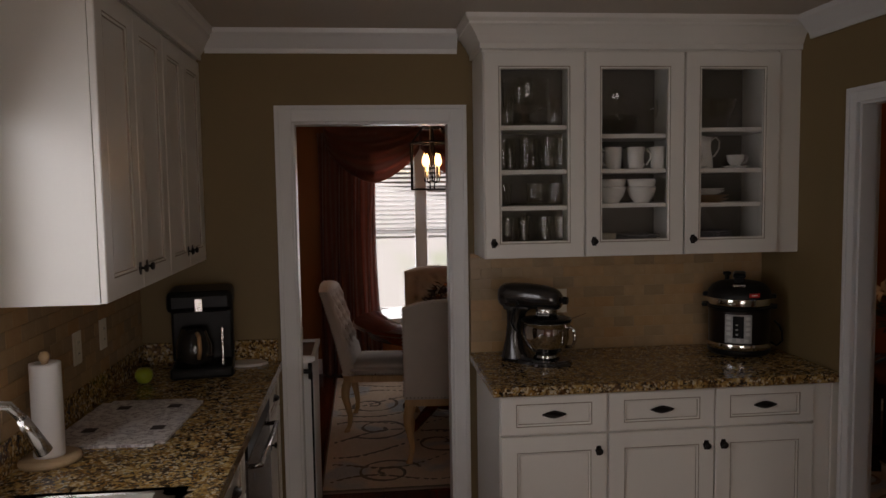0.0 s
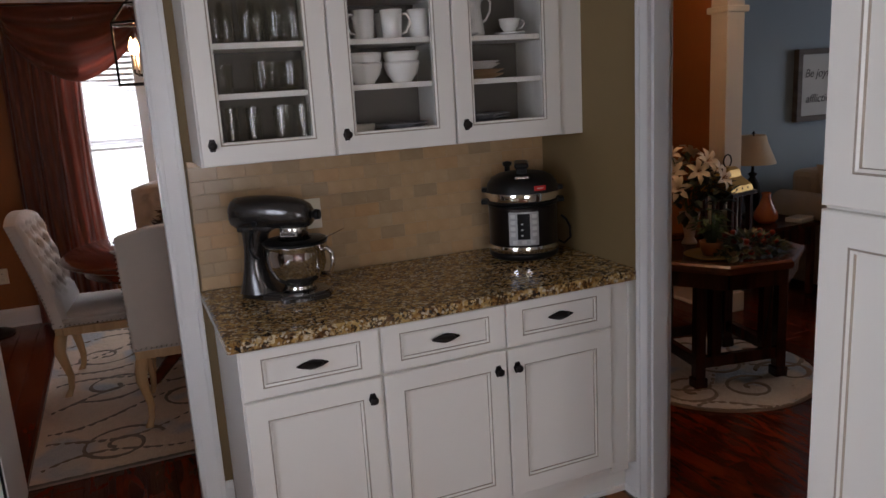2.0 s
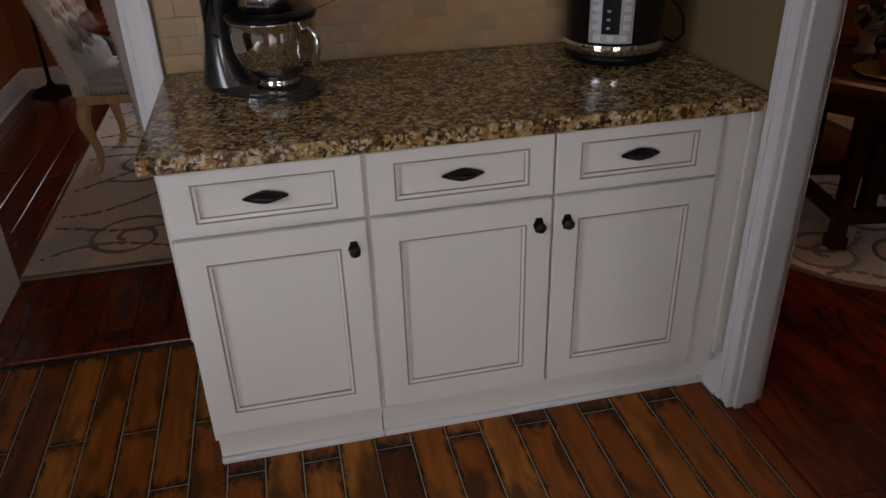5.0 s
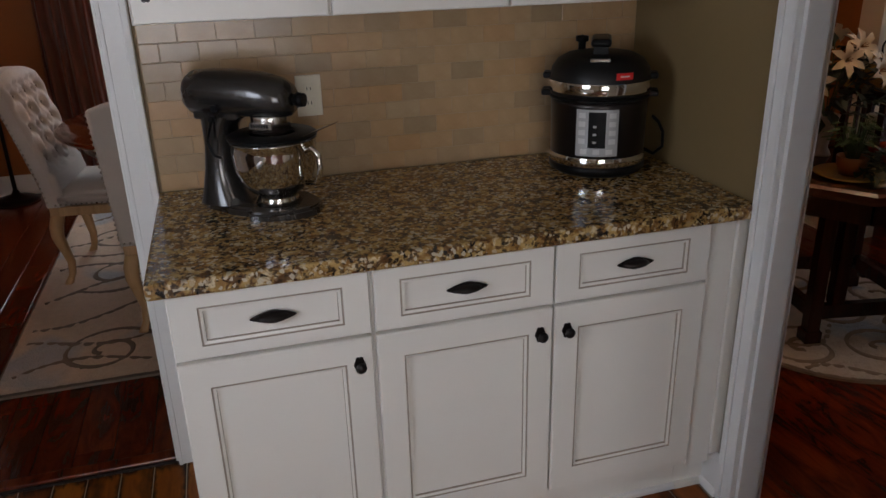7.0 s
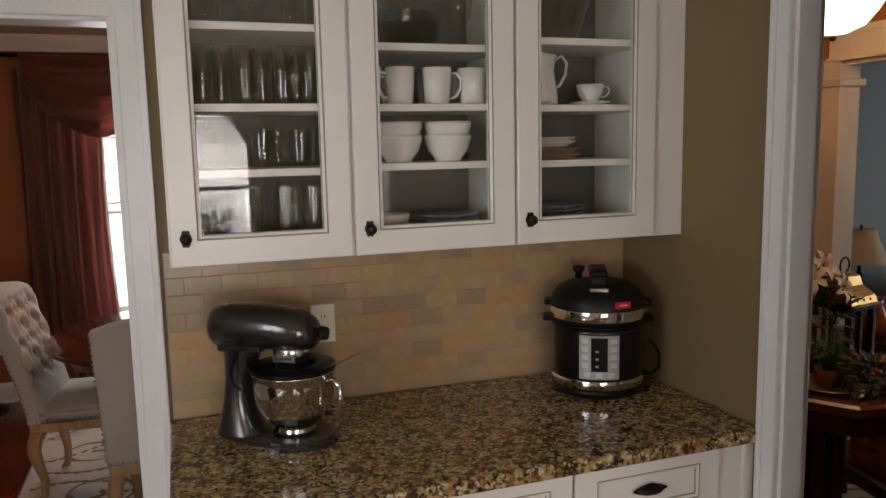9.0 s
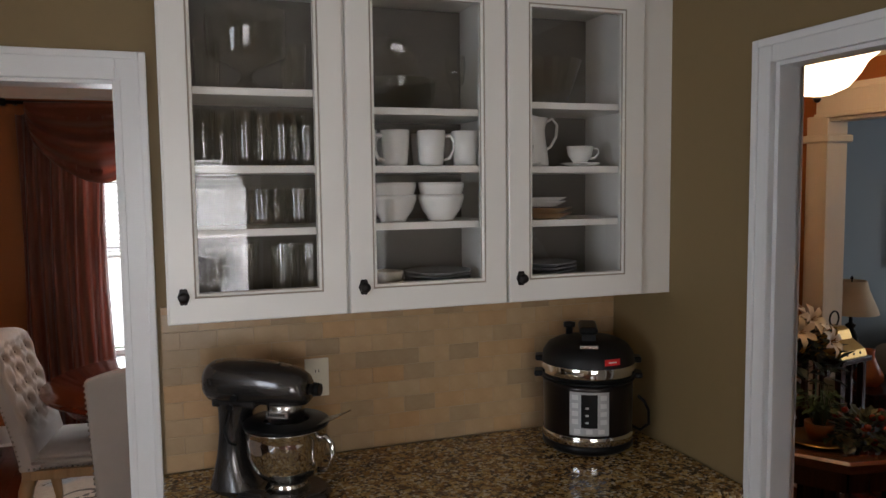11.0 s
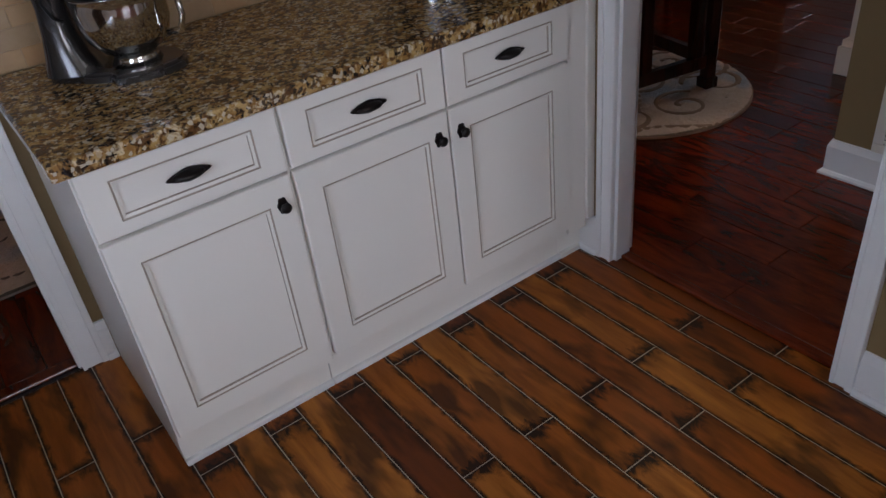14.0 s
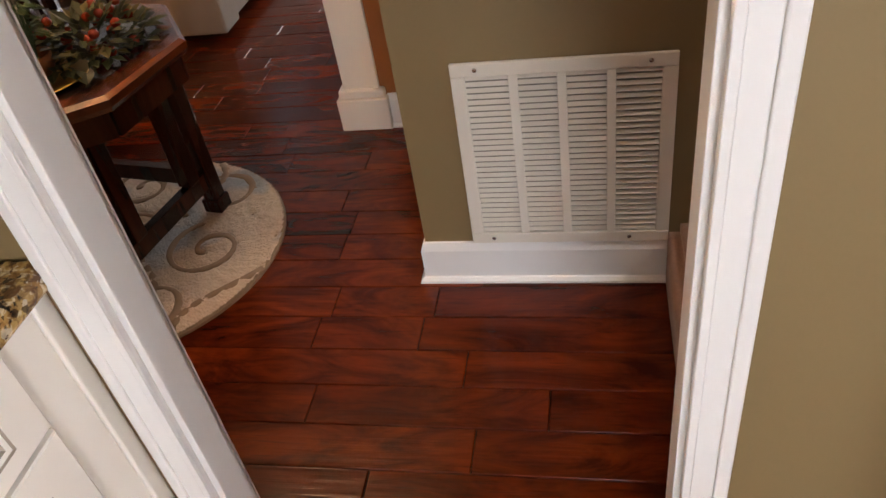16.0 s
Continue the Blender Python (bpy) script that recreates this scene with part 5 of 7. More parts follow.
def drying_mat():
    m, nt, p = node_mat("printed_mat")
    vec = coords(nt, (1, 1, 1))
    w = nt.nodes.new("ShaderNodeTexBrick")
    w.inputs["Scale"].default_value = 30
    w.inputs["Color1"].default_value, w.inputs["Color2"].default_value = (0.45, 0.40, 0.38, 1), (0.22, 0.17, 0.16, 1)
    w.inputs["Mortar"].default_value = (0.66, 0.62, 0.58, 1)
    w.inputs["Mortar Size"].default_value = 0.035
    nt.links.new(vec, w.inputs["Vector"])
    brk = ramp(nt, noise_of(nt, 60, 4), [(0.45, 0.0), (0.55, 1.0)])
    nt.links.new(mixed(nt, brk, w.outputs[0], (0.68, 0.64, 0.60)), p.inputs["Base Color"])
    p.inputs["Roughness"].default_value = 0.9
    bumped(nt, p, noise_of(nt, 150, 2), 0.5, 0.003)
    ob = thing("drying_mat", pose(-1.345, -0.265, 0.9142, 0, 0, -3), "printed fabric dish drying mat on the counter", "mat")
    bm = boxes((-0.185, 0.185, -0.26, 0.265, 0, 0.009))
    bmesh.ops.bevel(bm, geom=[e for e in bm.edges if abs(e.verts[0].co.z - e.verts[1].co.z) > 0.001], offset=0.03, segments=4, affect="EDGES")
    part("pad", bm, m, ob)
    for x, y in ((-0.08, 0.16), (0.1, 0.17), (0.12, -0.09), (-0.1, -0.1)):
        part("print_patch", boxes((x - 0.022, x + 0.022, y - 0.022, y + 0.022, 0.0091, 0.0098)), simple("dark_print", (0.06, 0.045, 0.04), 0.9), ob, "dark printed patch")


drying_mat()
tw = thing("paper_towel_holder", pose(-1.475, -0.62, 0.9142), "paper towel roll on a round wooden stand", "paper towels")
BEECH = wood("beech", (0.62, 0.45, 0.27), (0.46, 0.31, 0.17), "x", 0.45, 2.0)
part("stand", lathe(bmesh.new(), [(0, 0), (0.085, 0), (0.088, 0.006), (0.086, 0.017), (0, 0.018)], 40), BEECH, tw)
part("post", lathe(bmesh.new(), [(0.009, 0.018), (0.009, 0.30), (0.014, 0.305), (0.016, 0.318), (0.010, 0.33), (0, 0.333)], 16), BEECH, tw)
part("roll", lathe(bmesh.new(), [(0.018, 0.020), (0.043, 0.020), (0.0435, 0.03), (0.0435, 0.293), (0.043, 0.298), (0.018, 0.298), (0.018, 0.020)], 40), simple("paper", (0.82, 0.80, 0.77), 0.9, vary=0.03, grain=300, bump=0.4), tw, "white paper roll", True)
fa = thing("kitchen_faucet", pose(-1.505, -1.14, 0.9142), "brushed steel pull-down faucet at the sink", "faucet")
part("base", lathe(bmesh.new(), [(0, 0), (0.028, 0), (0.026, 0.01), (0.018, 0.05), (0.015, 0.055), (0, 0.055)], 22), STEEL, fa)
sp = bmesh.new()
tube(sp, [(0, 0, 0.05), (0, 0, 0.2), (0.006, 0.01, 0.235), (0.025, 0.04, 0.27), (0.06, 0.09, 0.29), (0.095, 0.135, 0.275), (0.115, 0.158, 0.235)], 0.0125, 16)
part("spout", sp, STEEL, fa)
sp = bmesh.new()
tube(sp, [(0.115, 0.158, 0.235), (0.126, 0.172, 0.20), (0.148, 0.198, 0.135)], [0.014, 0.017, 0.021], 18)
part("spray_head", sp, STEEL, fa, "tapered spray head")
for y in (-0.27, 0.0):
    ob = outlet(pose(XL + 0.0125, y + 0.1, 1.165, 0, 0, 90), False, "white outlet plate on the tiled wall")

# tall pantry beside the hall doorway
pan = thing("pantry_cabinet", pose(0.965, -1.185, 0, 0, 0, -90), "tall cream painted pantry cabinet with panelled doors", "cabinet")
part("body", boxes((0.0, 0.66, 0.021, 0.478, 0.11, 2.33), bevel=0.001), CAB, pan)
part("toe_kick", boxes((0.001, 0.66, 0.07, 0.477, 0.0, 0.1095)), CAB, pan)
for z0, z1, kz in ((0.142, 1.345, 1.12), (1.353, 2.29, 0.07)):
    d = front("door", 0.004, 0, z0, 0.652, z1 - z0, pan)
    knob(d, 0.615, kz)
cr = bmesh.new()
box(cr, 0.98, 1.443, -1.84, -1.19, 2.3305, 2.43)
structure("trim_pantry_crown", cr, CAB, "cream painted filler above the pantry", "moulding")


def sash_window(name, m, w, h, label, units=2, blind=0.5):
    """A window unit in a wall's opening; local x across, y outwards, z up."""
    ob = thing(name, m, label, "window", kind="structure")
    f = 0.05
    part("window_frame", boxes((0, f, 0.03, 0.09, 0, h), (w - f, w, 0.03, 0.09, 0, h), (f, w - f, 0.03, 0.09, 0, f), (f, w - f, 0.03, 0.09, h - f, h), bevel=0.002), WHITE, ob)
    part("window_sill", boxes((-0.06, w + 0.06, -0.05, 0.029, -0.02, 0.012), bevel=0.004), WHITE, ob)
    for i in range(1, units):
        c = w * i / units
        part("mullion", boxes((c - 0.055, c + 0.055, 0.02, 0.091, f, h - f), bevel=0.003), WHITE, ob)
    mid = h * 0.5
    part("meeting_rail", boxes((f, w - f, 0.035, 0.07, mid - 0.02, mid + 0.02), bevel=0.002), WHITE, ob)
    for i in range(units):
        a = f if i == 0 else w * i / units + 0.055
        b = w - f if i == units - 1 else w * (i + 1) / units - 0.055
        for z0, z1 in ((f, mid - 0.02), (mid + 0.02, h - f)):
            pn = part("pane", boxes((a, b, 0.05, 0.054, z0, z1)), GLASS, ob)
            pn.visible_shadow = False
        if blind:
            n = int(h * blind / 0.042)
            bl = part("blind", boxes((a, b, 0.0, 0.03, h - f - 0.04, h - f), bevel=0.002), WHITE, ob, "white slatted blind")
            for k in range(n):
                z = h - f - 0.05 - 0.042 * k
                sb_ = boxes((a + 0.004, b - 0.004, -0.020, 0.020, -0.0012, 0.0012))
                bmesh.ops.rotate(sb_, matrix=Matrix.Rotation(radians(28), 3, "X"), verts=sb_.verts)
                bmesh.ops.translate(sb_, vec=(0, 0.006, z), verts=sb_.verts)
                part("slat", sb_, WHITE, bl)
    for a, b, c, d in ((-0.085, 0.0, -0.02, h + 0.085), (w, w + 0.085, -0.02, h + 0.085), (0, w, h, h + 0.085)):
        part("casing", boxes((a, b, -0.018, -0.001, c, d), bevel=0.003), WHITE, ob)
    return ob


sash_window("window_1", pose(XL, WY0, WZ0, 0, 0, 90), WY1 - WY0, WZ1 - WZ0, "white double-hung window over the sink", 1, 0)
sash_window("window_2", pose(PX1, YF, PZ0, 0, 0, 180), PX1 - PX0, PZ1 - PZ0, "white arched double window with raised slatted blinds", 2, 0.2)
val = bmesh.new()
cols = []
for i in range(41):
    y = -2.1 + 1.32 * i / 40
    d = 0.035 + 0.018 * math.sin(i * 1.7)
    cols.append([val.verts.new((XL + 0.02 + d, y, z)) for z in (2.16, 2.05, 1.92 + 0.02 * math.sin(i * 0.8))])
for a, b in zip(cols, cols[1:]):
    for k in range(2):
        val.faces.new((a[k], b[k], b[k + 1], a[k + 1])).smooth = True
bmesh.ops.solidify(val, geom=val.faces, thickness=0.004)
solid("window_valance", val, simple("rust_fabric", (0.36, 0.12, 0.03), 0.9, vary=0.35, scale=18, sheen=0.3), "rust orange gathered valance over the sink window", "curtain")

# ---- dining room ----
LINEN = simple("oatmeal_linen", (0.50, 0.43, 0.36), 0.92, vary=0.10, scale=12, grain=420, bump=0.5, sheen=0.25)
OAK = wood("weathered_oak", (0.50, 0.31, 0.14), (0.34, 0.19, 0.075), "z", 0.5, 1.4)
NAIL = simple("nailhead_metal", (0.35, 0.31, 0.26), 0.3, 0.9)
BURGUNDY = simple("burgundy_brown_silk", (0.25, 0.078, 0.045), 0.34, vary=0.3, scale=9, grain=260, bump=0.3, sheen=0.4)
MAHOGANY = wood("mahogany", (0.17, 0.028, 0.009), (0.06, 0.011, 0.004), "x", 0.18, 0.7, 0.5, 0.05)
IRON = simple("black_iron", (0.012, 0.010, 0.009), 0.45, 0.7, vary=0.3, scale=25)
SHADECLOTH = simple("beige_lamp_shade", (0.62, 0.50, 0.36), 0.9, vary=0.06, grain=350, bump=0.3)


def cabriole(x, y, sx, sy, h):
    """A curved leg that bows out at the knee and turns out at the foot."""
    bm = bmesh.new()
    rows = ((1.0, 0.0, 0.030), (0.85, 0.012, 0.030), (0.70, 0.016, 0.026), (0.5, 0.004, 0.021), (0.3, -0.008, 0.017), (0.12, -0.004, 0.015), (0.04, 0.008, 0.018), (0.0, 0.012, 0.020))
    rings = []
    for f, o, r in rows:
        cx, cy = x + sx * o, y + sy * o
        rings.append([bm.verts.new((cx + r * a, cy + r * b, h * f)) for a, b in ((-1, -0.6), (-0.6, -1), (0.6, -1), (1, -0.6), (1, 0.6), (0.6, 1), (-0.6, 1), (-1, 0.6))])
    for a, b in zip(rings, rings[1:]):
        for k in range(8):
            j = (k + 1) % 8
            bm.faces.new((a[k], a[j], b[j], b[k])).smooth = True
    bm.faces.new(rings[0])
    bm.faces.new(rings[-1][::-1])
    bmesh.ops.recalc_face_normals(bm, faces=bm.faces)
    return bm


def dining_chair(m):
    """Local front towards +y, back at y = 0; base at the floor."""
    ob = thing("dining_chair", m, "oatmeal linen dining chair, button-tufted back, oak legs", "chair", "chairs round the table")
    w = 0.25
    # back: leans away, arched top, tufted on the front
    n, k = 32, 42
    bm = bmesh.new()
    buttons = []
    for r in range(5):
        for c in range(5 if r % 2 == 0 else 4):
            buttons.append((-0.16 + 0.08 * c + (0.0 if r % 2 == 0 else 0.04), 0.62 + 0.075 * r))

    def back_y(z):
        return -0.02 - 0.16 * ((z - 0.42) / 0.6) ** 1.15 if z > 0.42 else -0.02

    front_v, rear_v = [], []
    for j in range(k + 1):
        fz = j / k
        fr, rr = [], []
        for i in range(n + 1):
            u = -1 + 2 * i / n
            top = 1.03 - 0.045 * abs(u) ** 2.2
            z = 0.40 + (top - 0.40) * fz
            x = w * u
            edge = min(1.0, (1 - abs(u)) / 0.12, (1 - fz) / 0.06 + 0.0)
            puff = 0.030 * math.sqrt(max(0.0, edge))
            for bx, bz in buttons:
                d = math.hypot(x - bx, (z - bz))
                puff -= 0.036 * math.exp(-(d / 0.017) ** 2)
            if 0.56 < z < 0.98:
                s = abs(math.sin(math.pi * ((x + 0.16) / 0.08 + (z - 0.62) / 0.075) / 2)) * abs(math.sin(math.pi * ((x + 0.16) / 0.08 - (z - 0.62) / 0.075) / 2))
                puff -= 0.020 * (1 - s) * min(1, edge)
            by = back_y(z)
            fr.append(bm.verts.new((x, by + 0.055 + puff, z)))
            rr.append(bm.verts.new((x, by, z)))
        front_v.append(fr)
        rear_v.append(rr)
    for g, flip in ((front_v, False), (rear_v, True)):
        for a, b in zip(g, g[1:]):
            for i in range(n):
                q = (a[i], a[i + 1], b[i + 1], b[i])
                bm.faces.new(q[::-1] if flip else q).smooth = True
    for i in range(n):
        bm.faces.new((front_v[-1][i], front_v[-1][i + 1], rear_v[-1][i + 1], rear_v[-1][i]))
        bm.faces.new((front_v[0][i + 1], front_v[0][i], rear_v[0][i], rear_v[0][i + 1]))
    for j in range(k):
        bm.faces.new((front_v[j][0], front_v[j + 1][0], rear_v[j + 1][0], rear_v[j][0]))
        bm.faces.new((front_v[j + 1][-1], front_v[j][-1], rear_v[j][-1], rear_v[j + 1][-1]))
    bmesh.ops.recalc_face_normals(bm, faces=bm.faces)
    back = part("backrest", bm, LINEN, ob, "button-tufted linen back")
    bt = bmesh.new()
    for bx, bz in buttons:
        ellipsoid(bt, (bx, back_y(bz) + 0.064, bz), (0.007, 0.005, 0.007), 8, 6)
    b = part("tuft_buttons", bt, LINEN, back)
    b["kind"] = "stuff"
    seat = bmesh.new()
    vs = box(seat, -0.25, 0.25, 0.0, 0.50, 0.40, 0.475)
    bmesh.ops.bevel(seat, geom=list(seat.edges), offset=0.028, segments=4, affect="EDGES")
    seat_ob = part("seat", seat, LINEN, ob, "", True)
    nails = bmesh.new()
    pts = [(x, 0.505, 0.412) for x in [-0.235 + 0.0235 * i for i in range(21)]]
    pts += [(s * 0.252, 0.02 + 0.0235 * i, 0.412) for i in range(20) for s in (-1, 1)]
    pts += [(-0.235 + 0.0235 * i, -0.0235, 0.412) for i in range(21)]
    for i in range(24):
        z = 0.43 + 0.0235 * i
        for s in (-1, 1):
            pts.append((s * 0.2525, back_y(z) + 0.006, z))
    for p in pts:
        ellipsoid(nails, p, (0.006, 0.006, 0.006), 6, 4)
    nb = part("nailheads", nails, NAIL, seat_ob, "row of metal nailheads")
    nb["kind"] = "stuff"
    rail = bmesh.new()
    for r in ((-0.245, 0.245, 0.455, 0.495), (-0.245, 0.245, -0.015, 0.025), (-0.248, -0.21, 0.0251, 0.4549), (0.21, 0.248, 0.0251, 0.4549)):
        box(rail, *r, 0.355, 0.3995, bevel=0.004)
    part("seat_frame", rail, OAK, ob)
    for x, y, sx, sy in ((-0.215, 0.46, -1, 1), (0.215, 0.46, 1, 1), (-0.215, 0.012, -1, -1.2), (0.215, 0.012, 1, -1.2)):
        part("leg", cabriole(x, y, sx, sy, 0.36), OAK, ob)
    return ob


RZ = 0.028
ch = dining_chair(pose(-0.645, 2.52, RZ, 0, 0, -97))
copy_thing(ch, pose(-0.055, 1.61, RZ, 0, 0, -4))
copy_thing(ch, pose(0.06, 3.33, RZ, 0, 0, 180))

tb = thing("dining_table", pose(0.05, 2.47, RZ), "round mahogany pedestal dining table, polished", "table")
part("tabletop", lathe(bmesh.new(), [(0, 0.712), (0.63, 0.712), (0.655, 0.718), (0.67, 0.728), (0.672, 0.738), (0.66, 0.748), (0, 0.748)], 72), MAHOGANY, tb, "", True)
part("apron", lathe(bmesh.new(), [(0.55, 0.645), (0.56, 0.645), (0.56, 0.7115), (0.55, 0.7115), (0.55, 0.645)], 60), MAHOGANY, tb)
part("pedestal", lathe(bmesh.new(), [(0, 0.10), (0.10, 0.10), (0.11, 0.14), (0.07, 0.19), (0.055, 0.26), (0.085, 0.40), (0.09, 0.48), (0.06, 0.55), (0.10, 0.62), (0.16, 0.711), (0, 0.711)], 32), MAHOGANY, tb)
for i in range(4):
    lg = bmesh.new()
    a = radians(45 + 90 * i)
    tube(lg, [(r * math.cos(a), r * math.sin(a), z) for r, z in ((0.06, 0.16), (0.16, 0.14), (0.27, 0.085), (0.36, 0.04), (0.41, 0.03))], [0.04, 0.04, 0.034, 0.03, 0.03], 12)
    part("leg", lg, MAHOGANY, tb)


def scroll(cx, cy, r0, turns, start, flip, x0=None, n=60):
    pts = []
    for i in range(n + 1):
        f = i / n
        a = start + flip * turns * 2 * math.pi * f
        r = r0 * (1 - 0.86 * f)
        pts.append((cx + r * math.cos(a), cy + r * math.sin(a)))
    return pts


def carved_rug(name, m, inside, scrolls, outline, label, pile, line, step=0.011):
    """A thick rug whose scrolls are laid as darker cords of pile."""
    ob = thing(name, m, label, "rug")
    bm = bmesh.new()
    extrude_poly(bm, outline, 0.0, 0.010)
    part("backing", bm, line, ob, "woven backing")
    xs, ys = [p[0] for p in outline], [p[1] for p in outline]
    nx, ny = int((max(xs) - min(xs)) / step) + 1, int((max(ys) - min(ys)) / step) + 1
    gx, gy = np.linspace(min(xs), max(xs), nx), np.linspace(min(ys), max(ys), ny)
    X, Y = np.meshgrid(gx, gy)
    D = np.full(X.shape, 9.0)
    for pts in scrolls:
        P = np.array(pts)
        for q in range(0, len(P), 16):
            s = P[q:q + 16]
            D = np.minimum(D, np.min(np.hypot(X[..., None] - s[:, 0], Y[..., None] - s[:, 1]), axis=2))
    R = np.random.default_rng(3)
    n1 = R.random(X.shape)
    n2 = (n1 + np.roll(n1, 1, 0) + np.roll(n1, 1, 1) + np.roll(n1, (1, 1), (0, 1))) / 4
    Z = 0.013 + 0.007 * n2 - 0.007 * np.exp(-(D / 0.014) ** 2)
    bm = bmesh.new()
    grid = [[bm.verts.new((X[b, a], Y[b, a], Z[b, a])) if inside(X[b, a], Y[b, a]) else None for a in range(nx)] for b in range(ny)]
    for b in range(ny - 1):
        for a in range(nx - 1):
            q = (grid[b][a], grid[b][a + 1], grid[b + 1][a + 1], grid[b + 1][a])
            if all(q):
                bm.faces.new(q).smooth = True
    part("rug_top", bm, pile, ob, "cream cut pile")
    for pts in scrolls:
        run = []
        for x, y in pts:
            if inside(x, y):
                run.append((x, y, 0.0125))
            elif len(run) > 2:
                break
            else:
                run = []
        if len(run) > 2:
            c = bmesh.new()
            tube(c, run, [0.012 + 0.004 * math.sin(i * 0.35) for i in range(len(run))], 8)
            for v in c.verts:
                v.co.z = 0.0125 + (v.co.z - 0.0125) * 0.3
            part("scroll", c, line, ob, "darker carved scroll")
    return ob


RUGLINE = simple("taupe_pile", (0.20, 0.155, 0.115), 0.97, vary=0.2, scale=30, grain=300, bump=0.8)
RUG1 = rug_mat("cream_grey_pile", 0.0)
rr = random.Random(7)
rx0, rx1, ry0, ry1 = -0.80, 1.30, 1.24, 3.85
sc = [scroll(-0.42, 1.50, 0.21, 1.6, 0.3, 1), scroll(-0.05, 2.0, 0.26, 1.4, 2.0, -1), scroll(0.35, 1.55, 0.24, 1.5, 1.0, 1), scroll(-0.45, 2.35, 0.24, 1.4, 4.0, 1), scroll(-0.5, 2.95, 0.22, 1.4, 0.8, -1),
      scroll(0.1, 2.75, 0.25, 1.5, 3.0, 1), scroll(0.7, 2.2, 0.28, 1.5, 3.3, -1), scroll(0.6, 3.0, 0.25, 1.5, 0.2, 1)]
for i in range(9):
    y = 1.3 + 0.27 * i
    sc.append([(-0.85 + 0.05 * j, y + 0.10 * math.sin(0.30 * j + i * 1.7) + 0.01 * j) for j in range(44)])
carved_rug("area_rug", pose(0, 0, 0.0122), lambda x, y: rx0 + 0.002 < x < rx1 - 0.002 and ry0 + 0.002 < y < ry1 - 0.002, sc,
           [(rx0, ry0), (rx1, ry0), (rx1, ry1), (rx0, ry1)], "large cream and grey scrolled rug under the table", RUG1, RUGLINE)

sash_window("window_3", pose(DW0, DYF, DWZ0), DW1 - DW0, DWZ1 - DWZ0, "white double window with half lowered slatted blinds", 2, 0.5)


def curtain_panel(name, x0, x1, y, z0, z1, folds, label, mat, pinch=0.75):
    bm = bmesh.new()
    n, k = folds * 8, 14
    grid = []
    for j in range(k + 1):
        f = j / k
        z = z1 + (z0 - z1) * f
        squeeze = 1 - (1 - pinch) * math.sin(math.pi * min(1, f * 1.1)) * 0.5
        row_ = []
        for i in range(n + 1):
            u = i / n
            x = x0 + (x1 - x0) * (u * squeeze)
            row_.append(bm.verts.new((x + 0.008 * math.sin(5 * f + i * 0.4), y + (0.030 + 0.012 * f) * math.sin(2 * math.pi * folds * u + 0.5 * math.sin(3 * f)), z)))
        grid.append(row_)
    for a, b in zip(grid, grid[1:]):
        for i in range(n):
            bm.faces.new((a[i], a[i + 1], b[i + 1], b[i])).smooth = True
    bmesh.ops.solidify(bm, geom=bm.faces, thickness=0.003)
    return solid(name, bm, mat, label, "curtain")


curtain_panel("curtain", -0.92, -0.38, DYF - 0.11, 0.02, 2.22, 7, "burgundy brown silk curtain beside the dining window", BURGUNDY, 0.9)


def swag(x0, x1, y, z, drop, label):
    """A draped length of cloth with curved folds between two points."""
    bm = bmesh.new()
    n, k = 36, 26
    grid = []
    for j in range(k + 1):
        f = j / k
        row_ = []
        for i in range(n + 1):
            u = i / n
            sag = drop * f * (math.sin(math.pi * u) ** 0.5) + 0.12 * f
            bulge = 0.05 * math.sin(math.pi * u) * math.sin(math.pi * f) + 0.036 * math.sin(f * 19 + 2.5 * u) * (0.3 + math.sin(math.pi * u))
            row_.append(bm.verts.new((x0 + (x1 - x0) * u + 0.04 * math.sin(2 * math.pi * u) * f, y - 0.05 - bulge, z - sag)))
        grid.append(row_)
    for a, b in zip(grid, grid[1:]):
        for i in range(n):
            bm.faces.new((a[i], a[i + 1], b[i + 1], b[i])).smooth = True
    bmesh.ops.solidify(bm, geom=bm.faces, thickness=0.003)
    return solid("swag_valance", bm, BURGUNDY, label, "curtain", "swags on the curtain rod")


swag(-0.86, 0.02, DYF - 0.10, 2.30, 0.41, "burgundy silk swag draped over the curtain rod")
swag(-0.02, 0.86, DYF - 0.10, 2.30, 0.41, "burgundy silk swag draped over the curtain rod")
rod = thing("curtain_rod", pose(0, DYF - 0.10, 2.30), "black iron curtain rod with ball ends", "curtain rod")
b = bmesh.new()
tube(b, [(-0.97, 0, 0), (0.97, 0, 0)], 0.013, 12)
part("rod", b, IRON, rod)
for s in (-1, 1):
    b = bmesh.new()
    ellipsoid(b, (s * 0.99, 0, 0), (0.028, 0.026, 0.026), 14, 10)
    part("finial", b, IRON, rod)
    part("bracket", boxes((s * 0.93 - 0.008, s * 0.93 + 0.008, 0.0, 0.099, -0.012, 0.012)), IRON, rod)


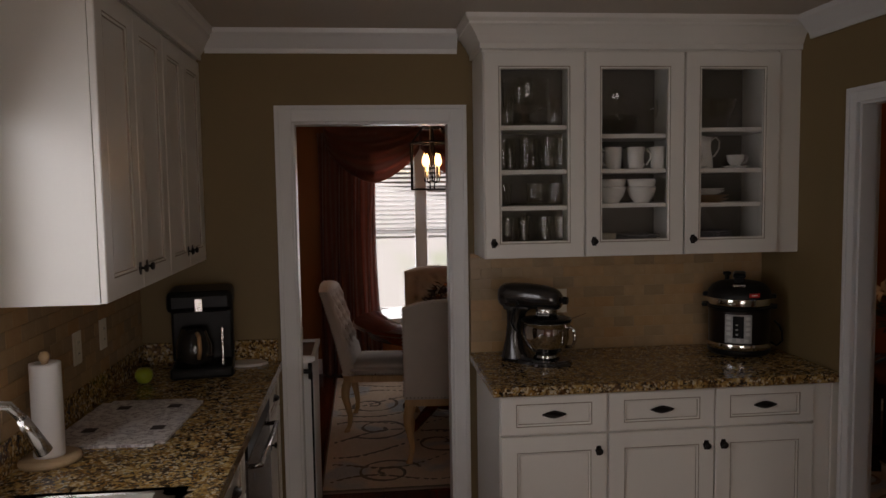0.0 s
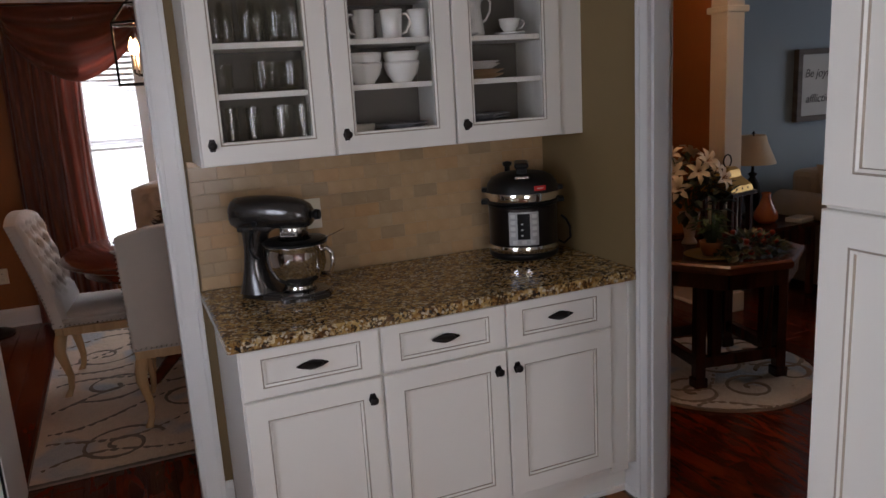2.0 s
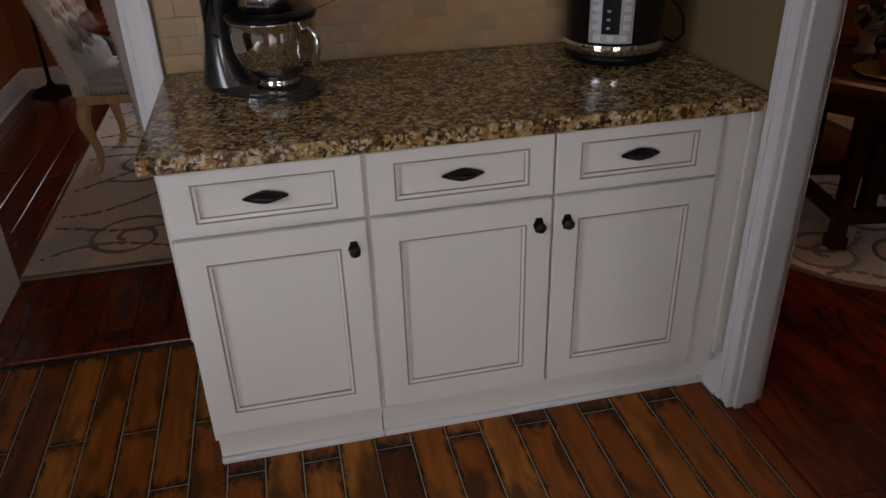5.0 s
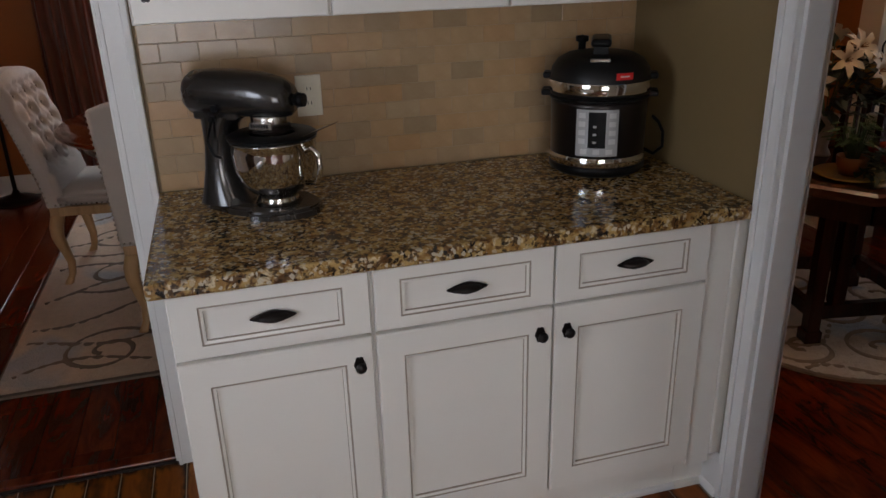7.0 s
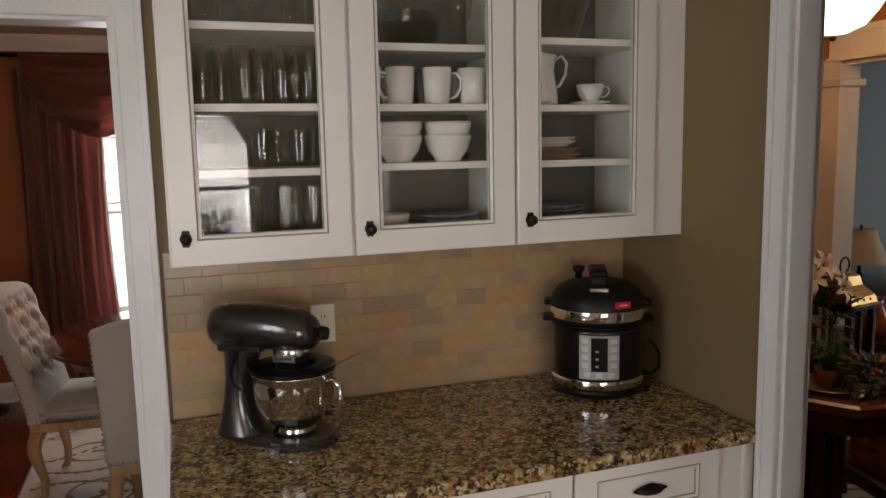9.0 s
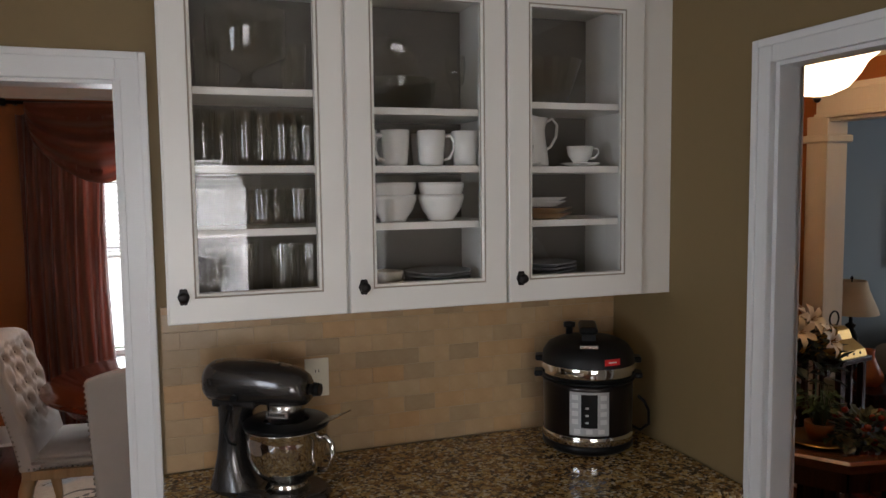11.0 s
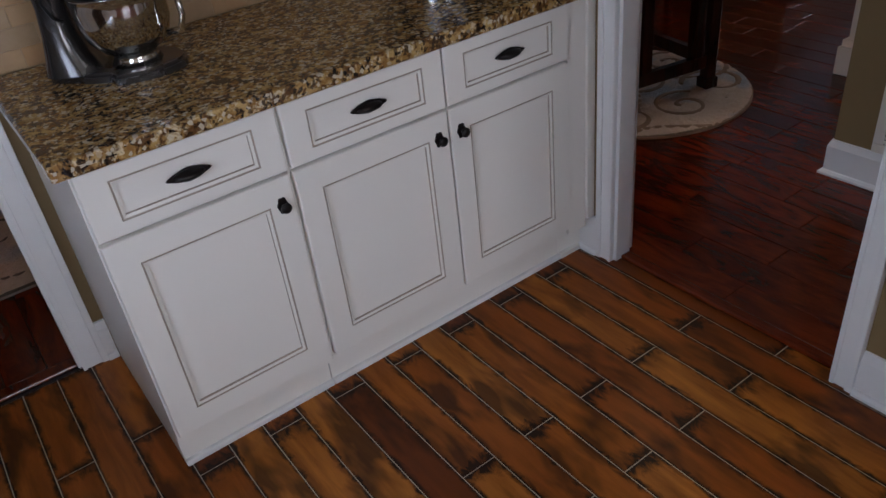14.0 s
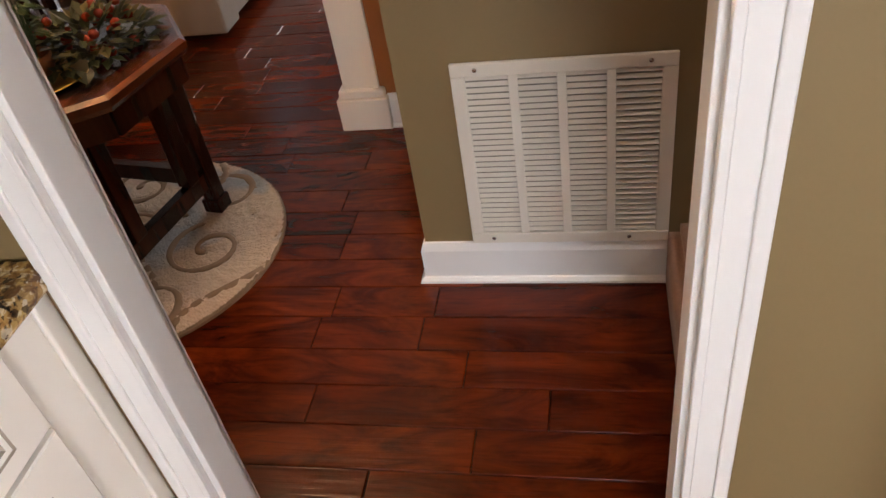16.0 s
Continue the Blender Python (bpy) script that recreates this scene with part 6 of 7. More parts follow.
def floor_lamp(m):
    ob = thing("floor_lamp", m, "dark bronze floor lamp with beige bell shade", "lamp")
    part("base", lathe(bmesh.new(), [(0, 0), (0.14, 0), (0.14, 0.012), (0.10, 0.03), (0.03, 0.05), (0.016, 0.08), (0, 0.08)], 30), IRON, ob)
    part("pole", lathe(bmesh.new(), [(0.014, 0.08), (0.012, 0.5), (0.012, 1.05), (0.022, 1.08), (0.030, 1.13), (0.018, 1.16), (0.026, 1.20), (0.034, 1.24), (0.014, 1.28), (0.010, 1.34)], 16), IRON, ob)
    part("shade", lathe(bmesh.new(), [(0.125, 1.30), (0.118, 1.33), (0.098, 1.42), (0.088, 1.48), (0.085, 1.48), (0.095, 1.42), (0.115, 1.33), (0.122, 1.30)], 36), SHADECLOTH, ob, "beige bell shade", True)
    part("finial", lathe(bmesh.new(), [(0.006, 1.34), (0.006, 1.49), (0.012, 1.50), (0.010, 1.52), (0, 1.53)], 10), IRON, ob)


floor_lamp(pose(-1.24, 3.95, 0.0125))
outlet(pose(-1.14, DYF - 0.001, 0.40), False, "ivory outlet plate low on the dining wall")

FLAME = emission("lit_bulb", (1.0, 0.56, 0.22), 22)


def chandelier(m):
    ob = thing("lantern_chandelier", m, "black iron lantern chandelier with lit candle bulbs", "chandelier")
    r = 0.165
    part("canopy", lathe(bmesh.new(), [(0, 0.735), (0.06, 0.735), (0.055, 0.71), (0.01, 0.70), (0, 0.70)], 20), IRON, ob)
    b = bmesh.new()
    tube(b, [(0, 0, 0.70), (0, 0, 0.47)], 0.006, 8)
    part("chain", b, IRON, ob)
    for z, rad in ((0.0, r), (0.325, r), (0.43, r * 0.45)):
        b = bmesh.new()
        pts = [(rad * math.cos(a), rad * math.sin(a), z) for a in [math.pi / 3 * i + math.pi / 6 for i in range(7)]]
        tube(b, pts, 0.007, 8)
        part("ring", b, IRON, ob)
    for i in range(6):
        a = math.pi / 3 * i + math.pi / 6
        c, s = math.cos(a), math.sin(a)
        b = bmesh.new()
        tube(b, [(r * c, r * s, 0), (r * c, r * s, 0.325), (r * 0.45 * c, r * 0.45 * s, 0.43), (0.02 * c, 0.02 * s, 0.48)], 0.0055, 8)
        part("bar", b, IRON, ob)
    b = bmesh.new()
    tube(b, [(0, 0, 0.47), (0, 0, 0.06)], 0.007, 8)
    part("stem", b, IRON, ob)
    for i in range(4):
        a = math.pi / 2 * i + 0.5
        c, s = 0.062 * math.cos(a), 0.062 * math.sin(a)
        b = bmesh.new()
        tube(b, [(0, 0, 0.06), (c * 0.6, s * 0.6, 0.045), (c, s, 0.06), (c, s, 0.08)], 0.005, 8)
        arm = part("arm", b, IRON, ob)
        b = lathe(bmesh.new(), [(0.009, 0.08), (0.009, 0.16), (0, 0.161)], 12, (c, s, 0))
        part("candle", b, CHINA, arm)
        b = lathe(bmesh.new(), [(0.006, 0.161), (0.018, 0.185), (0.018, 0.205), (0.009, 0.235), (0, 0.255)], 12, (c, s, 0))
        part("bulb", b, FLAME, arm, "glowing candle bulb")


chandelier(pose(-0.035, 2.45, 1.705))
# table setting
nk = solid("placemat", boxes((-0.17, 0.13, -0.1, 0.1, 0, 0.008), bevel=0.002), simple("cream_napkin", (0.62, 0.56, 0.46), 0.9, vary=0.15, scale=30), "folded cream cloth on the dining table", "placemat")
nk.matrix_world = pose(-0.17, 2.42, RZ + 0.7485, 0, 0, 20)


def leaf_cluster(bm, n, radius, height, size, seed, flat=0.5):
    """Many small folded leaves on arcs round a centre."""
    r = random.Random(seed)
    for i in range(n):
        a, e = r.uniform(0, 2 * math.pi), r.uniform(0.1, 1.0)
        d = radius * math.sqrt(r.uniform(0.05, 1))
        c = Vector((d * math.cos(a), d * math.sin(a), height * (1 - (d / radius) ** 2 * flat) * r.uniform(0.35, 1.0)))
        l = size * r.uniform(0.6, 1.3)
        out = Vector((math.cos(a + r.uniform(-1, 1)), math.sin(a + r.uniform(-1, 1)), r.uniform(-0.5, 0.9))).normalized()
        side = out.cross(Vector((0, 0, 1))).normalized() * l * 0.28
        up = side.cross(out).normalized() * l * 0.10
        v = [bm.verts.new(c), bm.verts.new(c + out * l * 0.5 + side + up), bm.verts.new(c + out * l), bm.verts.new(c + out * l * 0.5 - side + up), bm.verts.new(c + out * l * 0.5)]
        bm.faces.new((v[0], v[1], v[2], v[4]))
        bm.faces.new((v[0], v[4], v[2], v[3]))
    return bm


cp = thing("floral_centrepiece", pose(0.08, 2.50, RZ + 0.7485), "dried autumn flower centrepiece on the table", "flowers")
part("bowl", lathe(bmesh.new(), [(0, 0), (0.05, 0), (0.06, 0.02), (0.10, 0.07), (0.095, 0.07), (0, 0.03)], 24), IRON, cp)
part("dark_leaves", leaf_cluster(bmesh.new(), 260, 0.16, 0.26, 0.06, 3), simple("dried_leaf", (0.05, 0.022, 0.012), 0.8, vary=0.4), cp)
part("rust_blooms", leaf_cluster(bmesh.new(), 120, 0.15, 0.25, 0.05, 5), simple("rust_petal", (0.30, 0.10, 0.03), 0.8, vary=0.3), cp)
part("cream_blooms", leaf_cluster(bmesh.new(), 50, 0.15, 0.25, 0.045, 6), simple("cream_petal", (0.50, 0.40, 0.28), 0.8), cp)

sb = thing("side_cabinet", pose(-1.10, 0.80, 0.0125), "low white cabinet with brown top and black latch", "cabinet")
part("body", boxes((-0.20, 0.31, 0.0, 0.42, 0.0, 0.86), bevel=0.003), WHITE, sb)
part("rim", boxes((-0.21, 0.32, -0.01, 0.012, 0.86, 0.885), (-0.21, 0.32, 0.408, 0.43, 0.86, 0.885), (0.30, 0.32, 0.012, 0.408, 0.86, 0.885), (-0.21, -0.19, 0.012, 0.408, 0.86, 0.885)), WHITE, sb)
part("top", boxes((-0.189, 0.299, 0.013, 0.407, 0.8605, 0.872)), wood("brown_top", (0.16, 0.07, 0.03), (0.07, 0.03, 0.014), "x"), sb, "dark brown inset top")
part("gasket", boxes((0.296, 0.306, -0.0085, -0.0005, 0.02, 0.80)), PLASTIC, sb, "black vertical strip")
lt = boxes((0.255, 0.305, -0.022, -0.009, 0.80, 0.822), bevel=0.003)
box(lt, 0.285, 0.305, -0.020, -0.009, 0.77, 0.852, bevel=0.003)
part("latch", lt, PLASTIC, sb, "black T-shaped latch")

# leafy plant in front of the arched window
pp = thing("potted_plant", pose(0.28, -4.55, 0.0), "leafy green plant in a dark glazed floor pot", "plant")
part("pot", lathe(bmesh.new(), [(0, 0), (0.12, 0), (0.13, 0.02), (0.17, 0.26), (0.185, 0.30), (0.175, 0.31), (0.16, 0.28), (0, 0.27)], 32), simple("dark_pot_glaze", (0.06, 0.045, 0.035), 0.3, vary=0.3), pp, "", True)
LEAFGREEN = simple("house_plant_leaf", (0.05, 0.09, 0.03), 0.45, vary=0.4, scale=14)
STEM = simple("plant_stem", (0.10, 0.075, 0.04), 0.8, vary=0.2)
r = random.Random(19)
for i in range(7):
    a, d, h = 0.9 * i, r.uniform(0.08, 0.22), r.uniform(0.75, 1.02)
    top = (d * math.cos(a), d * math.sin(a), 0.28 + h)
    b = bmesh.new()
    tube(b, [(0.03 * math.cos(a), 0.03 * math.sin(a), 0.27), (top[0] * 0.5, top[1] * 0.5, 0.28 + h * 0.55), top], [0.008, 0.006, 0.003], 8)
    part("stem", b, STEM, pp)
    b = leaf_cluster(bmesh.new(), 55, 0.13, 0.62, 0.085, 40 + i, 0.3)
    bmesh.ops.translate(b, vec=(top[0] * 0.85, top[1] * 0.85, 0.28 + h - 0.55), verts=b.verts)
    part("leaves", b, LEAFGREEN, pp, "glossy oval leaves")

# ---- hall ----
TABLEWOOD = wood("dark_walnut", (0.065, 0.017, 0.008), (0.016, 0.005, 0.003), "z", 0.26, 0.9, 0.1, 0.06, 0.0, 0.3)
TABLETOP = wood("red_walnut", (0.17, 0.045, 0.015), (0.055, 0.014, 0.006), "x", 0.22, 0.9, 0.2, 0.06)
TRIMCREAM = simple("warm_trim_paint", (0.74, 0.67, 0.57), 0.38, vary=0.04, bump=0.03)


def pillar(name, y0, y1, label):
    """A square post on a stepped base, at the end of the wide opening."""
    ob = thing(name, pose(HX + T / 2, (y0 + y1) / 2, 0.0125), label, "column", kind="structure")
    h = (y1 - y0) / 2
    d = T / 2 + 0.012
    part("shaft", boxes((-d, d, -h + 0.03, h - 0.03, 0.16, OH), bevel=0.003), TRIMCREAM, ob)
    part("plinth", boxes((-d - 0.028, d + 0.028, -h, h, 0, 0.13), bevel=0.004), TRIMCREAM, ob)
    part("base_moulding", boxes((-d - 0.018, d + 0.018, -h + 0.010, h - 0.010, 0.1305, 0.165), bevel=0.008), TRIMCREAM, ob)
    part("capital", boxes((-d - 0.02, d + 0.02, -h + 0.008, h - 0.008, OH - 0.14, OH - 0.10), bevel=0.008), TRIMCREAM, ob)
    return ob


pillar("column_1", 0.03, 0.23, "cream painted square column on a stepped base")
pillar("column_2", 1.50, 1.70, "cream painted square column on a stepped base")
hd = boxes((HX - 0.022, HX - 0.0005, 0.125, 1.60, OH, OH + 0.16), (HX - 0.034, HX - 0.0225, 0.105, 1.62, OH + 0.13, OH + 0.165), (HX - 0.028, HX - 0.0225, 0.115, 1.61, OH, OH + 0.022),
           (HX, HX + T, OY0 + 0.002, OY1 - 0.002, OH - 0.02, OH - 0.001), bevel=0.003)
structure("trim_opening_head", hd, TRIMCREAM, "cream painted moulded beam over the wide opening", "moulding")
crown = bmesh.new()
sweep(crown, CROWN, [(XR + T, -1.2, H), (XR + T, HY, H), (HX, HY, H), (HX, VY, H), (VX, VY, H), (VX, -1.2, H)])
structure("trim_crown_hall", crown, TRIMCREAM, "cream painted crown moulding in the hall", "moulding")
baseboard("baseboard_hall_far", [(HX, HY, 0.012), (HX, OY1 + 0.13, 0.012)][::1])

# return air grille
gy0, gy1, gz0, gz1 = -0.918, -0.398, 0.152, 0.69
GR = simple("grille_enamel", (0.74, 0.69, 0.60), 0.4, vary=0.05, bump=0.02)
gr = thing("return_air_grille", pose(VX, (gy0 + gy1) / 2, gz0, 0, 0, -90), "large white metal return air grille above the baseboard", "vent")
gw, gh = (gy1 - gy0) / 2, gz1 - gz0
# Flat sheet whose dark colour stands in for the shade between the slats.
part("backing", boxes((-gw + 0.01, gw - 0.01, -0.004, -0.0005, 0.01, gh - 0.01)), simple("grille_shadow", (0.26, 0.24, 0.20), 0.9), gr, "dark sheet coloured as shade behind the slats")
for a, b, c, d in ((-gw, gw, 0, 0.034), (-gw, gw, gh - 0.034, gh), (-gw, -gw + 0.034, 0.0342, gh - 0.0342), (gw - 0.034, gw, 0.0342, gh - 0.0342)):
    part("frame", boxes((a, b, -0.016, -0.0045, c, d), bevel=0.003), GR, gr)
inner = 2 * (gw - 0.034)
for i in (1, 2, 3):
    c = -gw + 0.034 + inner * i / 4
    part("divider", boxes((c - 0.011, c + 0.011, -0.0145, -0.0045, 0.0342, gh - 0.0342), bevel=0.002), GR, gr)


def slat_mesh(width):
    sl = bmesh.new()
    v = [sl.verts.new(c) for c in ((0, -0.0135, -0.004), (width, -0.0135, -0.004), (width, -0.0135, -0.0025), (0, -0.0135, -0.0025), (0, -0.0055, 0.0025), (width, -0.0055, 0.0025), (width, -0.0055, 0.004), (0, -0.0055, 0.004))]
    for f in ((0, 1, 5, 4), (3, 7, 6, 2), (0, 3, 2, 1), (4, 5, 6, 7), (0, 4, 7, 3), (1, 2, 6, 5)):
        sl.faces.new([v[i] for i in f])
    bmesh.ops.recalc_face_normals(sl, faces=sl.faces)
    return mesh_of("slat", sl, GR)


nsl = 29
outer_slat, inner_slat = slat_mesh(inner / 4 - 0.011), slat_mesh(inner / 4 - 0.022)
for i in range(4):
    x = -gw + 0.034 + inner * i / 4 + (0 if i == 0 else 0.011)
    for k in range(nsl):
        ob = new("slat", outer_slat if i in (0, 3) else inner_slat)
        ob.parent = gr
        ob.location = (x, 0, 0.042 + (gh - 0.084) * k / (nsl - 1) + 0.002)
for sx, sz in ((-gw + 0.06, gh - 0.017), (gw - 0.06, gh - 0.017), (-gw + 0.06, 0.017), (gw - 0.1, 0.017)):
    b = bmesh.new()
    ellipsoid(b, (sx, -0.0165, sz), (0.006, 0.002, 0.006), 10, 6)
    part("screw", b, STEEL, gr)

# carpeted stairs that climb along the grille wall
CARPET = simple("pinkish_tan_carpet", (0.31, 0.18, 0.125), 0.97, vary=0.35, scale=110, grain=320, bump=1.0, sheen=0.2)
st = thing("staircase", pose(0, 0, 0.0125), "stairs covered in pinkish tan carpet, climbing the wall", "stairs")
for i in range(8):
    y = -0.918 - 0.26 * i
    b = bmesh.new()
    box(b, XR + T + 0.002, VX - (0.0195 if i == 0 else 0.022), y - 0.262, y, 0.0 if i == 0 else 0.015 + 0.185 * i, 0.2 + 0.185 * i)
    bmesh.ops.bevel(b, geom=[e for e in b.edges if all(q.co.z > 0.2 + 0.185 * i - 0.001 and q.co.y > y - 0.001 for q in e.verts)], offset=0.028, segments=4, affect="EDGES")
    bmesh.ops.subdivide_edges(b, edges=[e for e in b.edges if e.calc_length() > 0.5], cuts=30)
    part("step", b, CARPET, st, "", True)
sk = bmesh.new()
pts = [(-0.993, 0.214), (-0.993, 0.33), (-1.028, 0.365), (-3.0, 1.73), (-3.0, 1.43)]
a_ = [sk.verts.new((VX - 0.018, y, z)) for y, z in pts]
b_ = [sk.verts.new((VX - 0.001, y, z)) for y, z in pts]
sk.faces.new(a_)
sk.faces.new(b_[::-1])
for i in range(5):
    j = (i + 1) % 5
    sk.faces.new((a_[i], a_[j], b_[j], b_[i]))
bmesh.ops.recalc_face_normals(sk, faces=sk.faces)
structure("trim_stair_skirt", sk, WHITE, "white painted skirt board beside the stairs", "trim")

# round rug
RC = (2.54, 0.785)
RUG2 = rug_mat("cream_grey_pile_round", 1.1)
RUG2LINE = simple("tan_pile", (0.30, 0.20, 0.12), 0.97, vary=0.2, scale=30, grain=300, bump=0.8)
sc = [scroll(0.0, -0.28, 0.15, 1.4, 0.5, 1), scroll(0.30, -0.22, 0.16, 1.3, 2.5, -1), scroll(-0.28, -0.18, 0.17, 1.5, 1.0, 1), scroll(0.05, 0.05, 0.17, 1.6, 2.0, -1), scroll(0.36, 0.12, 0.14, 1.3, 0, 1),
      scroll(-0.3, 0.22, 0.16, 1.3, 3, -1), scroll(0.1, 0.36, 0.15, 1.3, 1, 1),
      [(-0.5 + 0.04 * j, -0.42 + 0.11 * math.sin(0.4 * j)) for j in range(26)], [(-0.5 + 0.04 * j, -0.08 + 0.10 * math.sin(0.4 * j + 2)) for j in range(26)]]
carved_rug("round_rug", pose(*RC, 0.0122), lambda x, y: math.hypot(x, y) < 0.518, sc,
           [(0.52 * math.cos(2 * math.pi * i / 72), 0.52 * math.sin(2 * math.pi * i / 72)) for i in range(72)], "round cream and grey scrolled rug under the hall table", RUG2, RUG2LINE, 0.007)


def octagon(r, turn=0.0):
    return [(r * math.cos(math.pi / 4 * i + math.pi / 8 + turn), r * math.sin(math.pi / 4 * i + math.pi / 8 + turn)) for i in range(8)]


TC = (2.58, 0.833)
TZ = 0.0285
ht = thing("octagonal_table", pose(*TC, TZ, 0, 0, -11), "dark octagonal hall table with a glass inset top", "table")
ring = bmesh.new()
rows = [(0.435, 0.615), (0.445, 0.63), (0.445, 0.65), (0.43, 0.66), (0.385, 0.66), (0.38, 0.653), (0.350, 0.653), (0.345, 0.648), (0.345, 0.615)]
rg = [[ring.verts.new((x, y, z)) for x, y in octagon(r)] for r, z in rows]
for a, b in zip(rg, rg[1:] + rg[:1]):
    for i in range(8):
        j = (i + 1) % 8
        ring.faces.new((a[i], a[j], b[j], b[i]))
bmesh.ops.recalc_face_normals(ring, faces=ring.faces)
part("top_frame", ring, TABLETOP, ht, "reddish octagonal frame")
b = bmesh.new()
extrude_poly(b, octagon(0.344), 0.637, 0.643)
part("glass_inset", b, simple("dark_glass", (0.015, 0.012, 0.012), 0.05, vary=0.1), ht, "dark glass inset")
for o in range(8):
    a0, a1 = octagon(0.405)[o], octagon(0.405)[(o + 1) % 8]
    b = bmesh.new()
    ux, uy = a1[0] - a0[0], a1[1] - a0[1]
    l = math.hypot(ux, uy)
    vs = box(b, 0.0, l, -0.012, 0.012, 0.535, 0.6145)
    ang = math.atan2(uy, ux)
    bmesh.ops.rotate(b, matrix=Matrix.Rotation(ang, 3, "Z"), verts=b.verts)
    bmesh.ops.translate(b, vec=(a0[0], a0[1], 0), verts=b.verts)
    part("apron", b, TABLEWOOD, ht)
for sx in (-1, 1):
    for sy in (-1, 1):
        x, y = sx * 0.228, sy * 0.24
        for dx, dy in ((0.0, 0.0), (-sx * 0.085, 0.0)):
            b = boxes((x + dx - 0.026, x + dx + 0.026, y + dy - 0.026, y + dy + 0.026, 0.0 if dx == 0 else 0.16, 0.5345), bevel=0.004)
            if dx == 0:
                box(b, x - 0.034, x + 0.034, y - 0.034, y + 0.034, 0.0, 0.05, bevel=0.004)
            part("leg" if dx == 0 else "slat_post", b, TABLEWOOD, ht)
for s in (-1, 1):
    part("stretcher", boxes((-0.201, 0.201, s * 0.24 - 0.018, s * 0.24 + 0.018, 0.10, 0.159), bevel=0.003), TABLEWOOD, ht)
    part("stretcher", boxes((s * 0.228 - 0.018, s * 0.228 + 0.018, -0.213, 0.213, 0.10, 0.159), bevel=0.003), TABLEWOOD, ht)

TT = TZ + 0.6605
GI = TZ + 0.6435
# lantern
GOLD = simple("aged_brass", (0.58, 0.36, 0.11), 0.35, 0.85, vary=0.25, scale=18)
la = thing("candle_lantern", pose(2.84, 1.03, GI, 0, 0, 12), "wooden candle lantern with pierced brass roof", "lantern")
part("base", boxes((-0.10, 0.10, -0.10, 0.10, 0, 0.03), bevel=0.004), TABLEWOOD, la)
for x in (-0.085, 0.085):
    for y in (-0.085, 0.085):
        part("post", boxes((x - 0.014, x + 0.014, y - 0.014, y + 0.014, 0.03, 0.245), bevel=0.002), TABLEWOOD, la)
for s in (-1, 1):
    part("bar", boxes((-0.008, 0.008, s * 0.085 - 0.006, s * 0.085 + 0.006, 0.03, 0.245)), TABLEWOOD, la)
    part("bar", boxes((s * 0.085 - 0.006, s * 0.085 + 0.006, -0.008, 0.008, 0.03, 0.245)), TABLEWOOD, la)
part("top_plate", boxes((-0.115, 0.115, -0.115, 0.115, 0.245, 0.268), bevel=0.004), TABLEWOOD, la)
rf = bmesh.new()
rg = [[rf.verts.new((s * a, t * a, z)) for s, t in ((-1, -1), (1, -1), (1, 1), (-1, 1))] for a, z in ((0.10, 0.2685), (0.092, 0.30), (0.055, 0.345), (0.045, 0.385), (0.03, 0.40))]
for a, b in zip(rg, rg[1:]):
    for k in range(4):
        rf.faces.new((a[k], a[(k + 1) % 4], b[(k + 1) % 4], b[k]))
rf.faces.new(rg[-1])
roof = part("roof", rf, GOLD, la, "aged brass roof")
for x in (-0.05, 0.0, 0.05):
    b = bmesh.new()
    ellipsoid(b, (x, -0.0965, 0.285), (0.007, 0.003, 0.007), 10, 6)
    part("vent_hole", b, PLASTIC, roof)
b = bmesh.new()
tube(b, [(0.035 * math.cos(a), 0, 0.43 + 0.035 * math.sin(a)) for a in [2 * math.pi * i / 20 for i in range(21)]], 0.004, 8)
part("ring", b, IRON, la)
part("candle", lathe(bmesh.new(), [(0, 0.031), (0.035, 0.031), (0.035, 0.15), (0.03, 0.153), (0, 0.15)], 20), IVORY, la, "ivory pillar candle")

# potted greenery on a gold plate
GREEN = simple("fern_leaf", (0.035, 0.075, 0.015), 0.7, vary=0.4, scale=20)
pl = thing("potted_fern", pose(2.47, 0.74, GI), "small green fern in a copper pot", "plant")
part("pot", lathe(bmesh.new(), [(0, 0.013), (0.04, 0.013), (0.055, 0.05), (0.058, 0.085), (0.053, 0.085), (0.04, 0.03), (0, 0.03)], 24), simple("copper_pot", (0.30, 0.13, 0.06), 0.4, 0.6, vary=0.2), pl)
b = bmesh.new()
r = random.Random(9)
for i in range(60):
    a, d = r.uniform(0, 6.28), r.uniform(0.05, 0.13)
    tip = Vector((d * math.cos(a), d * math.sin(a), 0.08 + r.uniform(0.05, 0.15)))
    mid = Vector((tip.x * 0.5, tip.y * 0.5, tip.z + 0.01))
    tube(b, [(0.02 * math.cos(a), 0.02 * math.sin(a), 0.07), mid, tip], [0.0015, 0.0012, 0.0005], 4)
    for k in range(7):
        f = 0.3 + 0.1 * k
        p = mid.lerp(tip, f)
        for s in (-1, 1):
            q = Vector((-math.sin(a) * s, math.cos(a) * s, 0.3)) * 0.022 * (1.2 - f)
            vv = [b.verts.new(p), b.verts.new(p + q + Vector((0, 0, 0.003))), b.verts.new(p + (tip - mid) * 0.12)]
            b.faces.new(vv)
part("fronds", b, GREEN, pl)
gp = solid("gold_plate", lathe(bmesh.new(), [(0, 0), (0.10, 0), (0.135, 0.012), (0.132, 0.0145), (0.09, 0.006), (0, 0.006)], 40), GOLD, "shallow gold plate under the fern", "plate", smooth=True)
gp.location = (2.47, 0.74, GI)
pl.location.z = GI - 0.0065

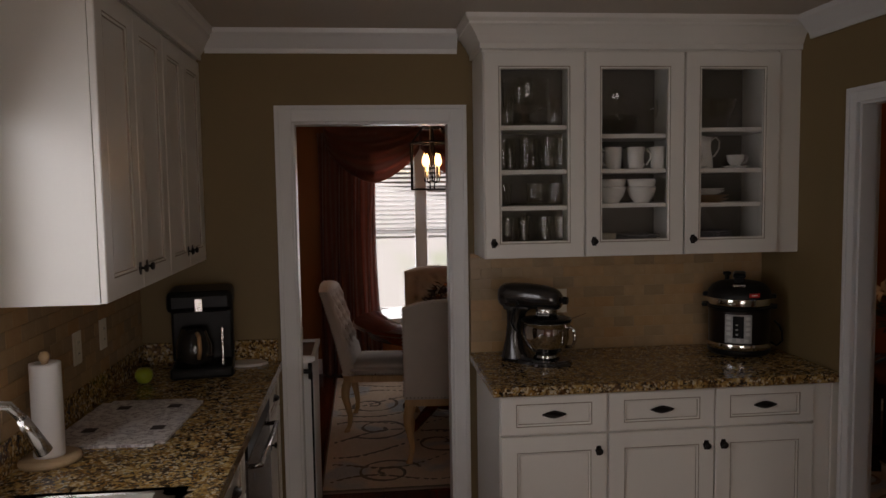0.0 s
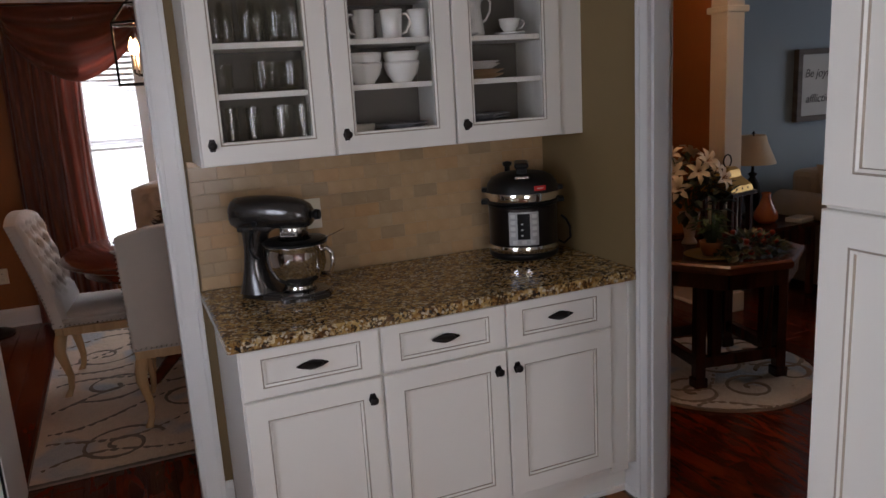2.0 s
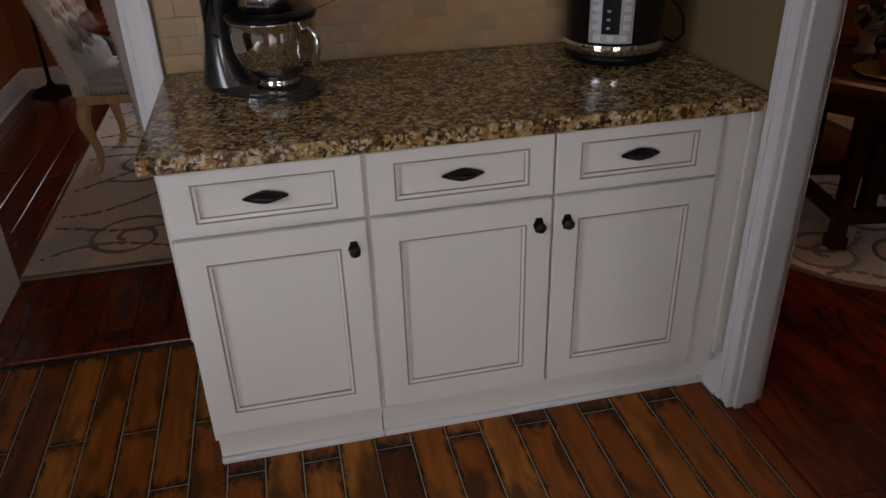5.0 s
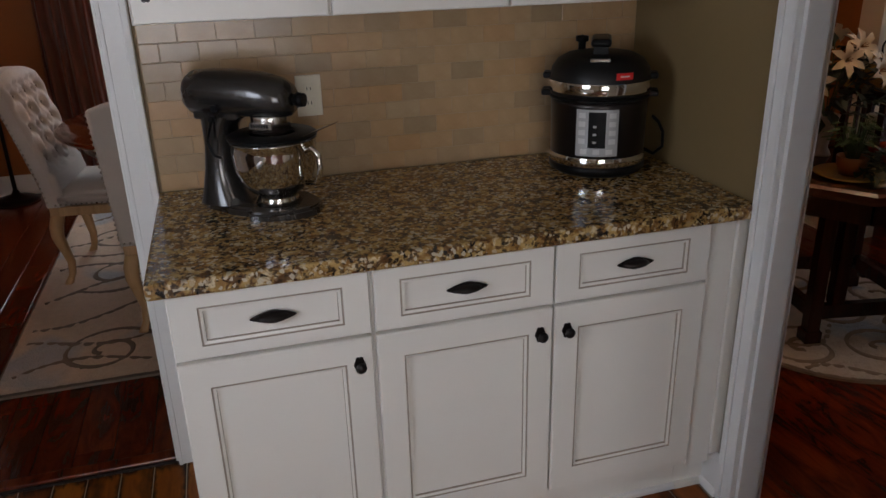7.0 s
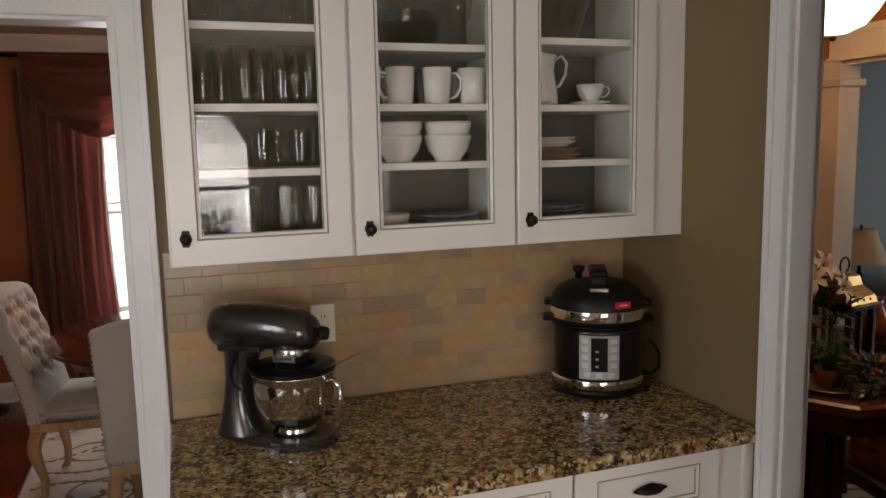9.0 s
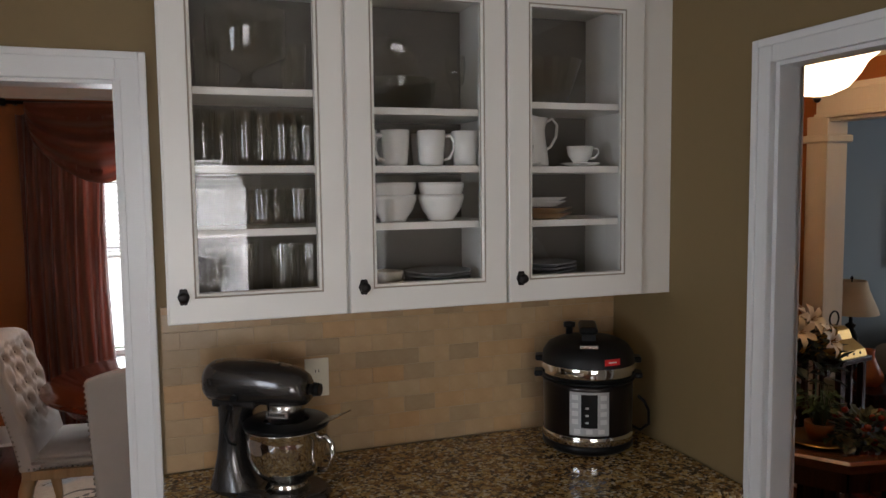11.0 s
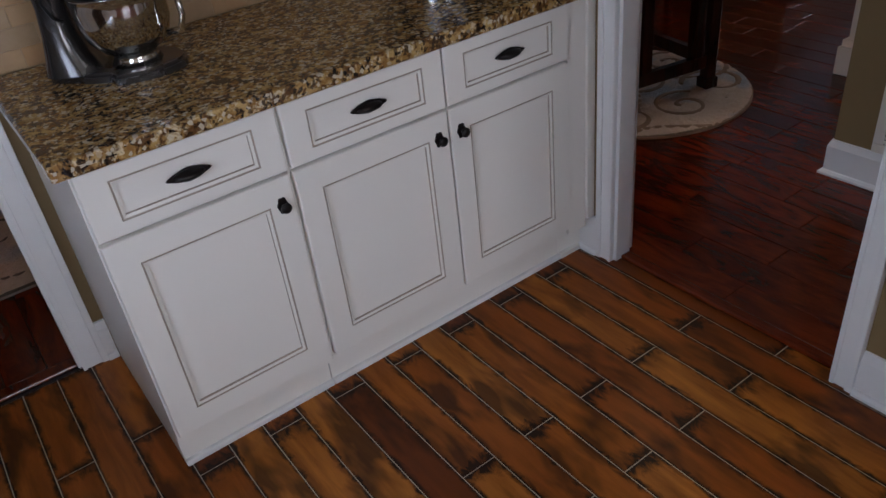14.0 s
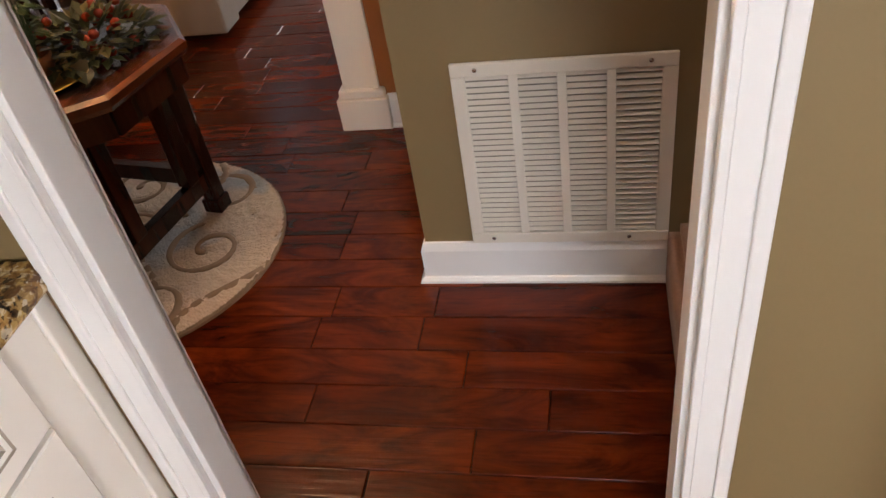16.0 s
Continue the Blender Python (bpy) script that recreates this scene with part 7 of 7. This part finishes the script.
# berries and leaves arrangement
ar = thing("berry_arrangement", pose(2.64, 0.67, GI), "low arrangement of dark leaves and red berries", "flowers")
part("leaves", leaf_cluster(bmesh.new(), 240, 0.17, 0.10, 0.055, 21), simple("dark_leaf", (0.035, 0.045, 0.012), 0.6, vary=0.4), ar)
part("tan_leaves", leaf_cluster(bmesh.new(), 90, 0.16, 0.11, 0.05, 22), simple("olive_leaf", (0.16, 0.13, 0.04), 0.6, vary=0.3), ar)
b = bmesh.new()
r = random.Random(5)
for i in range(26):
    a, d = r.uniform(0, 6.28), 0.15 * math.sqrt(r.random())
    ellipsoid(b, (d * math.cos(a), d * math.sin(a), r.uniform(0.03, 0.11)), (0.015, 0.015, 0.014), 10, 8)
part("berry_cluster", b, simple("red_berry", (0.26, 0.03, 0.012), 0.25, vary=0.3), ar, "dark red berries")["kind"] = "stuff"

# lilies in a vase
lv = thing("lily_vase", pose(2.59, 1.04, GI) @ Matrix.Scale(0.86, 4), "white lilies with dark leaves in a pale vase", "flowers")
part("vase", lathe(bmesh.new(), [(0, 0), (0.05, 0), (0.045, 0.012), (0.03, 0.04), (0.04, 0.10), (0.06, 0.17), (0.065, 0.20), (0.06, 0.20), (0.035, 0.1), (0, 0.03)], 28), simple("blush_ceramic", (0.48, 0.36, 0.30), 0.35, vary=0.1), lv)
LILY = simple("lily_petal", (0.78, 0.66, 0.50), 0.55, vary=0.12, scale=30)
leaves = bmesh.new()
r = random.Random(14)
heads = []
for i in range(13):
    a = 2.399 * i
    d = 0.06 + 0.15 * math.sqrt((i + 0.5) / 13)
    heads.append((d * math.cos(a), d * math.sin(a), 0.60 - 1.1 * d + r.uniform(-0.06, 0.06) + 0.05))
for k, (x, y, z) in enumerate(heads):
    b = bmesh.new()
    tube(b, [(0, 0, 0.17), (x * 0.4, y * 0.4, z * 0.7), (x, y, z)], 0.003, 6)
    part("stem", b, GREEN, lv)
    ax = Vector((x, y - 0.10, 0.10)).normalized()
    u = ax.orthogonal().normalized()
    w = ax.cross(u)
    c0 = Vector((x, y, z))
    b = bmesh.new()
    ellipsoid(b, c0 + ax * 0.004, (0.008, 0.008, 0.008), 8, 6)
    fl = part("lily", b, LILY, lv, "open cream lily")
    for i in range(6):
        b = bmesh.new()
        t = math.pi / 3 * i + k
        o = u * math.cos(t) + w * math.sin(t)
        s = ax.cross(o)
        pts = [(0.0, 0.005, 0.0), (0.025, 0.016, 0.03), (0.055, 0.017, 0.04), (0.085, 0.002, 0.025)]
        prev = None
        for d, hw, up in pts:
            pp = c0 + o * d + ax * up
            cur = (b.verts.new(pp - s * hw), b.verts.new(pp - ax * 0.004), b.verts.new(pp + s * hw))
            if prev:
                b.faces.new((prev[0], prev[1], cur[1], cur[0])).smooth = True
                b.faces.new((prev[1], prev[2], cur[2], cur[1])).smooth = True
            prev = cur
        part("petal", b, LILY, fl)
    b = bmesh.new()
    for i in range(5):
        t = 1.25 * i
        tube(b, [c0, c0 + ax * 0.045 + (u * math.cos(t) + w * math.sin(t)) * 0.012], 0.0016, 5)
    part("stamen_tuft", b, simple("stamen", (0.30, 0.12, 0.03), 0.7) if k == 0 else bpy.data.materials["stamen"], fl)
b = leaf_cluster(bmesh.new(), 220, 0.22, 0.40, 0.09, 31, 0.6)
bmesh.ops.translate(b, vec=(0, 0, 0.16), verts=b.verts)
part("leaves", b, simple("deep_leaf", (0.016, 0.026, 0.010), 0.6, vary=0.4), lv, "very dark leaves")

# ceiling lamp
ALAB = emission("lit_alabaster", (1.0, 0.72, 0.42), 7)
hl = thing("hall_ceiling_lamp", pose(2.42, 0.75, 2.045), "lit alabaster bowl ceiling lamp with bronze finial", "lamp")
part("bowl", lathe(bmesh.new(), [(0, 0.012), (0.05, 0.018), (0.11, 0.045), (0.15, 0.095), (0.175, 0.14), (0.215, 0.172), (0.218, 0.178), (0.21, 0.18), (0.165, 0.145), (0.14, 0.1), (0.1, 0.055), (0, 0.03)], 56), ALAB, hl, "glowing alabaster glass bowl", True)
part("finial", lathe(bmesh.new(), [(0, -0.012), (0.010, -0.008), (0.016, 0.004), (0.012, 0.0115), (0, 0.0119)], 16), BLACK, hl)
for i in range(3):
    a = 2.094 * i + 0.4
    b = bmesh.new()
    tube(b, [(0.205 * math.cos(a), 0.205 * math.sin(a), 0.18), (0.05 * math.cos(a), 0.05 * math.sin(a), 0.36)], 0.005, 8)
    part("arm", b, BLACK, hl)
part("canopy", lathe(bmesh.new(), [(0, 0.393), (0.075, 0.393), (0.07, 0.375), (0.02, 0.35), (0, 0.345)], 28), BLACK, hl)

# ---- living room ----
SOFA = simple("tan_upholstery", (0.36, 0.28, 0.21), 0.9, vary=0.1, scale=10, grain=300, bump=0.4, sheen=0.2)
CUSHION = simple("pale_blue_print", (0.30, 0.34, 0.36), 0.9, vary=0.6, scale=22, grain=200, bump=0.3)
CREAMC = simple("cream_cushion", (0.58, 0.53, 0.46), 0.9, vary=0.1, grain=250, bump=0.3)
so = thing("sofa", pose(4.15, 1.05, 0.0125), "tan upholstered sofa with rolled arms and loose cushions", "sofa")
part("base", boxes((0.05, 2.15, 0.02, 0.92, 0.06, 0.30), bevel=0.015), SOFA, so)
for x in (0.0, 1.98):
    b = bmesh.new()
    box(b, x + 0.015, x + 0.205, 0.0, 0.93, 0.05, 0.54, bevel=0.012)
    tube(b, [(x + 0.11, -0.005, 0.56), (x + 0.11, 0.02, 0.56), (x + 0.11, 0.92, 0.56)], [0.115, 0.122, 0.122], 28)
    part("arm", b, SOFA, so, "rolled arm")
part("backrest", boxes((0.21, 1.97, 0.70, 0.94, 0.30, 0.82), bevel=0.05), SOFA, so)


def pillow(bm, w, h, t):
    n = 12
    g = []
    for s in (1, -1):
        grid = [[bm.verts.new((w * (i / n - 0.5) * (1 - 0.08 * math.sin(math.pi * j / n)), s * t * (math.sin(math.pi * i / n) * math.sin(math.pi * j / n)) ** 0.55, h * (j / n - 0.5) * (1 - 0.08 * math.sin(math.pi * i / n)))) for i in range(n + 1)] for j in range(n + 1)]
        for a, b in zip(grid, grid[1:]):
            for i in range(n):
                q = (a[i], a[i + 1], b[i + 1], b[i])
                bm.faces.new(q if s < 0 else q[::-1]).smooth = True
    bmesh.ops.remove_doubles(bm, verts=bm.verts, dist=0.0005)
    return bm


for i in range(2):
    b = boxes((0.215 + 0.885 * i, 1.09 + 0.88 * i, 0.0, 0.69, 0.302, 0.46), bevel=0.04)
    part("seat_cushion", b, SOFA, so)
cush = [(0.36, 0.60, 0.66, 0.46, SOFA), (0.60, 0.56, 0.68, 0.44, CREAMC), (0.78, 0.47, 0.66, 0.42, CUSHION), (1.12, 0.57, 0.68, 0.44, CREAMC), (1.30, 0.47, 0.66, 0.42, CUSHION), (1.70, 0.55, 0.67, 0.44, CREAMC)]
for x, y, z, sz, mt in cush:
    ob = tagged(new("throw_pillow", mesh_of("throw_pillow", pillow(bmesh.new(), sz, sz, 0.085), mt)), "pale patterned throw pillow leaning on the sofa back" if mt is CUSHION else "plain cream throw pillow on the sofa", "pillow", "sofa pillows")
    ob.matrix_world = pose(4.15 + x, 1.05 + y, z + 0.0125, -14, 0, 4)
et = thing("end_table", pose(3.90, 1.79, 0.0125), "small dark wooden end table beside the sofa", "table")
part("tabletop", boxes((-0.24, 0.24, -0.28, 0.28, 0.49, 0.52), bevel=0.005), TABLEWOOD, et)
for x in (-0.2, 0.2):
    for y in (-0.24, 0.24):
        part("leg", boxes((x - 0.02, x + 0.02, y - 0.02, y + 0.02, 0, 0.4895), bevel=0.003), TABLEWOOD, et)
part("apron", boxes((-0.215, 0.215, -0.255, 0.255, 0.36, 0.4895)), TABLEWOOD, et)
tl = thing("table_lamp", pose(3.92, 1.92, 0.5328) @ Matrix.Diagonal((0.95, 0.95, 0.91, 1)), "black openwork table lamp with beige bell shade", "lamp")
part("base", lathe(bmesh.new(), [(0, 0), (0.075, 0), (0.07, 0.02), (0.03, 0.035), (0.05, 0.10), (0.062, 0.18), (0.05, 0.27), (0.02, 0.32), (0.035, 0.345), (0.012, 0.36), (0.01, 0.44), (0, 0.44)], 24), IRON, tl)
part("shade", lathe(bmesh.new(), [(0.165, 0.425), (0.15, 0.47), (0.105, 0.58), (0.088, 0.645), (0.084, 0.645), (0.10, 0.58), (0.146, 0.47), (0.161, 0.425)], 40), SHADECLOTH, tl, "beige bell shade", True)
part("finial", lathe(bmesh.new(), [(0.005, 0.44), (0.005, 0.655), (0.012, 0.66), (0, 0.68)], 10), IRON, tl)
vs = solid("orange_vase", lathe(bmesh.new(), [(0, 0), (0.06, 0), (0.082, 0.03), (0.078, 0.07), (0.045, 0.13), (0.028, 0.18), (0.035, 0.21), (0.028, 0.208), (0, 0.1)], 30), simple("burnt_orange_glaze", (0.36, 0.09, 0.025), 0.25, vary=0.25, scale=14), "burnt orange bottle vase on the end table", "vase", smooth=True)
vs.location = (3.84, 1.71, 0.5328)
bk = solid("small_book", boxes((-0.08, 0.08, -0.06, 0.06, 0, 0.03), bevel=0.003), CREAMC, "small cream book on the end table", "book")
bk.matrix_world = pose(4.04, 1.60, 0.5328, 0, 0, 12)

sg = thing("framed_sign", pose(5.11, LY - 0.001, 1.43), "white lettered sign in a grey wooden frame", "sign")
FRAMEW = wood("grey_barn_wood", (0.16, 0.13, 0.11), (0.08, 0.065, 0.055), "x", 0.7)
part("board", boxes((-0.54, 0.54, -0.02, -0.002, -0.23, 0.23)), simple("white_board", (0.66, 0.66, 0.64), 0.8, vary=0.06), sg, "white painted board")
for a, b, c, d in ((-0.585, 0.585, 0.2302, 0.27), (-0.585, 0.585, -0.27, -0.2302), (-0.585, -0.541, -0.23, 0.23), (0.541, 0.585, -0.23, 0.23)):
    part("frame", boxes((a, b, -0.05, -0.002, c, d), bevel=0.002), FRAMEW, sg)
INK = simple("grey_ink", (0.12, 0.12, 0.12), 0.9)
for text, z, w in (("Be joyful in hope, patient in", 0.06, 0.82), ("affliction, faithful in prayer.", -0.13, 0.86)):
    cu = bpy.data.curves.new("lettering", "FONT")
    cu.body, cu.size, cu.align_x, cu.extrude, cu.shear = text, 0.088, "CENTER", 0.0008, 0.25
    tmp = new("lettering", cu)
    me = bpy.data.meshes.new_from_object(tmp.evaluated_get(bpy.context.evaluated_depsgraph_get()))
    bpy.data.objects.remove(tmp)
    me.materials.clear()
    me.materials.append(INK)
    ob = new("lettering", me)
    ob.parent = sg
    ob.matrix_local = pose(0, -0.0212, z, 90, 0, 0)
sash_window("window_4", pose(LX, LWY1, LWZ0, 0, 0, -90), LWY1 - LWY0, LWZ1 - LWZ0, "white double window of the living room", 2, 0)
